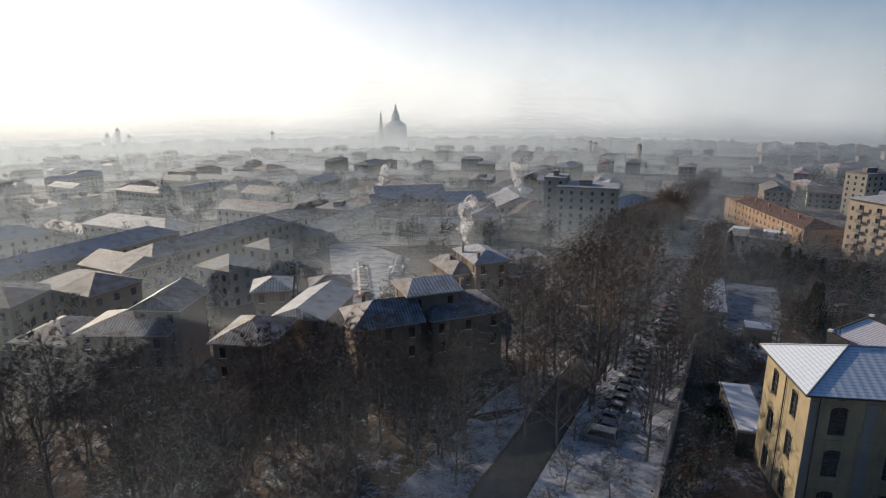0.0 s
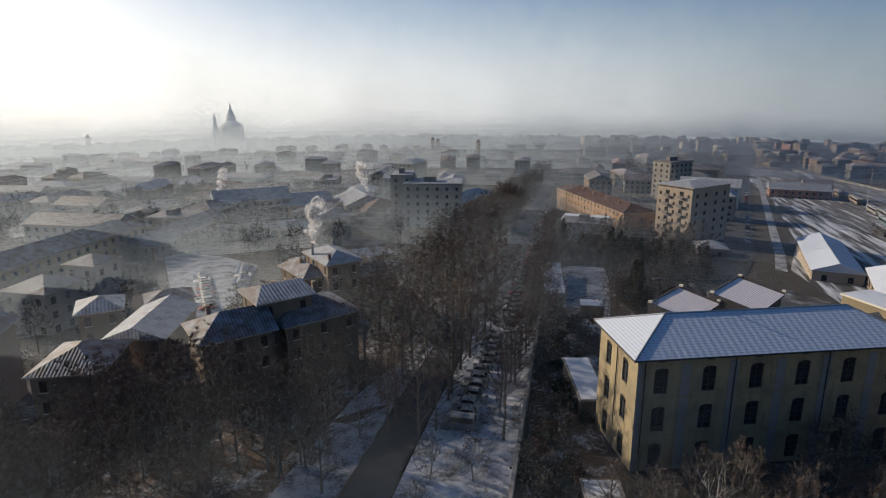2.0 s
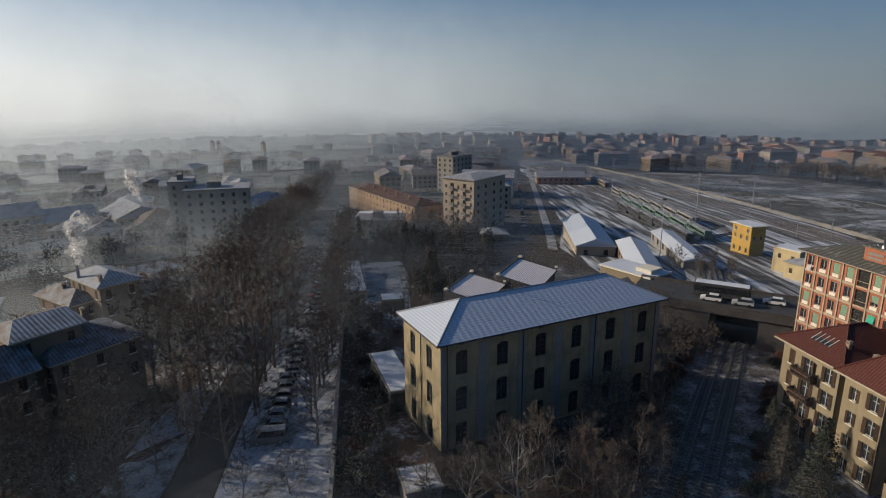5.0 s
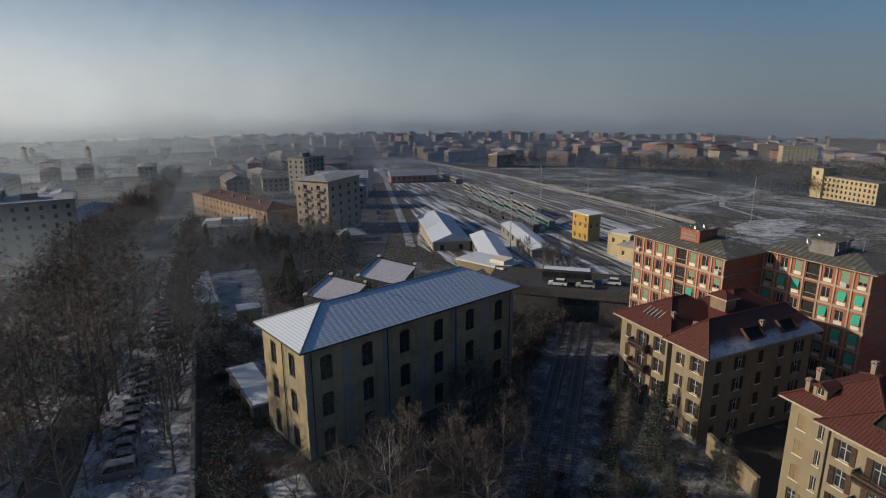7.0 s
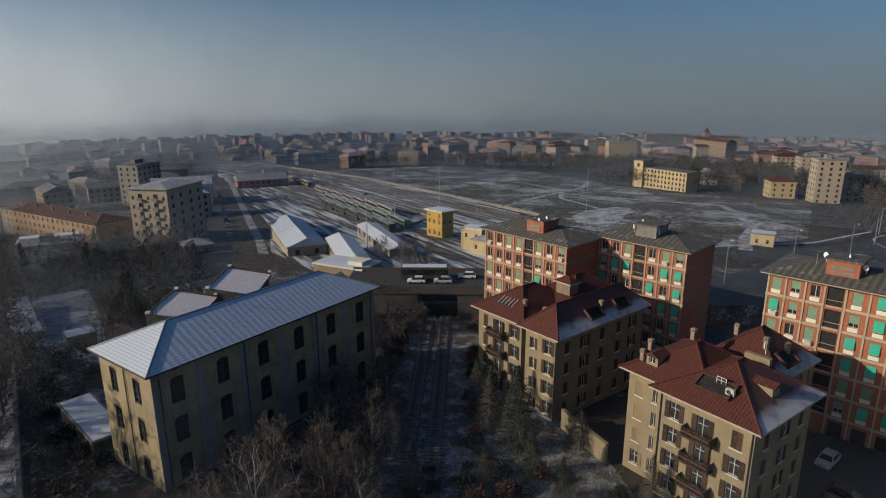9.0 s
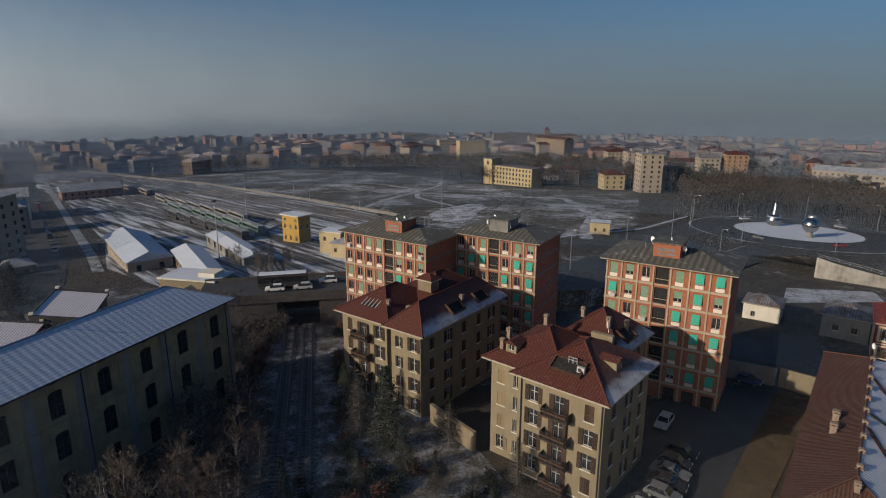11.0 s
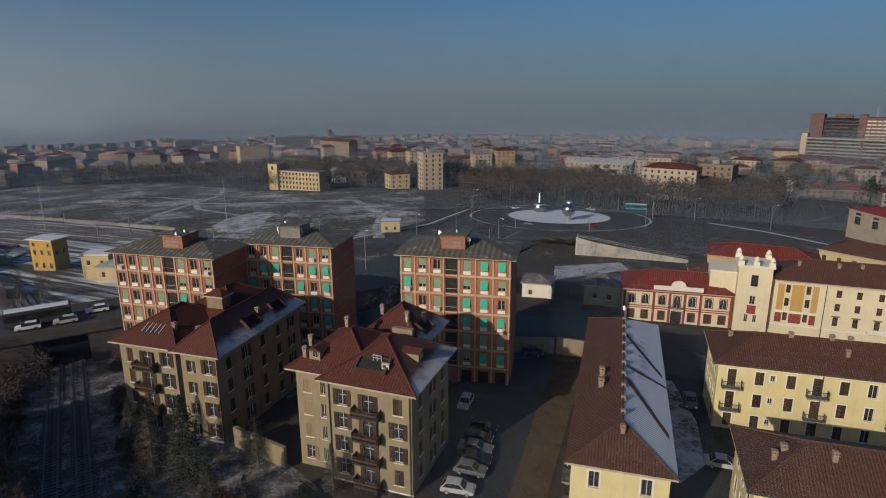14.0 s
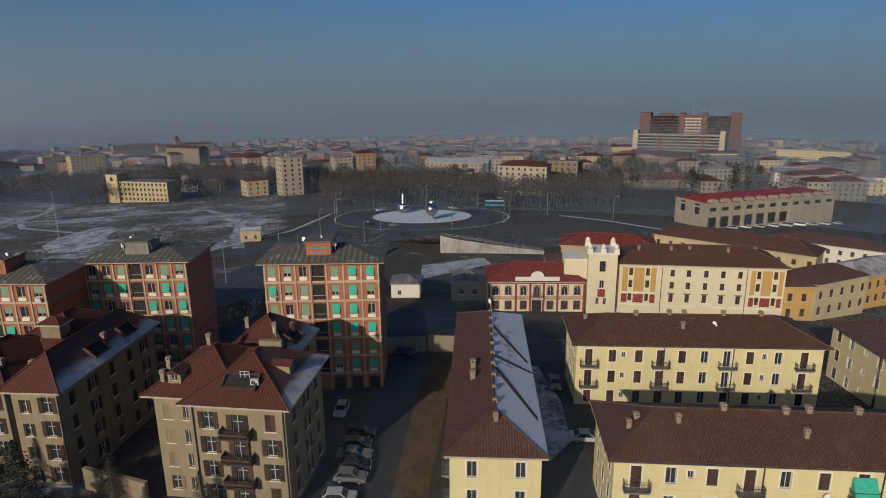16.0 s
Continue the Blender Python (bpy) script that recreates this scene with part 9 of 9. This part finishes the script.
for row in (1, 4, 8, 12):
    for k in range(9):
        a = Vector((268, 96)) + Vector((-0.798, 0.602)) * (4.5 * row + (6 if row > 4 else 0) + 2.2) + Vector((0.602, 0.798)) * (k * 46 - 10)
        gantry(a.x, a.y, -37)


def bus(x, y, ang, colour, label, z=None):
    ob = thing("bus", label, "bus", pose(x, y, G(x, y) + 0.15 if z is None else z, 0, 0, ang))
    part("body", Shape().box(-5.2, -1.25, 0.35, 5.2, 1.25, 3.0, 0, 0.06), [colour], ob)
    for sg in (-1, 1):
        part("window_band", Shape().box(-5.0, sg * 1.27 - 0.02, 1.3, 5.0, sg * 1.27 + 0.02, 2.5), [M["carglass"]], ob)
    part("roof_pod", Shape().box(-4.9, -1.1, 3.005, 4.9, 1.1, 3.15, 0, 0.1), [M["fresh"]], ob)
    tw_ = cached("buswheel", lambda: Shape().tube((0, -0.15, 0), (0, 0.15, 0), 0.48, 0.48, 14).mesh("wheel", [M["tyre"]]))
    for sx in (-3.3, 2.9):
        for sy in (-1.12, 1.12):
            part("wheel", tw_, None, ob, "", pose(sx, sy, 0.48))


M["bus_blue"] = mottled("turquoise_bus_paint", (0.02, 0.22, 0.33), (0.03, 0.28, 0.4), 2, 0.35, 0)
bus(286.5, -142.0, -114, M["bus_blue"], "turquoise city bus on the road by the roundabout")
bus(112.0, 57.8, -66, M["dkmetal"], "dark city bus with a snowy roof crossing the rail bridge", DECK + 0.02)


def wagon(x, y, ang, m, label):
    ob = thing("rail_wagon", label, "rail wagon", pose(x, y, G(x, y) + 0.35, 0, 0, ang), "rail wagons")
    part("body", cached(("wagon", m), lambda: Shape().box(-8.5, -1.4, 1.0, 8.5, 1.4, 3.7, 0, 0.05).mesh("body", [M[m]])), None, ob)
    part("roof", cached("wagonroof", lambda: Shape().box(-8.5, -1.3, 3.704, 8.5, 1.3, 3.95, 0, 0.25).mesh("roof", [M["yardsnow"]])), None, ob)
    for sg in (-1, 1):
        part("window_band", cached("wagonwin", lambda: Shape().box(-7.8, -0.02, 2.2, 7.8, 0.02, 3.1).mesh("window_band", [M["carglass"]])), None, ob, "", pose(0, sg * 1.41, 0))
    for sx in (-6, 6):
        part("bogie", cached("bogie", lambda: Shape().box(-1.5, -1.1, 0.0, 1.5, 1.1, 0.95, 0, 0.1).mesh("bogie", [M["dkmetal"]])), None, ob, "", pose(sx, 0, 0))


M["train_green"] = mottled("faded_green_train_paint", (0.10, 0.16, 0.13), (0.16, 0.23, 0.19), 2, 0.5, 0.1)
d0 = Vector((0.602, 0.798))
for line, start, n, m in ((12, -14, 6, "train_green"), (10, 20, 7, "greyhouse"), (14, -20, 5, "dkmetal"), (9, 180, 6, "brownhouse")):
    for k in range(n):
        p = Vector((268, 96)) + Vector((-0.798, 0.602)) * (4.5 * line + 6) + d0 * (start + k * 18.2)
        wagon(p.x, p.y, 53, m, {"train_green": "green and white railway coach with snow on its roof", "greyhouse": "grey railway wagon with a snowy roof", "dkmetal": "dark goods wagon on a siding", "brownhouse": "brown goods wagon with a snowy roof"}[m])
